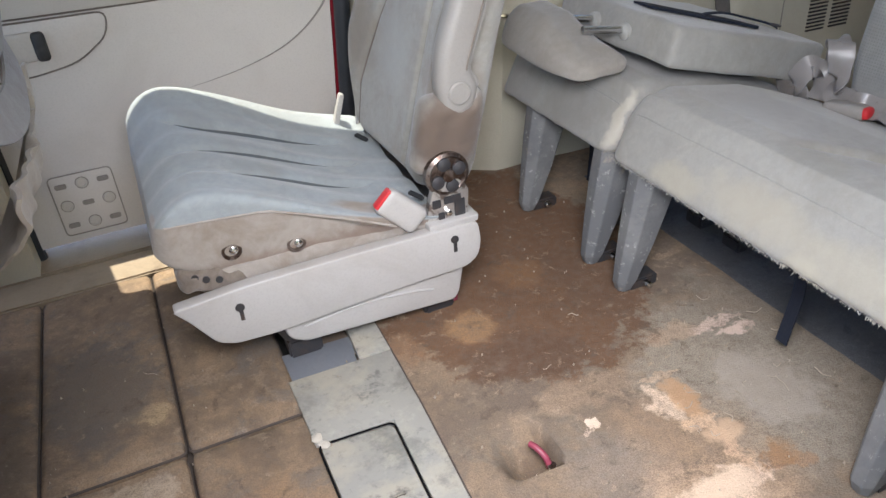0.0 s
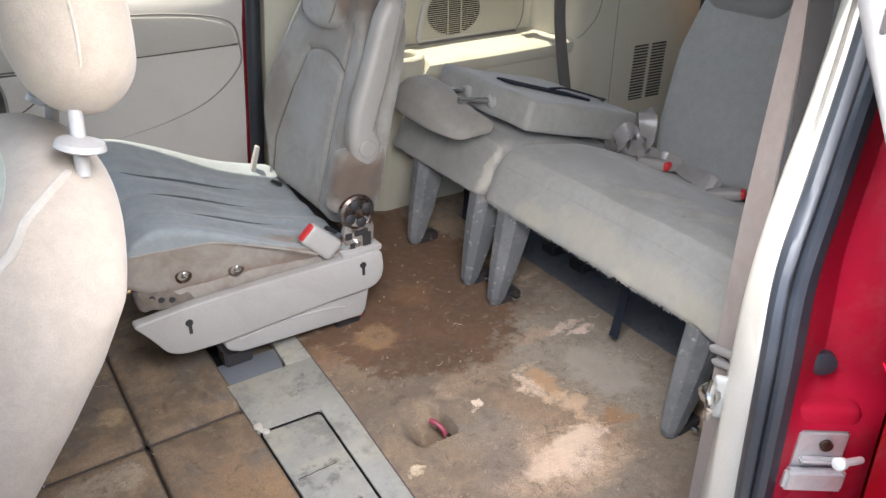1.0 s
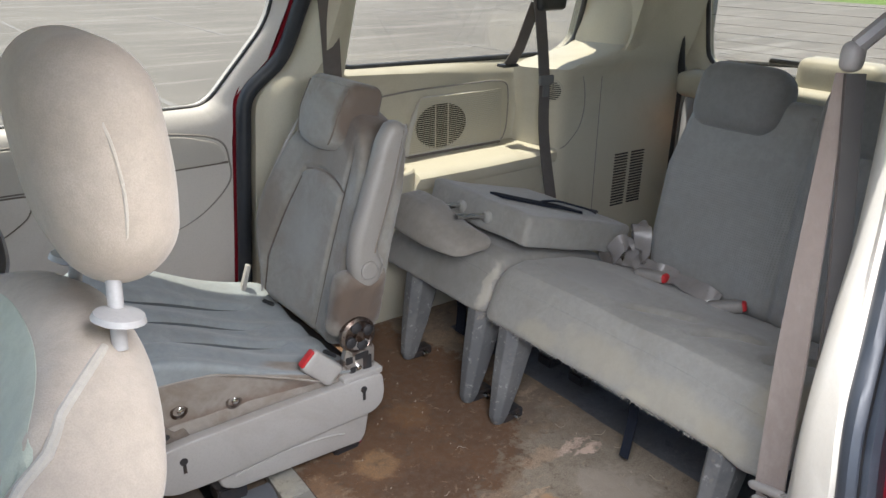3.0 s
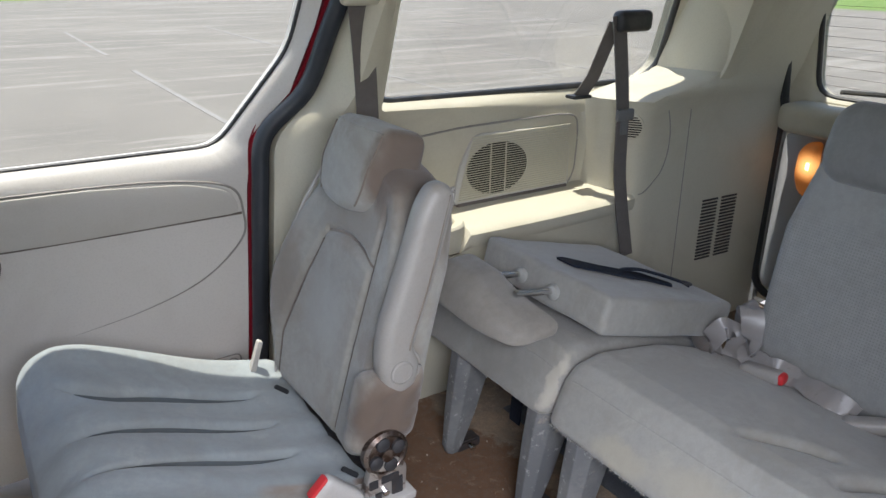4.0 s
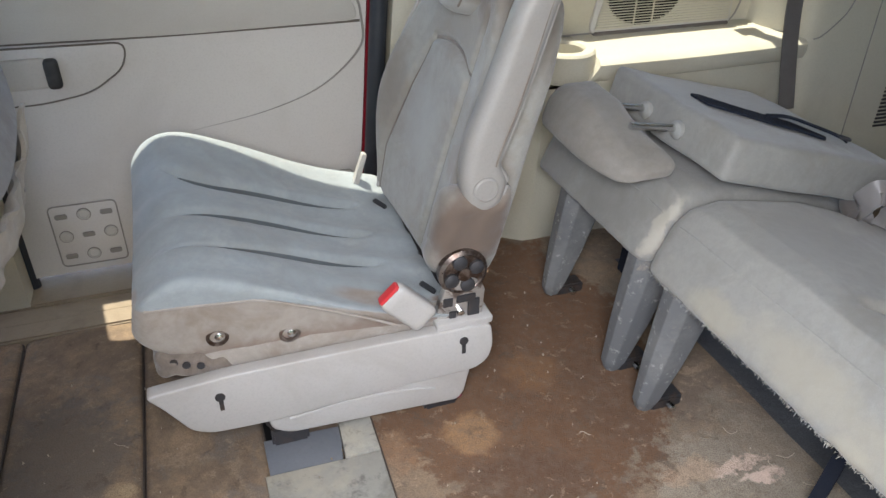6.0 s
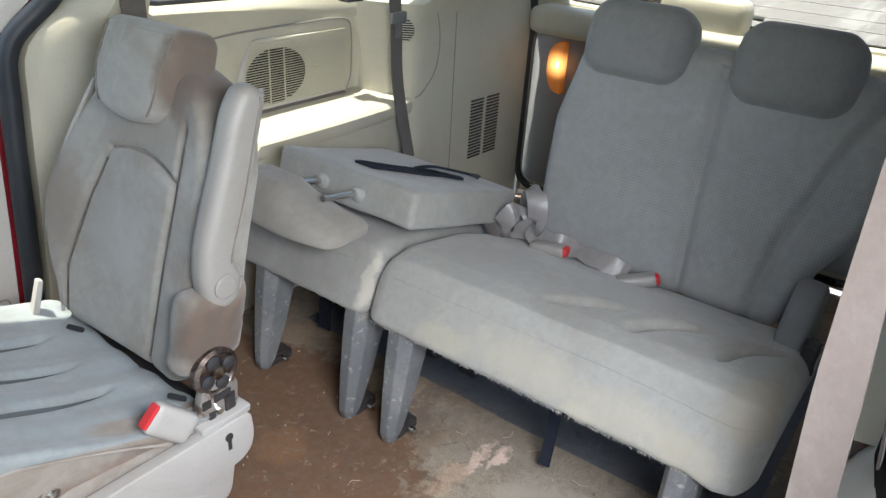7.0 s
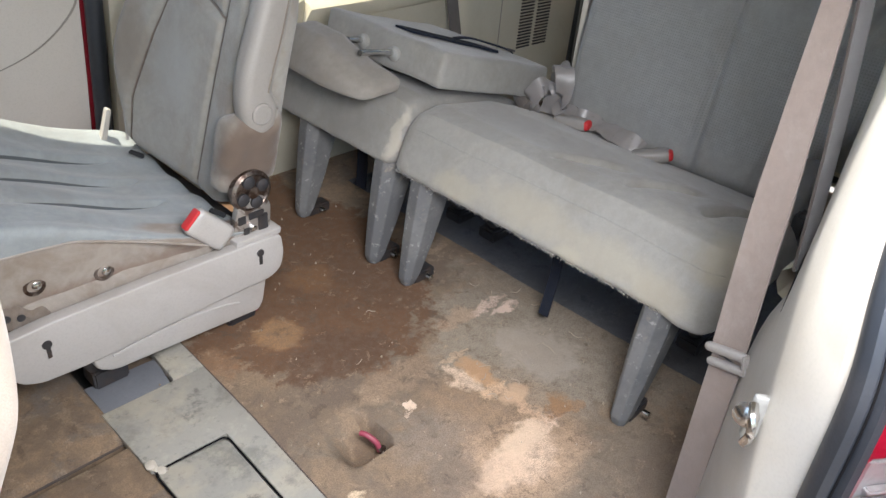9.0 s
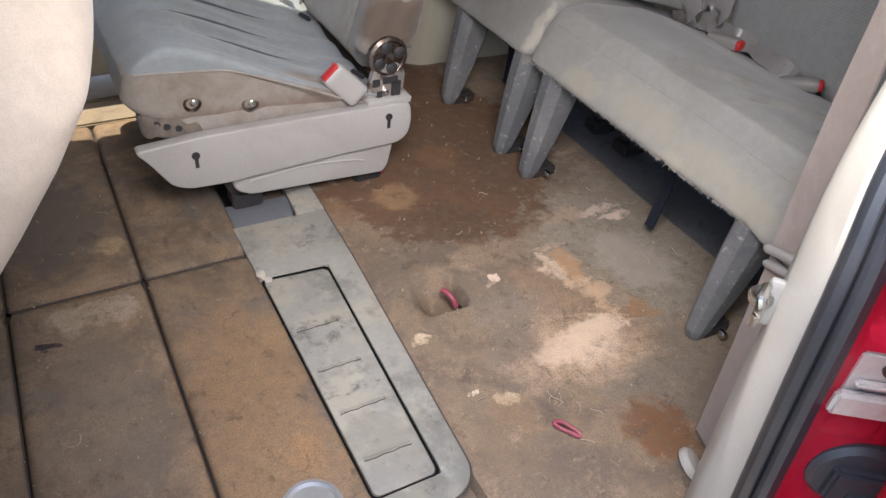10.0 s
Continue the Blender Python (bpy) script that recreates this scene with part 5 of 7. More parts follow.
    # Dark plates in place of the bracket's shaded cut-outs
    for x, z, w, h in ((0.862, 0.235, 0.008, 0.008), (0.892, 0.238, 0.016, 0.007), (0.87, 0.205, 0.006, 0.012), (0.905, 0.215, 0.01, 0.02)):
        part("slot", box(x - w, x + w, 1.2755, 1.2785, z - h, z + h, 0.001), M_DARK, br)
    part("bracket_bolt", lathe([(0.006, 0.0), (0.006, 0.008), (0.003, 0.009)], 8, (0.882, 1.278, 0.215), FACE_NEAR), M_CHROME, br)
    tray = part("shield_socket", slab(rounded([(0.84, 0.19), (0.933, 0.19), (0.935, 0.203), (0.84, 0.205)], 0.004), 1.263, 1.31, "y", 0.003), M_SHIELD, seat)
    # buckle
    ax = (Vector((0.765, 1.288, 0.275)) - Vector((0.83, 1.285, 0.21))).normalized()
    turn = ax.to_track_quat('Z', 'Y').to_matrix().to_4x4()
    b = part("buckle", moved(soft_box((0.026, 0.05, 0.085), 0.010, (6, 8, 10)), Matrix.Translation(Vector((0.797, 1.277, 0.243))) @ turn), M_SHIELD, seat, "seat belt buckle with red button")
    part("button", moved(soft_box((0.018, 0.040, 0.008), 0.0035, (4, 8, 3)), Matrix.Translation(Vector((0.797, 1.277, 0.243)) + ax * 0.042) @ turn), M_REDTAB, b)
    # backrest, in a frame that leans with it
    up, fr = Vector((0.252, 0, 0.968)), Vector((-0.968, 0, 0.252))
    foot = Vector((0.905, 1.520, 0.205))

    def lay(p):
        return foot + up * p.z + fr * p.x + Vector((0, p.y, 0))

    def back(p):
        s = (p.z + 0.255) / 0.51
        z = 0.265 + p.z
        w = interp([(0, 0.82), (0.12, 0.95), (0.35, 1.0), (0.7, 0.98), (0.88, 0.86), (1, 0.70)], s)
        if p.y > 0:
            w = interp(FAR_EDGE, s)
        y = p.y * w
        z -= 0.045 * max(0.0, (s - 0.75) / 0.25) * min(1.0, abs(p.y) / 0.2) ** 2
        x = p.x + 0.012 * math.sin(s * math.pi) * (1 if p.x < 0 else 0.2)
        if p.x > 0:
            x += 0.018 * (abs(y) / 0.18) ** 2 - 0.01
            x += 0.026 * max(0.0, (y - 0.09) / 0.11) ** 1.5 * math.sin(math.pi * min(1.0, s * 1.05))
            far_c = interp([(0, 0.148), (0.12, 0.150), (0.26, 0.112), (0.36, 0.070)], z)
            near_c = interp([(0, -0.085), (0.20, -0.098), (0.30, -0.108), (0.42, -0.118)], z)
            top_c = 0.362 + 0.10 * (y - 0.0) - 2.2 * (y + 0.02) ** 2
            fade = max(0.0, min(1.0, (top_c - z) / 0.02))
            x -= 0.009 * fade * math.exp(-((y - far_c) / 0.0075) ** 2)
            x -= 0.009 * max(0.0, min(1.0, (0.45 - z) / 0.03)) * math.exp(-((y - near_c) / 0.0075) ** 2)
            if near_c < y < far_c:
                x -= 0.009 * math.exp(-((z - top_c) / 0.0065) ** 2)
                x += 0.006 * fade * (1 - ((y - (far_c + near_c) / 2) / ((far_c - near_c) / 2)) ** 2)
        return lay(Vector((x, y, z)))
    part("backrest", soft_box((0.115, 0.40, 0.51), 0.035, (12, 90, 110), back), M_BACK, seat)
    rows = [0.03 + 0.30 * k / 24 for k in range(25)]
    far_seam = [(interp([(0, 0.148), (0.12, 0.150), (0.26, 0.112), (0.36, 0.070)], z), z, FAR_EDGE) for z in rows]
    near_w = [(0, 0.82), (0.12, 0.95), (0.35, 1.0), (0.7, 0.98), (0.88, 0.86), (1, 0.70)]
    near_seam = [(interp([(0, -0.085), (0.20, -0.098), (0.30, -0.108), (0.42, -0.118)], z * 1.2), z * 1.2, near_w) for z in rows]
    top_seam = [(y, 0.362 + 0.10 * y - 2.2 * (y + 0.02) ** 2, FAR_EDGE if y > 0 else near_w) for y in [-0.105 + 0.175 * k / 20 for k in range(21)]]
    # Darker tubes added along the backrest seams as their shade
    for seam in (far_seam, near_seam, top_seam):
        part("seam", tube([back(Vector((0.0590, y / interp(w, (z - 0.01) / 0.51), z - 0.265))) for y, z, w in seam], 0.0027, 6), M_GRIME_SHADE, seat)
    part("back_piping", tube([lay(Vector((0.052 + 0.018 * math.sin(math.pi * k / 30), 0.197 * interp(FAR_EDGE, k / 30), 0.02 + 0.48 * k / 30))) for k in range(28)], 0.0035, 6), M_SHIELD, seat)

    def rest(p):
        low = max(0.0, -p.z / 0.075)
        k = 1 + 0.04 * p.z / 0.075 - 0.22 * low ** 2.5
        z = p.z + 0.486 + 0.012 * low * (p.y / 0.1) ** 2
        return lay(Vector((p.x * (1.0 - 0.2 * max(0.0, p.z / 0.07)) + 0.024 + 0.008 * (1 - (p.y / 0.1) ** 2) - 0.10 * max(0.0, p.z), p.y * k + 0.010, z)))
    hr = part("head_restraint", soft_box((0.105, 0.185, 0.155), 0.024, (26, 40, 30), rest), M_BACK, seat, "brown-soiled head restraint with grey face")
    for e in (-1, 1):
        part("edge_seam", tube([rest(Vector((0.0505, e * 0.080, -0.066 + 0.128 * k / 16))) for k in range(17)], 0.0019, 6), M_GRIME_SHADE, hr)
    part("edge_seam", tube([rest(Vector((0.049, -0.078 + 0.156 * k / 16, 0.0665))) for k in range(17)], 0.0017, 6), M_BACK, hr)
    arm = [(1.000, 0.712), (1.016, 0.702), (1.021, 0.685), (0.982, 0.555), (0.953, 0.475), (0.947, 0.455), (0.961, 0.425), (0.950, 0.385), (0.922, 0.372), (0.895, 0.386), (0.884, 0.43), (0.892, 0.49), (0.933, 0.60), (0.960, 0.68), (0.980, 0.708)]
    a = part("armrest", slab(rounded(arm, 0.02, 5), 1.284, 1.330, "y", 0.019, 7), M_ARM, seat, "raised vinyl armrest")
    part("pivot_cap", lathe([(0.020, 0.0), (0.020, 0.003), (0.017, 0.0045), (0.0165, 0.003), (0.004, 0.0035)], 24, (0.920, 1.2845, 0.42), FACE_NEAR), M_ARM, a)
    part("arm_edge", tube(spline([(1.012, 1.292, 0.700), (1.016, 1.294, 0.685), (0.978, 1.294, 0.557), (0.949, 1.294, 0.475), (0.943, 1.294, 0.452), (0.957, 1.294, 0.425), (0.946, 1.294, 0.388)], 6), 0.0036, 8), M_ARM, a)
    part("arm_seam", tube(spline([(1.006, 1.2855, 0.694), (0.968, 1.2845, 0.557), (0.939, 1.2842, 0.475), (0.934, 1.2842, 0.455)], 6), 0.0013, 6), M_GRIME_SHADE, a)
    part("back_side", soft_box((0.118, 0.062, 0.135), 0.028, (22, 10, 24), lambda p: Vector((0.905 + p.x + 0.22 * p.z + 0.004 * noise.noise((p.x * 40, p.z * 55, 2.0)), 1.317 + p.y + 0.004 * noise.noise((p.x * 35, p.z * 50, 9.0)), 0.347 + p.z))), M_BACK, seat, "grimy wrinkled lower side of the backrest")
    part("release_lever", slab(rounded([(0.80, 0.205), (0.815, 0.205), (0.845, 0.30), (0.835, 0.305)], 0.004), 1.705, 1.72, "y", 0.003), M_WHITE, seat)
    for y in (1.33, 1.625):
        part("clip", moved(joined(box(-0.015, 0.015, -0.0045, 0.0045, -0.003, 0.003, 0.0015), box(-0.013, 0.013, -0.0015, 0.0015, 0.002, 0.006, 0.001)), Matrix.Translation((0.846, y, 0.233)) @ Matrix.Rotation(radians(-48), 4, 'Z') @ Matrix.Rotation(radians(18), 4, 'Y')), M_BLACK, seat)
    return seat


def bench_cushion(thing_, y0, y1):
    top = [(1.195, 0.325), (1.22, 0.350), (1.25, 0.366), (1.30, 0.372), (1.45, 0.345), (1.62, 0.285), (1.66, 0.27)]

    def shape(p):
        x, y = p.x + 1.43, p.y + (y0 + y1) / 2
        f = (p.z + 0.07) / 0.14
        z1 = interp(top, x)
        d = min(y - y0, y1 - y)
        z1 -= 0.016 * math.exp(-d / 0.018)
        z1 += 0.006 * noise.noise((x * 7, y * 5, 3.0))
        z0 = 0.243 + 0.0035 * noise.noise((y * 40, 0, x * 9)) - (0.03 * max(0.0, (0.64 - y) / 0.1) if y < 0.64 else 0.0)
        if y < 1.1:
            for ax, ay, bx, by, depth in ((1.315, 0.955, 1.395, 0.845, 0.016), (1.325, 0.810, 1.430, 0.730, 0.024), (1.340, 0.675, 1.465, 0.610, 0.026)):
                dx, dy = bx - ax, by - ay
                l = math.hypot(dx, dy)
                along, off = ((x - ax) * dx + (y - ay) * dy) / l, (-(x - ax) * dy + (y - ay) * dx) / l
                off += 0.9 * (along / l - 0.5) ** 2 * 0.06
                fade = math.exp(-(max(0.0, abs(along - l / 2) - l * 0.36) / 0.02) ** 2)
                z1 -= 1.25 * depth * fade * math.exp(-(off / (0.010 if off > 0 else 0.013)) ** 2)
        if x < 1.26:
            x += (1.26 - x) * 0.55 * max(0.0, f) ** 1.5 - 0.012 * (1 - f)
        if y < 0.62:
            x += 0.050 * max(0.0, (0.612 - y) / 0.06) ** 2.2 * max(0.0, min(1.0, (1.42 - x) / 0.2))
        return Vector((x, y, z0 + (z1 - z0) * f))
    c = part("cushion", soft_box((0.46, y1 - y0, 0.14), 0.03, (90, int((y1 - y0) * 190), 16), shape), M_BENCH, thing_)
    h = (y1 - y0) / 2 - 0.02
    part("front_seam", tube([shape(Vector((-0.2205, -h + 2 * h * k / 60, 0.0608))) for k in range(61)], 0.0012, 6), M_BENCH, c)
    return c


def fringe(bench, y0, y1):
    """Loose threads along the worn lower front edge."""
    rnd = random.Random(int(y0 * 100))
    verts, faces = [], []
    for k in range(int((y1 - y0) * 1500)):
        y = rnd.uniform(y0 + 0.02, y1 - 0.01)
        x, z = 1.193 + rnd.uniform(0, 0.012), 0.250
        l, w = rnd.uniform(0.0010, 0.0042) + 0.003 * rnd.random() ** 4, rnd.uniform(0.0003, 0.0008)
        dy, dx = rnd.uniform(-0.003, 0.003), rnd.uniform(-0.004, 0.004)
        i = len(verts)
        verts += [(x, y - w, z), (x, y + w, z), (x + dx, y + dy, z - l), (x + 0.003, y, z)]
        faces += [(i, i + 1, i + 2), (i + 1, i + 3, i + 2), (i + 3, i, i + 2)]
    me = bpy.data.meshes.new("frayed_edge")
    me.from_pydata(verts, [], faces)
    me.materials.append(M_BENCH)
    ob = new("frayed_edge", me)
    ob.parent, ob.location = bench, -origin_of(bench)
    ob["kind"] = "stuff"


def bench_leg(bench, y):
    """A tapered plastic cover with a narrow front facet and slanting sides."""
    bm = bmesh.new()
    rings = []
    for z, x0, x1, w in ((0.003, 1.180, 1.205, 0.024), (0.022, 1.174, 1.216, 0.031), (0.10, 1.181, 1.244, 0.042), (0.18, 1.190, 1.268, 0.049), (0.265, 1.202, 1.292, 0.052)):
        c, e = 0.30 * w, 0.30 * (x1 - x0)
        ring = [(x0, -w * 0.5 + c), (x0 + e, -w * 0.5), (x1 - 0.006, -w * 0.5), (x1, -w * 0.5 + 0.006), (x1, w * 0.5 - 0.006), (x1 - 0.006, w * 0.5), (x0 + e * 0.5, w * 0.5), (x0, w * 0.5 - c * 0.6)]
        rings.append([bm.verts.new((px, y - 0.004 + py, z)) for px, py in ring])
    for a, b in zip(rings, rings[1:]):
        for k in range(8):
            bm.faces.new((a[k], a[(k + 1) % 8], b[(k + 1) % 8], b[k]))
    bm.faces.new(rings[0][::-1])
    bm.faces.new(rings[-1])
    bmesh.ops.bevel(bm, geom=bm.edges[:], offset=0.0014, segments=1, affect='EDGES')
    g = part("leg", bm, M_LEG, bench, "scuffed grey plastic leg cover", smooth=False)
    part("foot_bolt", lathe([(0.007, 0.0), (0.007, 0.012), (0.004, 0.014)], 10, (1.228, y - 0.026, 0.018), FACE_NEAR), M_CHROME, g)
    part("foot_catch", box(1.200, 1.262, y - 0.018, y + 0.018, 0.0, 0.024, 0.004), M_DARK, g)


def third_row():
    near = thing("bench_seat", "grey cloth third-row bench, worn front edge, backrest raised", "car seat", (1.42, 0.9, 0.0), "third-row bench")
    far = thing("bench_seat", "grey cloth third-row single seat with backrest folded flat", "car seat", (1.42, 1.45, 0.0), "third-row bench")
    bench_cushion(near, 0.552, 1.252)
    bench_cushion(far, 1.258, 1.665)
    fringe(near, 0.60, 1.25)
    for y in (0.648, 1.184):
        bench_leg(near, y)
    for y in (1.293, 1.545):
        bench_leg(far, y)
    part("underframe", box(1.26, 1.60, 0.58, 1.235, 0.215, 0.25, 0.004), M_DARK, near)
    part("underframe", box(1.26, 1.60, 1.28, 1.64, 0.215, 0.25, 0.004), M_DARK, far)
    for y, b in ((0.66, near), (1.19, near), (1.30, far), (1.56, far)):
        part("rear_strut", tube([(1.30, y, 0.23), (1.50, y, 0.02)], 0.012, 8), M_DARK, b)
        part("rear_foot", box(1.46, 1.56, y - 0.025, y + 0.025, 0.0, 0.03, 0.005), M_DARK, b)
    part("strap", band([(1.31, 0.90, 0.245), (1.315, 0.90, 0.12), (1.30, 0.90, 0.03)], 0.022, 0.003, (1, 0, 0)), M_STRAP, near, "dark blue pull strap")
    part("strap", band([(1.33, 1.50, 0.235), (1.34, 1.50, 0.12), (1.335, 1.50, 0.05)], 0.035, 0.003, (1, 0, 0)), M_STRAP, far)
    # raised backrest
    up, fr = Vector((0.27, 0, 0.963)), Vector((-0.963, 0, 0.27))
    foot = Vector((1.69, 0.0, 0.255))

    def lay(p):
        return foot + up * p.z + fr * p.x + Vector((0, p.y, 0))

    def back(p):
        s = (p.z + 0.24) / 0.48
        far_edge = interp([(0, 1.150), (0.2, 1.175), (0.6, 1.188), (0.9, 1.165), (1, 1.14)], s)
        near_edge = interp([(0, 0.640), (0.25, 0.610), (0.42, 0.56), (0.60, 0.535), (0.85, 0.55), (1.0, 0.60)], s)
        f = (p.y + 0.32) / 0.64
        y = near_edge + (far_edge - near_edge) * f
        x = p.x
        if x > 0:
            x += 0.010 * math.sin(s * math.pi)
            x -= 0.014 * math.exp(-((y - 0.865 + 0.03 * (1 - s)) / 0.012) ** 2) * (s < 0.93)
            c = interp([(0, 0.70), (0.35, 0.68), (0.75, 0.62), (1, 0.56)], s)
            x -= 0.014 * math.exp(-((y - c) / 0.012) ** 2)
        return lay(Vector((x, y, p.z + 0.24)))
    part("backrest", soft_box((0.10, 0.64, 0.48), 0.035, (8, 170, 70), back), M_BENCHBACK, near)
    for yc in (1.045, 0.745):
        def rest(p, yc=yc):
            w = 1 - 0.12 * max(0.0, p.z / 0.075) ** 2 - 0.10 * max(0.0, -p.z / 0.075) ** 2
            return lay(Vector((p.x + 0.035 + 0.012 * (1 - (p.y / 0.11) ** 2), yc + p.y * w, p.z + 0.465)))
        part("head_restraint", soft_box((0.10, 0.222, 0.15), 0.04, (12, 26, 18), rest), M_REST, near)
    lever = part("hinge_cover", slab(rounded([(1.49, 0.275), (1.60, 0.250), (1.665, 0.30), (1.665, 0.385), (1.63, 0.40), (1.585, 0.385), (1.54, 0.335)], 0.02), 0.572, 0.624, "y", 0.016, 4), M_LEVER, near)
    tab = part("hinge_tab", box(1.505, 1.54, 0.548, 0.574, 0.280, 0.345, 0.006), M_BLACK, near)
    part("tab_mark", box(1.508, 1.530, 0.5462, 0.5485, 0.300, 0.322, 0.001), M_CREAM, tab, "small pale mark")
    # folded backrest of the single seat
    f_up, f_ax = Vector((-0.185, 0, 0.983)), Vector((0.983, 0, 0.185)) * -1
    mid = Vector((1.475, 1.412, 0.389))

    def flat(p):
        w = 1.0 - 0.06 * max(0.0, -p.x / 0.17)
        q = Vector((p.x, p.y * w, p.z + 0.004 * noise.noise((p.x * 9, p.y * 9, 7))))
        return mid + Vector((0.966 * q.x, q.y, -0.26 * q.x)) + Vector((0.26, 0, 0.966)) * q.z
    fb = part("folded_backrest", soft_box((0.36, 0.385, 0.074), 0.011, (40, 44, 12), flat), M_BENCH, far, "seat back folded down on the cushion")
    slot = slab(rounded([(1.375, 1.448), (1.40, 1.452), (1.457, 1.412), (1.500, 1.392), (1.544, 1.372), (1.572, 1.312), (1.556, 1.296), (1.515, 1.330), (1.477, 1.338), (1.42, 1.372), (1.375, 1.395)], 0.006), -0.001, 0.003, "z", 0)
    for v in slot.verts:
        v.co.z += 0.4305 - 0.269 * (v.co.x - 1.475)
    ps = part("pull_strap", slot, M_STRAP, fb, "black pull strap in its slit", smooth=False)
    loop = band(spline([(1.50, 1.385, 0.427), (1.53, 1.365, 0.428), (1.56, 1.335, 0.420), (1.585, 1.300, 0.412), (1.595, 1.288, 0.404)], 6), 0.020, 0.003, (0.26, 0, 0.966))
    part("strap_tail", loop, M_STRAP, ps)
    part("strap_ring", tube([Vector((1.592 + 0.011 * math.cos(a), 1.293 + 0.011 * math.sin(a), 0.410 - 0.27 * 0.011 * math.cos(a))) for a in [2 * math.pi * k / 16 for k in range(16)]], 0.0022, 6, True), M_DARK, ps)

    def pillow(p):
        f = max(0.0, min(1.0, (0.02 - p.y) / 0.15))
        z = p.z * (1 - 0.62 * f) - 0.026 * f
        return Vector((1.188 + p.x + 0.35 * z + 0.045 * f * f, 1.430 + p.y, 0.424 + z + 0.05 * p.y - 0.25 * max(0.0, -p.x - 0.02)))
    hp = part("head_restraint", soft_box((0.100, 0.262, 0.078), 0.030, (18, 30, 14), pillow), M_TAUPE, far)
    for y in (1.365, 1.46):
        part("post", tube([(1.205, y, 0.452), (1.31, y, 0.434)], 0.0065, 10), M_CHROME, far, "chrome headrest post")
        part("post_collar", lathe([(0.012, 0.0), (0.016, 0.004), (0.016, 0.012), (0.01, 0.016)], 14, (1.306, y, 0.433), FACE_FRONT), M_GREYTRIM, far)
    return near, far


def front_seats():
    s = thing("front_seat", "tan and pale green front passenger seat, reclined", "car seat", (0.1, 0.78, 0.0), "front seats")
    up, fr = Vector((0.616, 0, 0.788)), Vector((-0.788, 0, 0.616))
    foot = Vector((-0.098, 0.79, 0.166))

    def lay(p):
        return foot + up * p.z + fr * p.x + Vector((0, p.y, 0))

    def back(p):
        s_ = (p.z + 0.35) / 0.70
        w = interp([(0, 0.94), (0.3, 1.0), (0.6, 0.99), (0.75, 0.96), (0.85, 0.91), (0.93, 0.84), (1, 0.74)], s_)
        x = p.x
        y = p.y * w
        drop = 0.075 * max(0.0, (s_ - 0.55) / 0.45) ** 1.5 * (abs(p.y) / 0.24) ** 2.6
        if x > 0:
            x += 0.03 * (abs(y) / 0.24) ** 2
            x -= 0.010 * math.exp(-((abs(y) - 0.165) / 0.008) ** 2)
            x -= 0.012 * math.exp(-((p.z - 0.02 + 0.5 * abs(y)) / 0.010) ** 2) * (abs(y) < 0.165)
        else:
            x += 0.03 * max(0.0, s_ - 0.85)
        return lay(Vector((x, y, p.z + 0.35 - drop)))
    part("backrest", soft_box((0.105, 0.48, 0.70), 0.050, (16, 90, 90), back), M_TAN, s)

    for e in (-1, 1):
        pts = []
        for k in range(25):
            q = k / 24
            pts.append(back(Vector((0.044, e * (0.226 - 0.012 * q), -0.33 + 0.655 * q))))
        for k in range(1, 9):
            q = k / 8
            pts.append(back(Vector((0.044 - 0.030 * q, e * (0.214 - 0.10 * q), 0.325 + 0.020 * math.sin(q * 1.6)))))
        part("piping", tube(pts, 0.0045, 8), M_PIPE, s)

    def face(p):
        q = back(Vector((0.05, p.y, p.z)))
        return q + fr * (p.x - 0.003)
    part("centre_panel", soft_box((0.014, 0.40, 0.62), 0.006, (3, 30, 40), face), M_MINT, s, "pale green centre panel")

    def rest(p):
        h = p.z / 0.103
        w = 1 - 0.10 * max(0.0, h) ** 2 - 0.30 * max(0.0, -h) ** 1.6
        d = 1 - 0.12 * max(0.0, h) ** 2 - 0.22 * max(0.0, -h) ** 2
        return Vector((0.338 + p.x * d - 0.06 * p.z, 0.768 + p.y * w, 0.857 + p.z))
    hr = part("head_restraint", soft_box((0.105, 0.172, 0.206), 0.050, (22, 34, 34), rest), M_TAN, s)
    for e in (-1, 1):
        part("seam", tube([rest(Vector((-0.012 + 0.012 * math.sin(math.pi * k / 20), e * (0.0862 - 0.026 * (abs(k - 10) / 10) ** 4), -0.090 + 0.18 * k / 20))) for k in range(21)], 0.0016, 6), M_PIPE, hr)
    for y, y1 in ((0.705, 0.735), (0.86, 0.83)):
        part("post", tube([(0.322, y, 0.71), (0.334, y1, 0.80)], 0.0065, 10), M_SHIELD, s)
        part("post_collar", lathe([(0.016, 0.0), (0.022, 0.003), (0.020, 0.008), (0.010, 0.010)], 16, (0.324, y, 0.735), Matrix.Rotation(radians(14), 4, 'Y')), M_SHIELD, s)
    part("cushion", soft_box((0.5, 0.5, 0.16), 0.06, (16, 16, 8), lambda p: p + Vector((-0.22, 0.79, 0.26))), M_TAN, s)
    part("seat_base", box(-0.44, -0.02, 0.58, 1.0, -0.002, 0.19, 0.01), M_DARK, s)
    # driver's seat, seen from behind
    d = thing("front_seat", "brown-grey driver seat with torn back pocket and hanging belt", "car seat", (0.0, 1.36, 0.0), "front seats")
    foot2 = Vector((0.040, 1.385, 0.10))
    up2, fr2 = Vector((0.30, 0, 0.954)), Vector((-0.954, 0, 0.30))

    def lay2(p):
        return foot2 + up2 * p.z + fr2 * p.x + Vector((0, p.y, 0))

    def back2(p):
        s_ = (p.z + 0.355) / 0.71
        w = interp([(0, 0.92), (0.3, 1.0), (0.7, 0.99), (0.85, 0.93), (0.93, 0.86), (1, 0.74)], s_)
        x = p.x
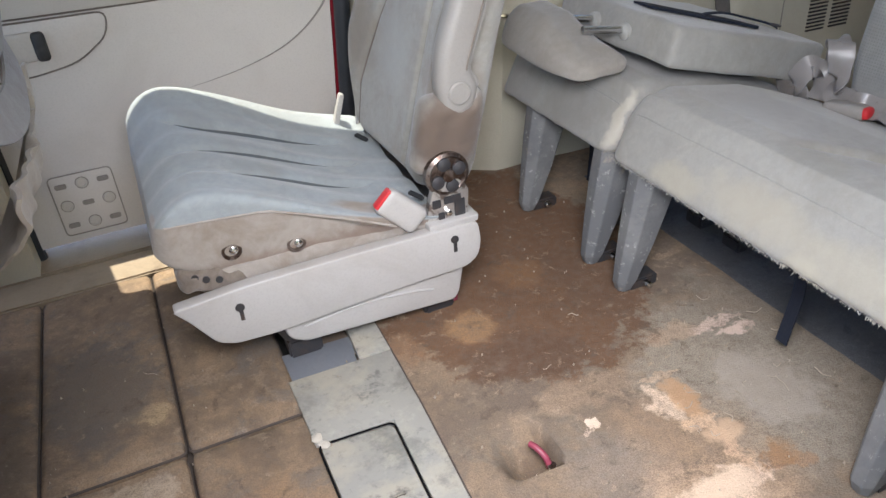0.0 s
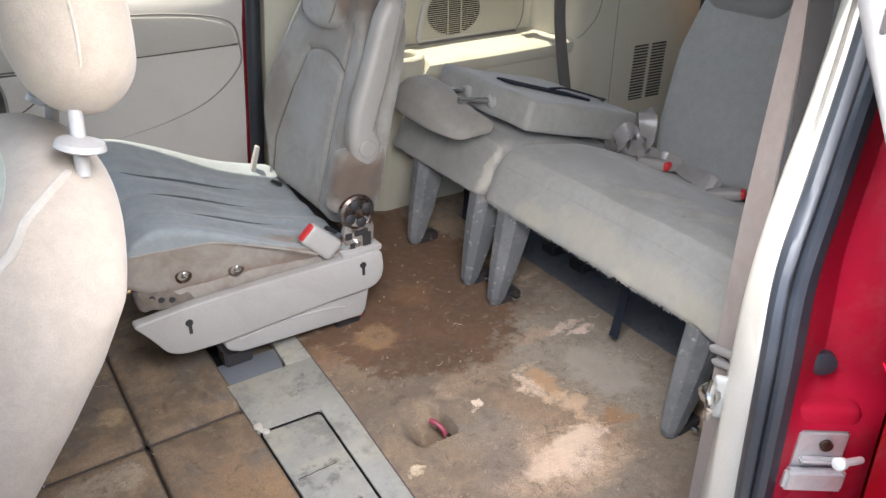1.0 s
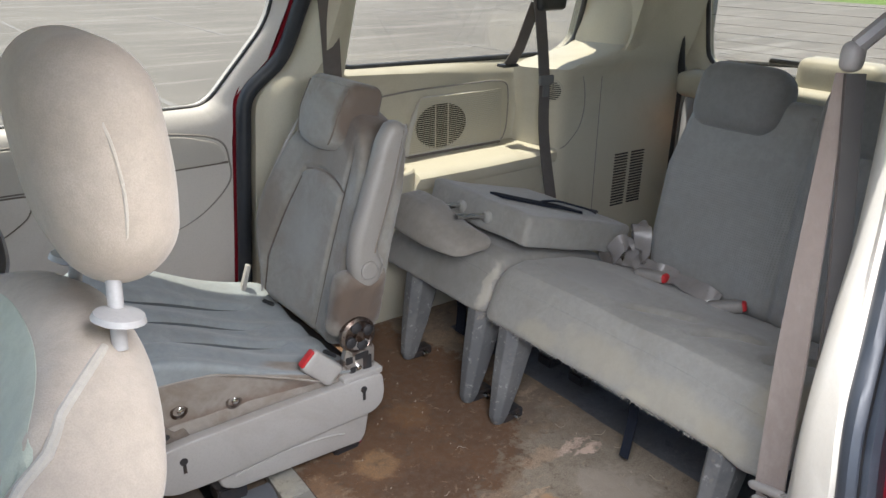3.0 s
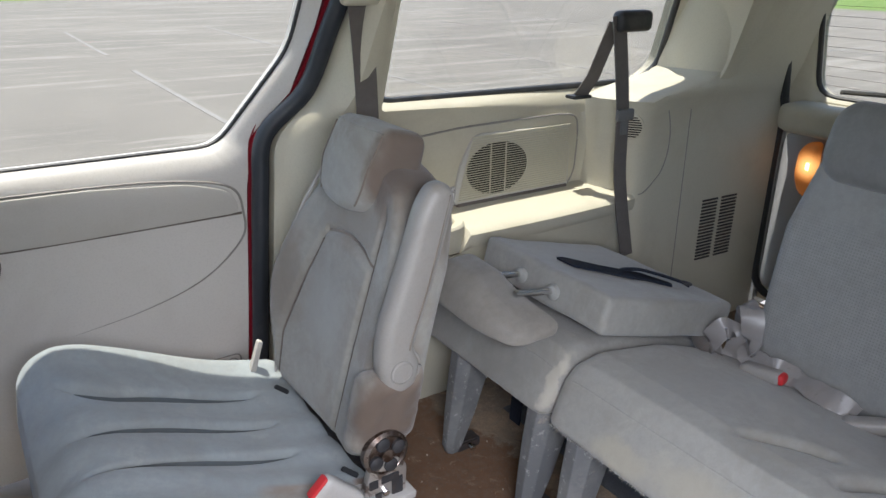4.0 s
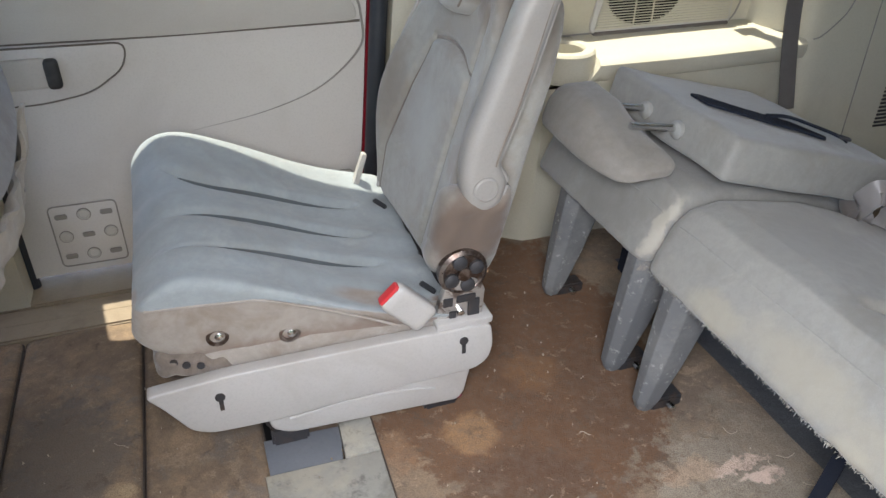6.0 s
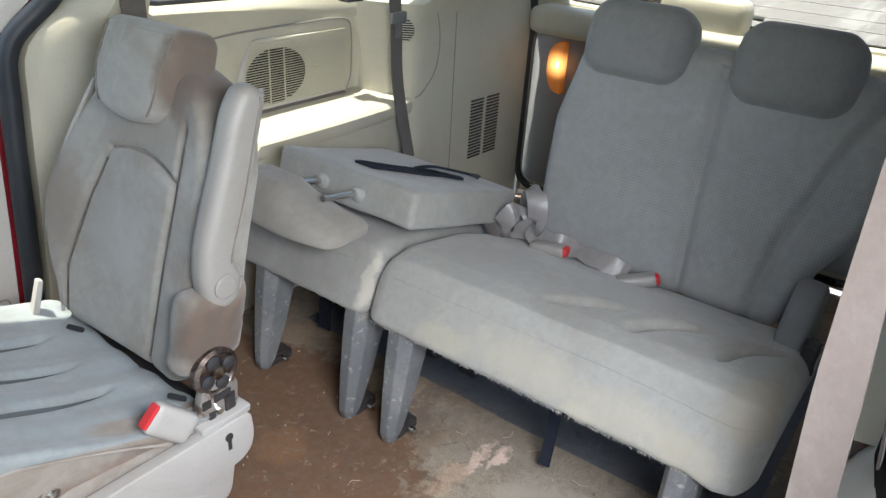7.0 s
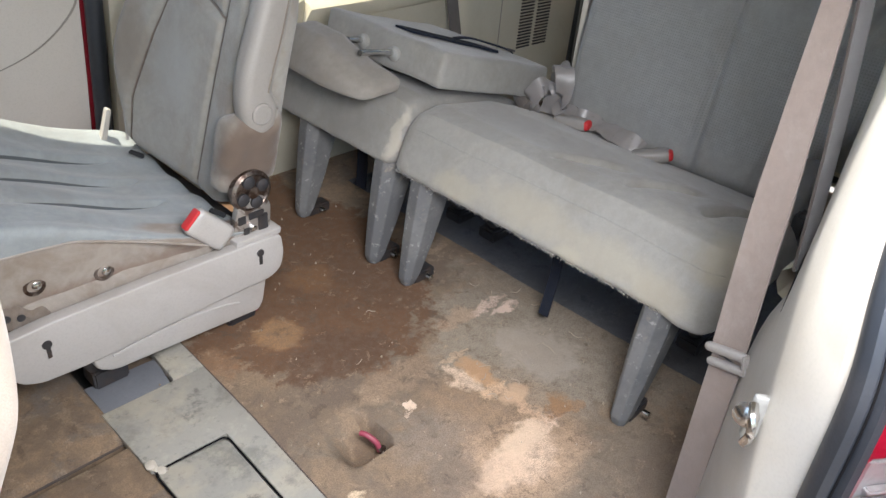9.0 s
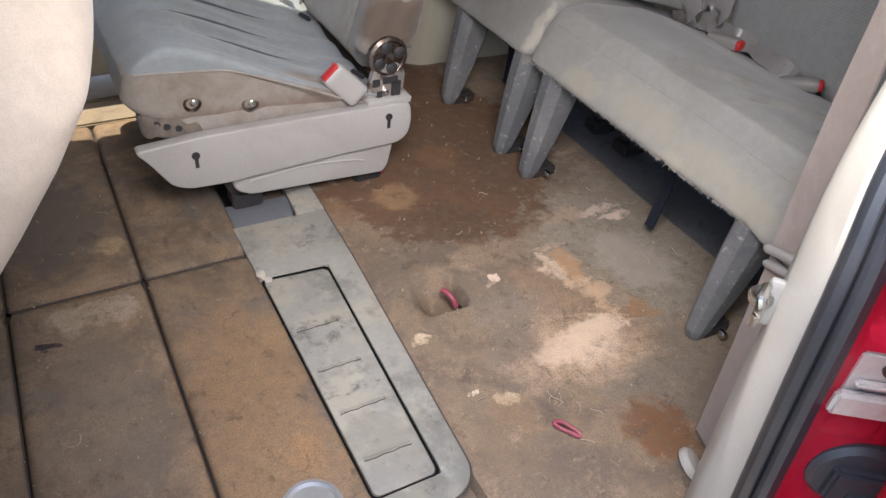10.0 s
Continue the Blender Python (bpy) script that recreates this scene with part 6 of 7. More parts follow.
        if x < 0:
            x -= 0.02 * (1 - (p.y / 0.25) ** 2) * math.sin(s_ * math.pi)
        if p.y > 0:
            w *= interp([(0, 0.62), (0.25, 0.86), (0.5, 1.0), (1, 1.0)], s_)
        return lay2(Vector((x, p.y * w, 0.225 + (p.z + 0.355) * 0.683 - 0.05 * max(0.0, (s_ - 0.6) / 0.4) * (abs(p.y) / 0.25) ** 2.6)))
    part("backrest", soft_box((0.13, 0.50, 0.71), 0.055, (14, 60, 60), back2), M_DRIVER, d)
    part("head_restraint", soft_box((0.11, 0.25, 0.21), 0.052, (14, 26, 24), lambda p: Vector((0.275 + p.x - 0.05 * p.z, 1.405 + p.y * (1 - 0.1 * max(0.0, p.z / 0.1) ** 2 - 0.26 * max(0.0, -p.z / 0.1) ** 1.6), 0.885 + p.z))), M_DRIVER, d)

    def rear(y, z, out):
        """A place on the back of the driver's seat."""
        lz = (z - 0.10) / 0.954 - 0.02
        s_ = lz / 0.71
        return lay2(Vector((-0.065 - 0.02 * (1 - ((y - 1.385) / 0.25) ** 2) * math.sin(max(0.0, min(1.0, s_)) * math.pi) - out, y - 1.385, lz)))

    def pocket(p):
        f = (p.z + 0.14) / 0.28
        y = 1.40 + p.y * interp([(0, 0.35), (0.45, 0.75), (0.8, 1.0), (1, 1.08)], f)
        jag = 0.010 * abs((p.y * 45) % 2 - 1) * (1 if p.y > 0.09 else 0.3)
        z = 0.335 + f * (0.175 + 0.05 * max(0.0, p.y - 0.10) / 0.1 + jag)
        out = 0.010 + 0.045 * math.sin(f * math.pi * 0.62) + 0.016 * noise.noise((p.y * 22, f * 5, 5)) * f
        return rear(y, z, out) + Vector((p.x, 0, 0))
    pk = part("seat_pocket", soft_box((0.008, 0.40, 0.28), 0.003, (2, 60, 40), pocket), M_DRIVER, d, "torn sagging seat-back pocket")
    part("torn_lining", band(spline([rear(1.58, 0.585, 0.015), rear(1.585, 0.53, 0.03), rear(1.55, 0.49, 0.05), rear(1.50, 0.50, 0.05)], 6), 0.06, 0.003, (1, 0.4, 0)), M_BELTGREY, pk)
    part("hanging_belt", band(spline([rear(1.605, 0.765, 0.0), rear(1.628, 0.72, 0.006), rear(1.638, 0.66, 0.012), rear(1.60, 0.64, 0.018), rear(1.50, 0.645, 0.022), rear(1.397, 0.652, 0.024), rear(1.264, 0.652, 0.024), rear(1.16, 0.640, 0.016), rear(1.07, 0.630, -0.03)], 8), 0.046, 0.004, (1, 0.1, -0.25)), M_BELTGREY, d, "grey belt slung across the seat back")
    part("hanging_belt", band(spline([rear(1.648, 0.62, 0.006), rear(1.575, 0.592, 0.026), rear(1.489, 0.580, 0.034), rear(1.364, 0.570, 0.038), rear(1.226, 0.588, 0.036), rear(1.096, 0.626, 0.022), rear(1.03, 0.648, -0.03)], 8), 0.052, 0.004, (1, 0.1, 0.3)), M_BELTGREY, d)
    part("recline_lever", joined(lathe([(0.028, 0.0), (0.028, 0.01), (0.022, 0.014)], 18, (0.185, 1.105, 0.40), FACE_NEAR), box(0.17, 0.20, 1.085, 1.096, 0.38, 0.415, 0.004)), M_SHIELD, d)
    part("side_shield", slab(rounded([(-0.28, 0.12), (0.10, 0.14), (0.19, 0.30), (0.24, 0.44), (0.15, 0.46), (-0.26, 0.24)], 0.03), 1.106, 1.125, "y", 0.005), M_TAUPE, d)
    part("cushion", soft_box((0.5, 0.5, 0.16), 0.06, (16, 16, 8), lambda p: p + Vector((-0.10, 1.36, 0.27))), M_DRIVER, d)
    part("seat_base", box(-0.36, -0.06, 1.16, 1.56, -0.002, 0.20, 0.01), M_DARK, d)


# ---- near side of the opening ----
POST_IN = [(0.908, 0.375, -0.02), (0.884, 0.372, 0.2), (0.875, 0.373, 0.4), (0.875, 0.38, 0.55), (0.897, 0.386, 0.66), (0.938, 0.397, 0.76), (1.0, 0.425, 0.88), (1.06, 0.46, 1.0), (1.12, 0.51, 1.17)]
POST_OUT = [(0.888, 0.313, -0.02), (0.868, 0.320, 0.2), (0.851, 0.325, 0.38), (0.840, 0.330, 0.53), (0.858, 0.347, 0.62), (0.905, 0.366, 0.70), (0.975, 0.395, 0.82), (1.04, 0.43, 0.95), (1.11, 0.48, 1.17)]


def near_pillar():
    p = thing("pillar_4", "white rear door post with black seal and red jamb", "pillar", (0.95, 0.36, 0.0), kind="structure")

    def col(base, dx, dy):
        return spline([Vector((x + dx, y + dy, z)) for x, y, z in base], 6)

    def inner(dx, low, high):
        pts = []
        for x, y, z in POST_IN:
            s = max(0.0, min(1.0, (z - 0.38) / 0.2))
            pts.append(Vector((x + dx, y + low + (high - low) * s, z)))
        return spline(pts, 6)

    def skin(loops):
        bm = bmesh.new()
        vs = [[bm.verts.new(q) for q in l] for l in loops]
        for a, e in zip(vs, vs[1:]):
            for k in range(len(a) - 1):
                bm.faces.new((a[k], a[k + 1], e[k + 1], e[k]))
        return bm
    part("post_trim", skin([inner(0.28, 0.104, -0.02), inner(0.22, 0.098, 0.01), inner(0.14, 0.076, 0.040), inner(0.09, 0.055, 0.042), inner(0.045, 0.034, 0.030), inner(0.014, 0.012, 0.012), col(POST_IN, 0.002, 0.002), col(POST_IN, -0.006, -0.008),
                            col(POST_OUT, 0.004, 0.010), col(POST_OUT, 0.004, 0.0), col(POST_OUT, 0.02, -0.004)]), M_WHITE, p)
    part("seal", skin([col(POST_OUT, 0.012, 0.004), col(POST_OUT, -0.002, 0.002), col(POST_OUT, -0.012, -0.005), col(POST_OUT, -0.016, -0.013), col(POST_OUT, -0.014, -0.020), col(POST_OUT, -0.010, -0.0225), col(POST_OUT, -0.012, -0.025), col(POST_OUT, -0.013, -0.030), col(POST_OUT, -0.007, -0.035), col(POST_OUT, 0.012, -0.034)]), M_SEAL, p, "black grained rubber door seal")
    part("seal_stitch", tube(col(POST_OUT, -0.0115, -0.0222), 0.0012, 5), M_VOID, p)
    # the jamb: a hollow above, a raised boss for striker and bumper below
    above = [(0.004, -0.028), (0.02, -0.024), (0.055, -0.018), (0.088, -0.016), (0.105, -0.03), (0.125, -0.058), (0.17, -0.075), (0.30, -0.085), (0.60, -0.09)]
    below = [(0.004, -0.030), (0.02, -0.032), (0.036, -0.034), (0.05, -0.042), (0.085, -0.066), (0.11, -0.078), (0.17, -0.085), (0.30, -0.09), (0.60, -0.095)]
    outline = spline([Vector(q) for q in POST_OUT], 10)
    loops = []
    for (ax, ay), (bx, by) in zip(above, below):
        ring = []
        for q in outline:
            k = max(0.0, min(1.0, (q.z - 0.445) / 0.04))
            k = k * k * (3 - 2 * k)
            ring.append(Vector((q.x + bx + (ax - bx) * k, q.y + by + (ay - by) * k, q.z)))
        loops.append(ring)
    part("jamb", skin(loops), M_JAMBRED_SHADE, p, "red painted jamb")
    at = Matrix.Translation((0.902, 0.2775, 0.405)) @ Matrix.Rotation(radians(-36), 4, 'Z')
    part("striker_boss", moved(soft_box((0.082, 0.034, 0.150), 0.010, (10, 6, 14), lambda q: Vector((q.x, q.y + 0.0205 + 0.10 * max(0.0, q.z - 0.035), q.z - 0.012))), at), M_JAMBRED_SHADE, p, "raised red striker boss")
    pl = part("striker_plate", moved(joined(box(-0.028, 0.028, -0.003, 0.003, -0.040, 0.040, 0.003), box(-0.032, 0.032, -0.014, -0.002, -0.036, -0.006, 0.004), box(-0.020, 0.020, -0.012, -0.002, 0.002, 0.008, 0.002)), at), M_STRIKER, p, "zinc striker plate")
    part("plate_screw", lathe([(0.007, 0), (0.007, 0.004), (0.003, 0.005)], 10, (0, 0, 0), at @ Matrix.Translation((0.004, -0.003, 0.024)) @ FACE_NEAR), M_STEEL, pl)
    at = Matrix.Translation((0.942, 0.262, 0.270)) @ Matrix.Rotation(radians(-40), 4, 'Z')
    part("door_bumper", moved(joined(lathe([(0.046, -0.01), (0.046, 0.010), (0.040, 0.016), (0.02, 0.017)], 24, (0, 0, 0), FACE_NEAR), box(-0.026, 0.026, -0.027, -0.012, -0.03, 0.018, 0.004), box(-0.006, 0.022, -0.031, -0.025, -0.020, -0.008, 0.002)), at), M_SEAL, p, "black plastic door bumper")
    for x, y, z in ((0.922, 0.309, 0.505), (0.975, 0.247, 0.36)):
        part("plug", lathe([(0.014, -0.004), (0.014, 0.004), (0.008, 0.006)], 14, (0, 0, 0), Matrix.Translation((x, y, z)) @ Matrix.Rotation(radians(-45), 4, 'Z') @ FACE_NEAR), M_SEAL, p)
    part("anchor_bolt", joined(lathe([(0.013, 0.0), (0.013, 0.008), (0.006, 0.012)], 12, (0.888, 0.402, 0.415), FACE_FRONT), tube(spline([(0.880, 0.398, 0.435), (0.868, 0.392, 0.43), (0.866, 0.388, 0.41), (0.872, 0.392, 0.392)], 4), 0.005, 8)), M_CHROME, p, "bright anchor bolt")
    part("bolt_recess", moved(soft_box((0.010, 0.020, 0.058), 0.004, (3, 6, 10)), Matrix.Translation((0.893, 0.394, 0.412)) @ Matrix.Rotation(radians(35), 4, 'Z')), M_GREYTRIM, p)
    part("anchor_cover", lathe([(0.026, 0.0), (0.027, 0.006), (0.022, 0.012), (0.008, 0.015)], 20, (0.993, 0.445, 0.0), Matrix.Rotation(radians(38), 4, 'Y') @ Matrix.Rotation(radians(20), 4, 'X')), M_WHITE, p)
    return p


DOOR_EDGE = [(-0.27, 0.93), (0.1, 0.885), (0.30, 0.866), (0.415, 0.853), (0.447, 0.850), (0.472, 0.855), (0.524, 0.832), (0.57, 0.806), (0.608, 0.779), (0.640, 0.756)]


def slid_door():
    d = thing("sliding_door", "red sliding door, slid open along the outside of the van", "van door", (1.2, 0.22, -0.25))
    prof = [(0.2, 0.604), (0.194, 0.616), (0.186, 0.619), (0.178, 0.613), (0.173, 0.598), (0.169, 0.57), (0.166, 0.535), (0.165, 0.505), (0.1665, 0.485), (0.171, 0.462), (0.176, 0.44), (0.179, 0.415), (0.178, 0.392), (0.172, 0.374), (0.167, 0.355), (0.165, 0.32), (0.165, 0.1), (0.18, -0.15), (0.205, -0.27), (0.24, -0.27), (0.24, 0.60)]
    # rolled lip, then a shallow groove, then the broad skin
    steps = [(0.006, 0.012), (0.001, 0.007), (0.0, 0.003), (0.002, -0.001), (0.007, -0.0035), (0.013, -0.003), (0.018, 0.0005), (0.022, 0.004), (0.027, 0.0045), (0.031, 0.0015), (0.035, -0.0015), (0.041, -0.0025), (0.06, -0.002), (0.10, 0.0)]
    steps += [(0.10 + 0.85 * (k / 20) ** 1.2, 0.0) for k in range(1, 21)]
    bm = bmesh.new()
    rings = []
    for dx, dy in steps:
        ring = []
        for y, z in prof:
            raised = 0.020 * max(0.0, 1 - dx / 0.05) * max(0.0, min(1.0, (z - 0.585) / 0.03))
            x = interp(DOOR_EDGE, z + raised) + 2.6 * max(0.0, y - 0.190) + dx
            ring.append(bm.verts.new((min(x, 1.80 + 0.05 * dx), y + (dy if y < 0.2 else 0.0), z + raised)))
        rings.append(ring)
    n = len(prof)
    for a, e in zip(rings, rings[1:]):
        for j in range(n):
            bm.faces.new((a[j], a[(j + 1) % n], e[(j + 1) % n], e[j]))
    bm.faces.new(rings[0][::-1])
    bm.faces.new(rings[-1])
    part("skin", bm, M_RED, d, "glossy red door skin")

    def put(u, v, depth):
        return (u + (2.2 * max(0.0, depth - 0.185) if u < 0.82 else 0.0), depth + 0.33 * max(0.0, v - 0.62), v)
    outer = [(0.768, 0.612), (1.79, 0.605), (1.76, 1.17), (0.772, 1.17)]
    hole = rounded([(0.804, 0.636), (1.75, 0.650), (1.70, 1.12), (0.806, 1.12)], 0.012)
    part("frame", holed(outer, hole, [(0.0, 0.188), (0.0, 0.183), (0.004, 0.181), (None, 0.182), (None, 0.205), (0.0, 0.205)], put, 60), M_RED, d)
    pane = slab([(0.796, 0.616), (1.76, 0.625), (1.71, 1.13), (0.798, 1.13)], 0.0, 0.004, "y", 0)
    for v in pane.verts:
        v.co = Vector(put(max(v.co.x, 0.8205), v.co.z, 0.184 + v.co.y)) - Vector((max(0.0, 0.8205 - v.co.x), 0, 0))
    part("pane", pane, M_TINT, d, "dark tinted glass", smooth=False)
    path = [Vector(put(0.788, 0.650 + 0.51 * k / 20, 0.1795)) for k in range(21)]
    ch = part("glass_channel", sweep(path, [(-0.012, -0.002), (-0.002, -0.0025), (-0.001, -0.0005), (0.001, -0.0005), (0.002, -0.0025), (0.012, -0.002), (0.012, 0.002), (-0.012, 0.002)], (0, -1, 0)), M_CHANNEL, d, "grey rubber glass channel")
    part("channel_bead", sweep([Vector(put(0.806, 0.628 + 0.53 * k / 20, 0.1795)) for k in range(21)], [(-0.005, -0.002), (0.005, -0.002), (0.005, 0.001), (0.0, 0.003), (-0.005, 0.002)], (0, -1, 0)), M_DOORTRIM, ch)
    bm = bmesh.new()
    rows = []
    for k in range(25):
        z = 0.775 + 0.39 * k / 24
        w = 0.030 * math.sin(min(1.0, k / 11) * math.pi / 2) + 0.001
        row = []
        for a, q in ((0.0, 0.012), (0.0, 0.0), (0.12, -0.002), (0.4, -0.003), (0.75, -0.002), (0.95, 0.001), (1.0, 0.009), (1.0, 0.04)):
            x, y, _ = put(0.768, z, 0.184)
            row.append(bm.verts.new((x + q, y + w * a, z)))
        rows.append(row)
    for a, e in zip(rows, rows[1:]):
        for j in range(7):
            bm.faces.new((a[j], a[j + 1], e[j + 1], e[j]))
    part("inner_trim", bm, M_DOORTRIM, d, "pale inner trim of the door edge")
    for z in (0.868, 0.922):
        x, y, _ = put(0.768, z, 0.184)
        part("clip", box(x - 0.004, x + 0.004, y + 0.003, y + 0.008, z, z + 0.022, 0.001), M_DARK, d)
    part("guide_pin", lathe([(0.0035, 0.0), (0.0035, 0.042), (0.006, 0.044), (0.006, 0.052), (0.003, 0.054)], 14, (0.858, 0.222, 0.474), Matrix.Rotation(radians(-66), 4, 'Y')), M_WHITE, d, "white nylon guide pin")
    return d


def belts():
    b = thing("seat_belt", "taupe seat belt hanging from the near post", "seat belt", (1.05, 0.48, 0.37))
    part("webbing", sweep(spline([(1.028, 0.475, 0.36), (1.042, 0.490, 0.55), (1.055, 0.503, 0.75), (1.064, 0.512, 0.90)], 8), [(-0.024, -0.0015), (0.024, -0.0015), (0.024, 0.0015), (-0.024, 0.0015)], (-1, 0.35, 0), False, lambda q: 1.0 - 0.62 * max(0.0, q - 0.35) / 0.65), M_BELT, b)
    part("webbing_return", band(spline([(1.028, 0.437, 0.515), (1.05, 0.462, 0.68), (1.072, 0.502, 0.90)], 8), 0.046, 0.003, (0.03, 1, 0)), M_RETURN, b)
    part("guide_loop", joined(soft_box((0.026, 0.024, 0.034), 0.011, (6, 6, 8), lambda p: p + Vector((1.068, 0.507, 0.918))), tube([(1.068, 0.504, 0.93), (1.10, 0.46, 0.99)], 0.010, 8)), M_BUCKLE, b)
    tongue = part("tongue", moved(joined(soft_box((0.012, 0.064, 0.012), 0.005, (4, 8, 4), lambda p: p + Vector((0, 0, 0.010))), soft_box((0.012, 0.064, 0.010), 0.004, (4, 8, 4), lambda p: p - Vector((0, 0, 0.010))), box(-0.006, 0.006, -0.034, -0.026, -0.034, 0.014, 0.002)), Matrix.Translation((1.022, 0.472, 0.362)) @ Matrix.Rotation(radians(-25), 4, 'X') @ Matrix.Rotation(radians(-20), 4, 'Z')), M_BUCKLE, b)
    part("lower_webbing", band(spline([(1.028, 0.473, 0.355), (1.03, 0.468, 0.2), (1.03, 0.462, 0.02)], 6), 0.044, 0.003, (-1, 0.35, 0)), M_BELT, b)
    # Near-black plate on the trim stands in for the slot's shaded inside
    part("belt_exit", moved(slab(rounded([(-0.055, -0.034), (0.055, -0.034), (0.055, 0.034), (-0.055, 0.034)], 0.008), -0.0035, 0.0035, "y", 0.001), Matrix.Translation((1.018, 0.4305, 0.522)) @ Matrix.Rotation(radians(9), 4, "Z")), M_VOID, b, "black belt slot")
    f = thing("seat_belt", "dark grey shoulder belt hanging by the far quarter window", "seat belt", (1.8, 1.69, 0.3))
    part("webbing", band(spline([(1.755, 1.70, 0.90), (1.79, 1.695, 0.68), (1.80, 1.69, 0.5), (1.815, 1.655, 0.30)], 8), 0.042, 0.003, (0, 1, 0)), M_BELTDARK, f)
    part("webbing_return", band([(1.775, 1.73, 0.88), (1.75, 1.765, 0.75), (1.735, 1.79, 0.70)], 0.042, 0.003, (0, 1, 0)), M_BELTDARK, f)
    part("latch_plate", joined(soft_box((0.056, 0.012, 0.028), 0.004, (8, 3, 4), lambda p: p + Vector((1.793, 1.688, 0.665))), box(1.782, 1.806, 1.686, 1.692, 0.615, 0.652, 0.002)), M_LEVER, f)
    part("guide_loop", soft_box((0.11, 0.04, 0.05), 0.015, (10, 6, 6), lambda p: p + Vector((1.80, 1.70, 0.885))), M_BLACK, f)
    part("belt_exit", box(1.705, 1.765, 1.775, 1.815, 0.695, 0.703, 0.003), M_BLACK, f)
    c = thing("seat_belt", "grey-brown shoulder belt hanging on the far post", "seat belt", (1.12, 1.76, 0.7))
    part("webbing", band(spline([(1.085, 1.725, 1.0), (1.105, 1.74, 0.85), (1.125, 1.765, 0.65), (1.13, 1.77, 0.5)], 8), 0.047, 0.003, (0.1, 1, 0)), M_BELTDARK, c)
    part("guide_loop", soft_box((0.08, 0.03, 0.04), 0.012, (8, 5, 6), lambda p: p + Vector((1.085, 1.71, 0.955))), M_CREAM, c)
    # lap belts bunched on the bench
    l = thing("lap_belt", "crumpled grey lap belt and buckle lying on the bench", "seat belt", (1.6, 1.15, 0.3))
    def webbing(name, pts, roll):
        """Twisted belt: a flat strip whose broad side turns along the way."""
        path = spline([Vector(q) for q in pts], 8)
        bm = bmesh.new()
        rows = []
        for k, q in enumerate(path):
            a = (path[min(k + 1, len(path) - 1)] - path[max(k - 1, 0)]).normalized()
            side = a.cross(Vector((-0.6, 0, 0.8))).normalized()
            side = Matrix.Rotation(interp(roll, k / (len(path) - 1)), 3, a) @ side
            n = a.cross(side)
            rows.append([bm.verts.new(q + side * 0.021 * u + n * (0.0013 * w + 0.003 * math.sin(k * 0.9) * u)) for u, w in ((-1, -1), (0, -1), (1, -1), (1, 1), (0, 1), (-1, 1))])
        for a, e in zip(rows, rows[1:]):
            for m in range(6):
                bm.faces.new((a[m], a[(m + 1) % 6], e[(m + 1) % 6], e[m]))
        return part(name, bm, M_BELTSHINE, l)
    webbing("webbing", [(1.64, 1.185, 0.30), (1.62, 1.175, 0.37), (1.605, 1.16, 0.41), (1.59, 1.135, 0.405), (1.585, 1.125, 0.36), (1.59, 1.13, 0.325), (1.585, 1.09, 0.322), (1.59, 1.05, 0.322), (1.595, 1.0, 0.315), (1.60, 0.955, 0.308), (1.605, 0.925, 0.295)], [(0, 0.3), (0.25, -0.6), (0.5, 0.4), (0.62, 0.9), (0.75, -0.4), (1, 0.6)])
    webbing("webbing_fold", [(1.63, 1.20, 0.275), (1.585, 1.205, 0.30), (1.565, 1.195, 0.335), (1.575, 1.175, 0.365), (1.60, 1.165, 0.34), (1.595, 1.165, 0.30)], [(0, 0.0), (0.5, 0.7), (1, -0.3)])
    part("belt_sleeve", tube(spline([(1.60, 1.255, 0.315), (1.575, 1.225, 0.312), (1.565, 1.20, 0.308)], 4), 0.015, 12), M_BELTDARK, l)
    for (x, y, z), a, t in (((1.572, 1.085, 0.312), 6, -8), ((1.588, 0.895, 0.302), 28, -14)):
        at = Matrix.Translation((x, y, z)) @ Matrix.Rotation(radians(a), 4, 'Z') @ Matrix.Rotation(radians(t), 4, 'X')
        q = part("buckle", moved(soft_box((0.032, 0.080, 0.026), 0.010, (8, 12, 6)), at), M_BUCKLE, l, "buckle with red button")
        part("button", moved(soft_box((0.026, 0.018, 0.021), 0.007, (6, 6, 6)), at @ Matrix.Translation((0, -0.0365, 0.0))), M_REDTAB, q)


def floor_bits():
    for x, y, z, ring in ((0.848, 0.905, -0.012, False), (0.862, 0.573, 0.004, True)):
        h = thing("seat_catch", "pinkish steel seat catch in the floor", "catch", (x, y, z), "floor catches")
        if ring:
            part("loop", tube(spline([(x - 0.011, y + 0.016, z + 0.006), (x - 0.003, y + 0.008, z + 0.010), (x + 0.010, y - 0.014, z + 0.006), (x + 0.009, y - 0.020, z + 0.003), (x + 0.002, y - 0.012, z + 0.004), (x - 0.012, y + 0.010, z + 0.004)], 5, True), 0.0034, 8, True), M_HOOK, h)
        else:
            part("peg", tube(spline([(x - 0.008, y + 0.020, z + 0.012), (x - 0.004, y + 0.010, z + 0.013), (x + 0.003, y - 0.006, z + 0.004), (x + 0.006, y - 0.013, z - 0.012)], 5), 0.0050, 10), M_HOOK, h)
        part("washer", lathe([(0.007, 0), (0.007, 0.003), (0.004, 0.004)], 12, (x + 0.008, y - 0.016, z - 0.008)), M_STEEL, h)


floor = rear_floor()
floor_well()
lids()
hatch_strip()
sills()
far_door()
far_pillar()
wall_far = quarter(side_far, True)
speaker_grille(wall_far)
vents(wall_far)
rear_post_details(wall_far)
quarter(side_near, False)
hatch()
roof()
captain_seat()
third_row()
front_seats()
near_pillar()
slid_door()
belts()
floor_bits()


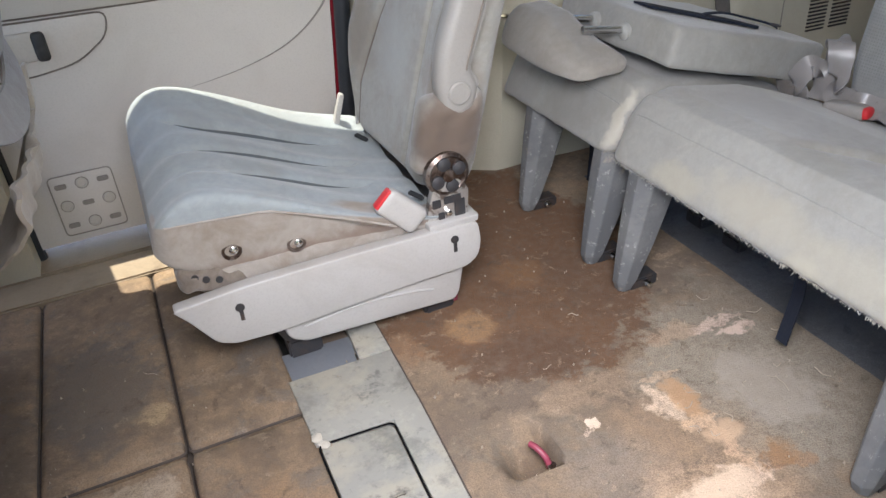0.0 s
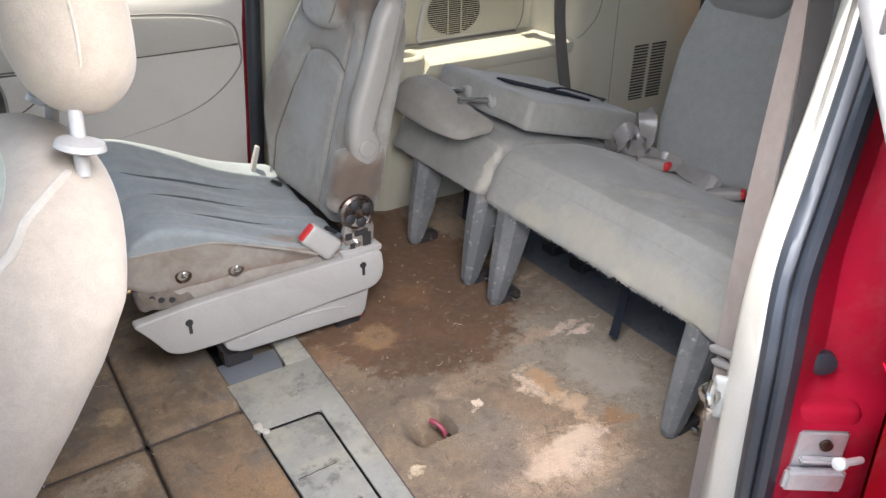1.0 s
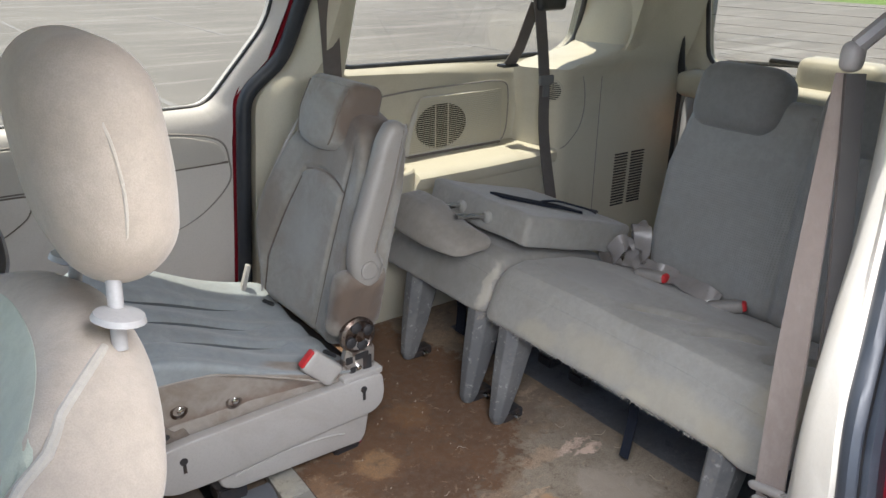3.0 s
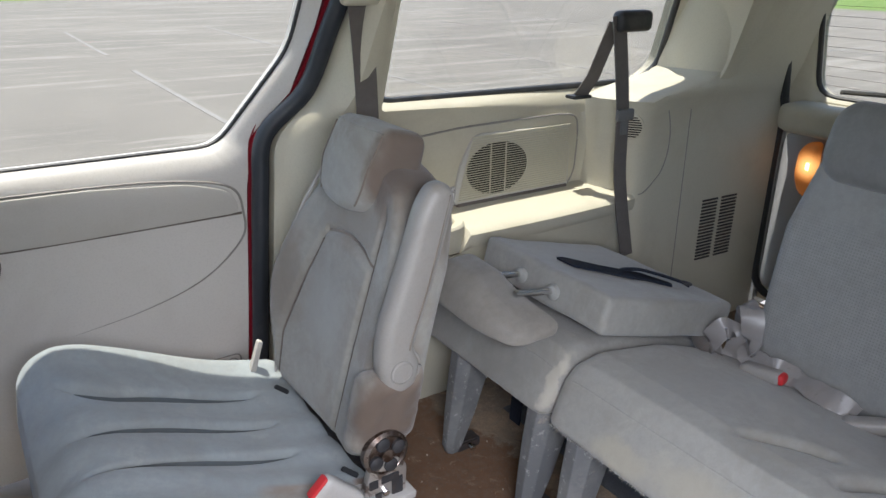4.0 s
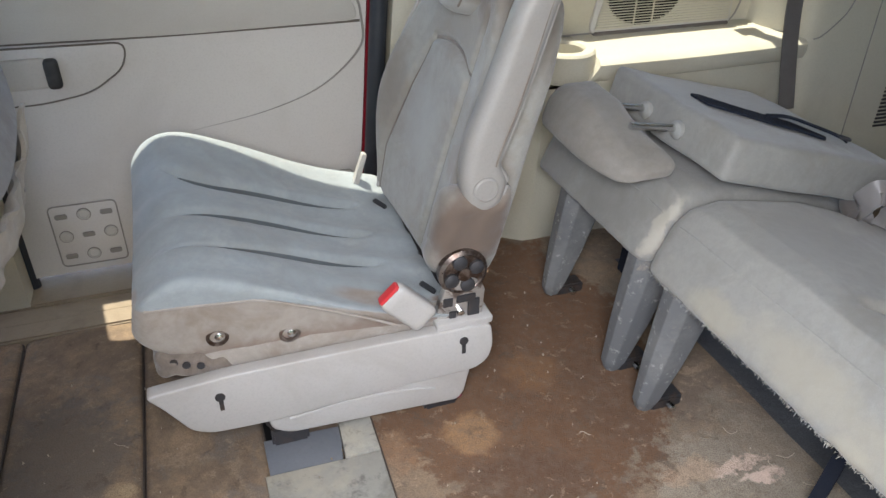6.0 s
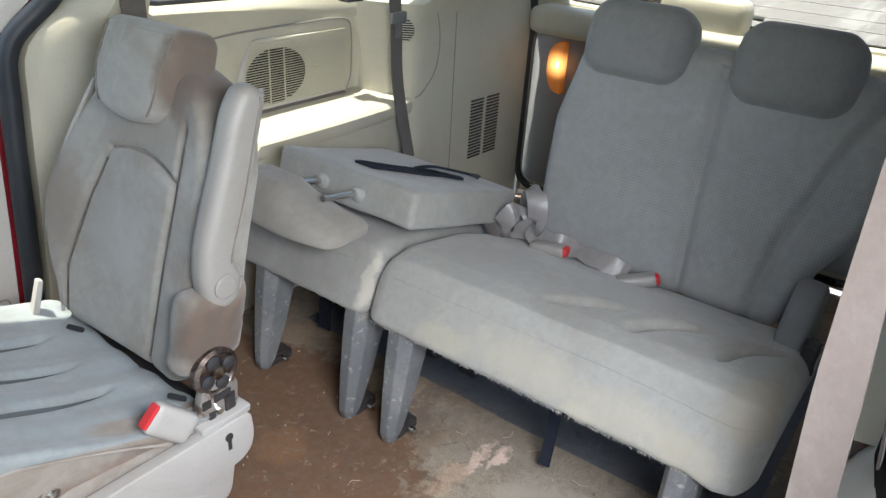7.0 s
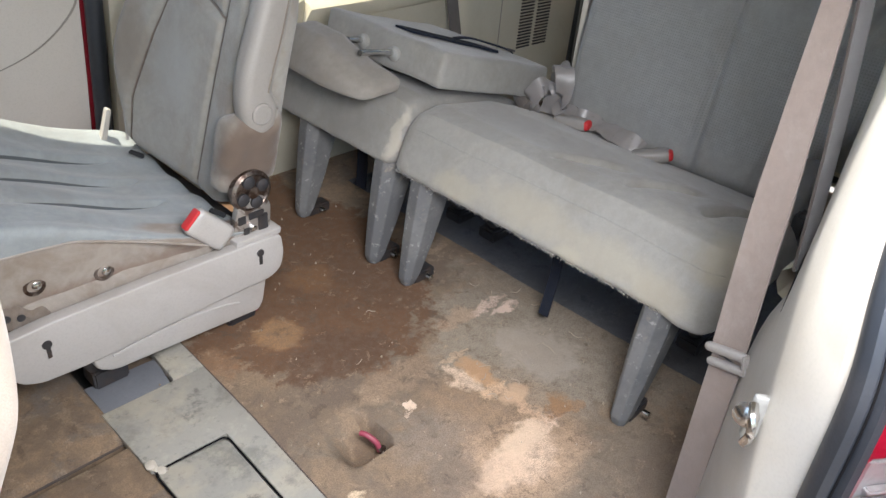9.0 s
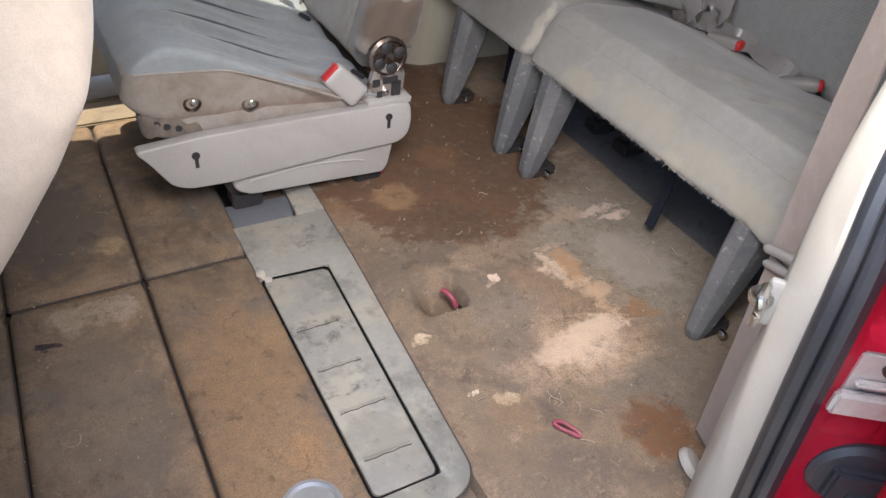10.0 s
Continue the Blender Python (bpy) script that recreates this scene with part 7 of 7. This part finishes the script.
# ---- near side bin and rear corner ----
def near_bin():
    # Rounded box; the shade on this side is put into its grey-green tone
    b = thing("side_bin", "rounded side box beside the bench, grey-green tone for its shade", "storage bin", (1.7, 0.40, 0.45))
    part("body", soft_box((0.55, 0.10, 0.17), 0.04, (14, 8, 10), lambda p: Vector((1.74 + p.x, 0.375 + p.y + 0.01 * math.sin(p.x * 9), 0.528 + p.z))), M_GREYTRIM, b)
    part("recess", soft_box((0.16, 0.012, 0.11), 0.005, (10, 3, 10), lambda p: Vector((1.72 + p.x, 0.428 + p.y, 0.53 + p.z))), M_BLACK, b, "black recess")


near_bin()


# ---- litter on the floor ----
def litter():
    rnd = random.Random(21)
    bits = []
    for cx, cy, sx, sy, n in ((1.08, 0.84, 0.03, 0.03, 6), (1.24, 0.86, 0.04, 0.03, 6), (0.88, 0.60, 0.03, 0.03, 5), (1.31, 1.0, 0.03, 0.03, 4), (0.84, 0.72, 0.08, 0.12, 3), (1.0, 1.12, 0.15, 0.15, 2), (0.3, 1.25, 0.15, 0.2, 2)):
        for k in range(n):
            x, y, a = rnd.gauss(cx, sx), rnd.gauss(cy, sy), rnd.uniform(0, 6.28)
            l, c = rnd.uniform(0.01, 0.035), rnd.uniform(-1.2, 1.2)
            pts = []
            for i in range(6):
                pts.append(Vector((x, y, 0.0055 + 0.002 * math.sin(i * 1.3 + k))))
                x, y, a = x + l / 5 * math.cos(a), y + l / 5 * math.sin(a), a + c * 0.4
            bits.append(tube(pts, rnd.uniform(0.0005, 0.0009), 5))
    tagged(part("dry_fibres", joined(*bits), M_TWIG), "dry plant fibres scattered on the carpet", "litter", kind="stuff")
    verts, faces = [], []
    for k in range(160):
        x, y = rnd.uniform(0.15, 1.35), rnd.uniform(0.45, 1.6)
        r = rnd.uniform(0.0008, 0.0026)
        i = len(verts)
        for j in range(3):
            a = 2.09 * j + rnd.uniform(-0.5, 0.5)
            verts.append((x + r * math.cos(a), y + r * math.sin(a), 0.0015))
        verts.append((x, y, 0.0045 + r))
        faces += [(i, i + 1, i + 3), (i + 1, i + 2, i + 3), (i + 2, i, i + 3)]
    me = bpy.data.meshes.new("crumbs")
    me.from_pydata(verts, [], faces)
    me.materials.append(M_TWIG)
    tagged(new("crumbs", me), "small pale crumbs and grit on the floor", "litter", kind="stuff")


litter()


# ---- car park, grass edge and trees ----
def parking_lines():
    random.seed(8)
    for i in range(9):
        x = -9.0 + 2.9 * i
        for y0 in (7.0, 13.5):
            bm = box(x - 0.035, x + 0.035, y0, y0 + 4.6 + random.uniform(-0.4, 0.2), -0.4995, -0.496, 0)
            tagged(part("parking_line", bm, M_LINE, smooth=False), "faded white parking line on asphalt", "road marking", "parking lines")
    for i in range(5):
        y = 4 + 4.2 * i
        tagged(part("parking_line", box(11.0, 15.5, y - 0.05, y + 0.05, -0.4995, -0.496, 0), M_LINE, smooth=False), "faded white parking line on asphalt", "road marking", "parking lines")


def tree_mesh(seed, height, wide):
    """Trunk with limbs, and a ragged crown of small leaf clumps."""
    rnd = random.Random(seed)
    t = thing("tree", "tall broad-leaved tree with dense dark green crown", "tree", (0, 0, 0), "trees round the car park")
    limbs = [sweep([Vector((0.05 * k * rnd.uniform(-1, 1), 0.05 * k * rnd.uniform(-1, 1), height * 0.75 * k / 6)) for k in range(7)], circle(1.0, 8), (0, 1, 0), False, lambda s: 0.22 * (1 - 0.8 * s))]
    tips = []
    for k in range(14):
        z = height * rnd.uniform(0.15, 0.8)
        a = rnd.uniform(0, 6.28)
        r = wide * rnd.uniform(0.5, 0.95) * (1.1 - z / height)
        tip = Vector((r * math.cos(a), r * math.sin(a), z + rnd.uniform(0.2, 1.2)))
        tips.append(tip)
        limbs.append(sweep([Vector((0, 0, z)), tip * 0.5 + Vector((0, 0, z * 0.5 + 0.1)), tip], circle(1.0, 5), (0, 0.3, 1), False, lambda s: 0.07 * (1 - 0.75 * s)))
    part("trunk", joined(*limbs), M_BARK, t)
    verts, faces = [], []
    for n in range(110):
        z = height * (0.10 + 0.90 * rnd.random() ** 0.9)
        a = rnd.uniform(0, 6.28)
        r = wide * (1.08 - z / height) ** 0.6 * rnd.uniform(0.45, 1.0) * (0.75 + 0.3 * math.sin(3 * a + seed))
        c = Vector((r * math.cos(a), r * math.sin(a), z))
        for k in range(34):
            d = Vector((rnd.gauss(0, 1), rnd.gauss(0, 1), rnd.gauss(0, 0.6))) * 0.42
            p = c + d
            s = rnd.uniform(0.10, 0.24)
            u = Vector((rnd.gauss(0, 1), rnd.gauss(0, 1), rnd.gauss(0, 0.5))).normalized()
            w = u.cross(Vector((rnd.gauss(0, 1), rnd.gauss(0, 1), rnd.gauss(0, 1)))).normalized()
            i = len(verts)
            verts += [p - u * s, p + w * s * 0.5, p + u * s, p - w * s * 0.5]
            faces.append((i, i + 1, i + 2, i + 3))
    me = bpy.data.meshes.new("crown")
    me.from_pydata([tuple(v) for v in verts], [], faces)
    me.materials.append(M_LEAF)
    crown = new("crown", me)
    crown.parent = t
    return t


def trees():
    kinds = [tree_mesh(3, 9.5, 3.0), tree_mesh(7, 8.2, 2.6), tree_mesh(12, 11.0, 3.2)]
    rnd = random.Random(5)
    spots = []
    for i in range(34):
        spots.append((-6 + 1.75 * i + rnd.uniform(-0.7, 0.7), -16.0 + rnd.uniform(-1.5, 1.5) - 0.05 * i))
    for i in range(12):
        spots.append((-4 + 4.6 * i + rnd.uniform(-1, 1), -21.0 + rnd.uniform(-1.5, 1.5)))
    for i in range(16):
        spots.append((62 + rnd.uniform(-3, 3), -18 + 4.2 * i + rnd.uniform(-1, 1)))
    for i, (x, y) in enumerate(spots):
        s = rnd.uniform(0.75, 1.05)
        m = Matrix.Translation((x, y, -0.5)) @ Matrix.Rotation(rnd.uniform(0, 6.28), 4, 'Z') @ Matrix.Scale(s, 4)
        if i < 3:
            kinds[i].matrix_world = m
        else:
            copy_thing(kinds[i % 3], m)


parking_lines()
trees()
pole = thing("light_pole", "thin pale lamp pole beyond the grass", "lamp pole", (44.0, 6.0, -0.5))
part("shaft", sweep([Vector((44, 6, -0.5)), Vector((44, 6, 3.5)), Vector((44, 6, 7.5))], circle(1.0, 8), (0, 1, 0), False, lambda s: 0.09 * (1 - 0.4 * s)), M_CHANNEL, pole)
part("head", box(43.4, 44.1, 5.85, 6.15, 7.45, 7.6, 0.03), M_CHANNEL, pole)
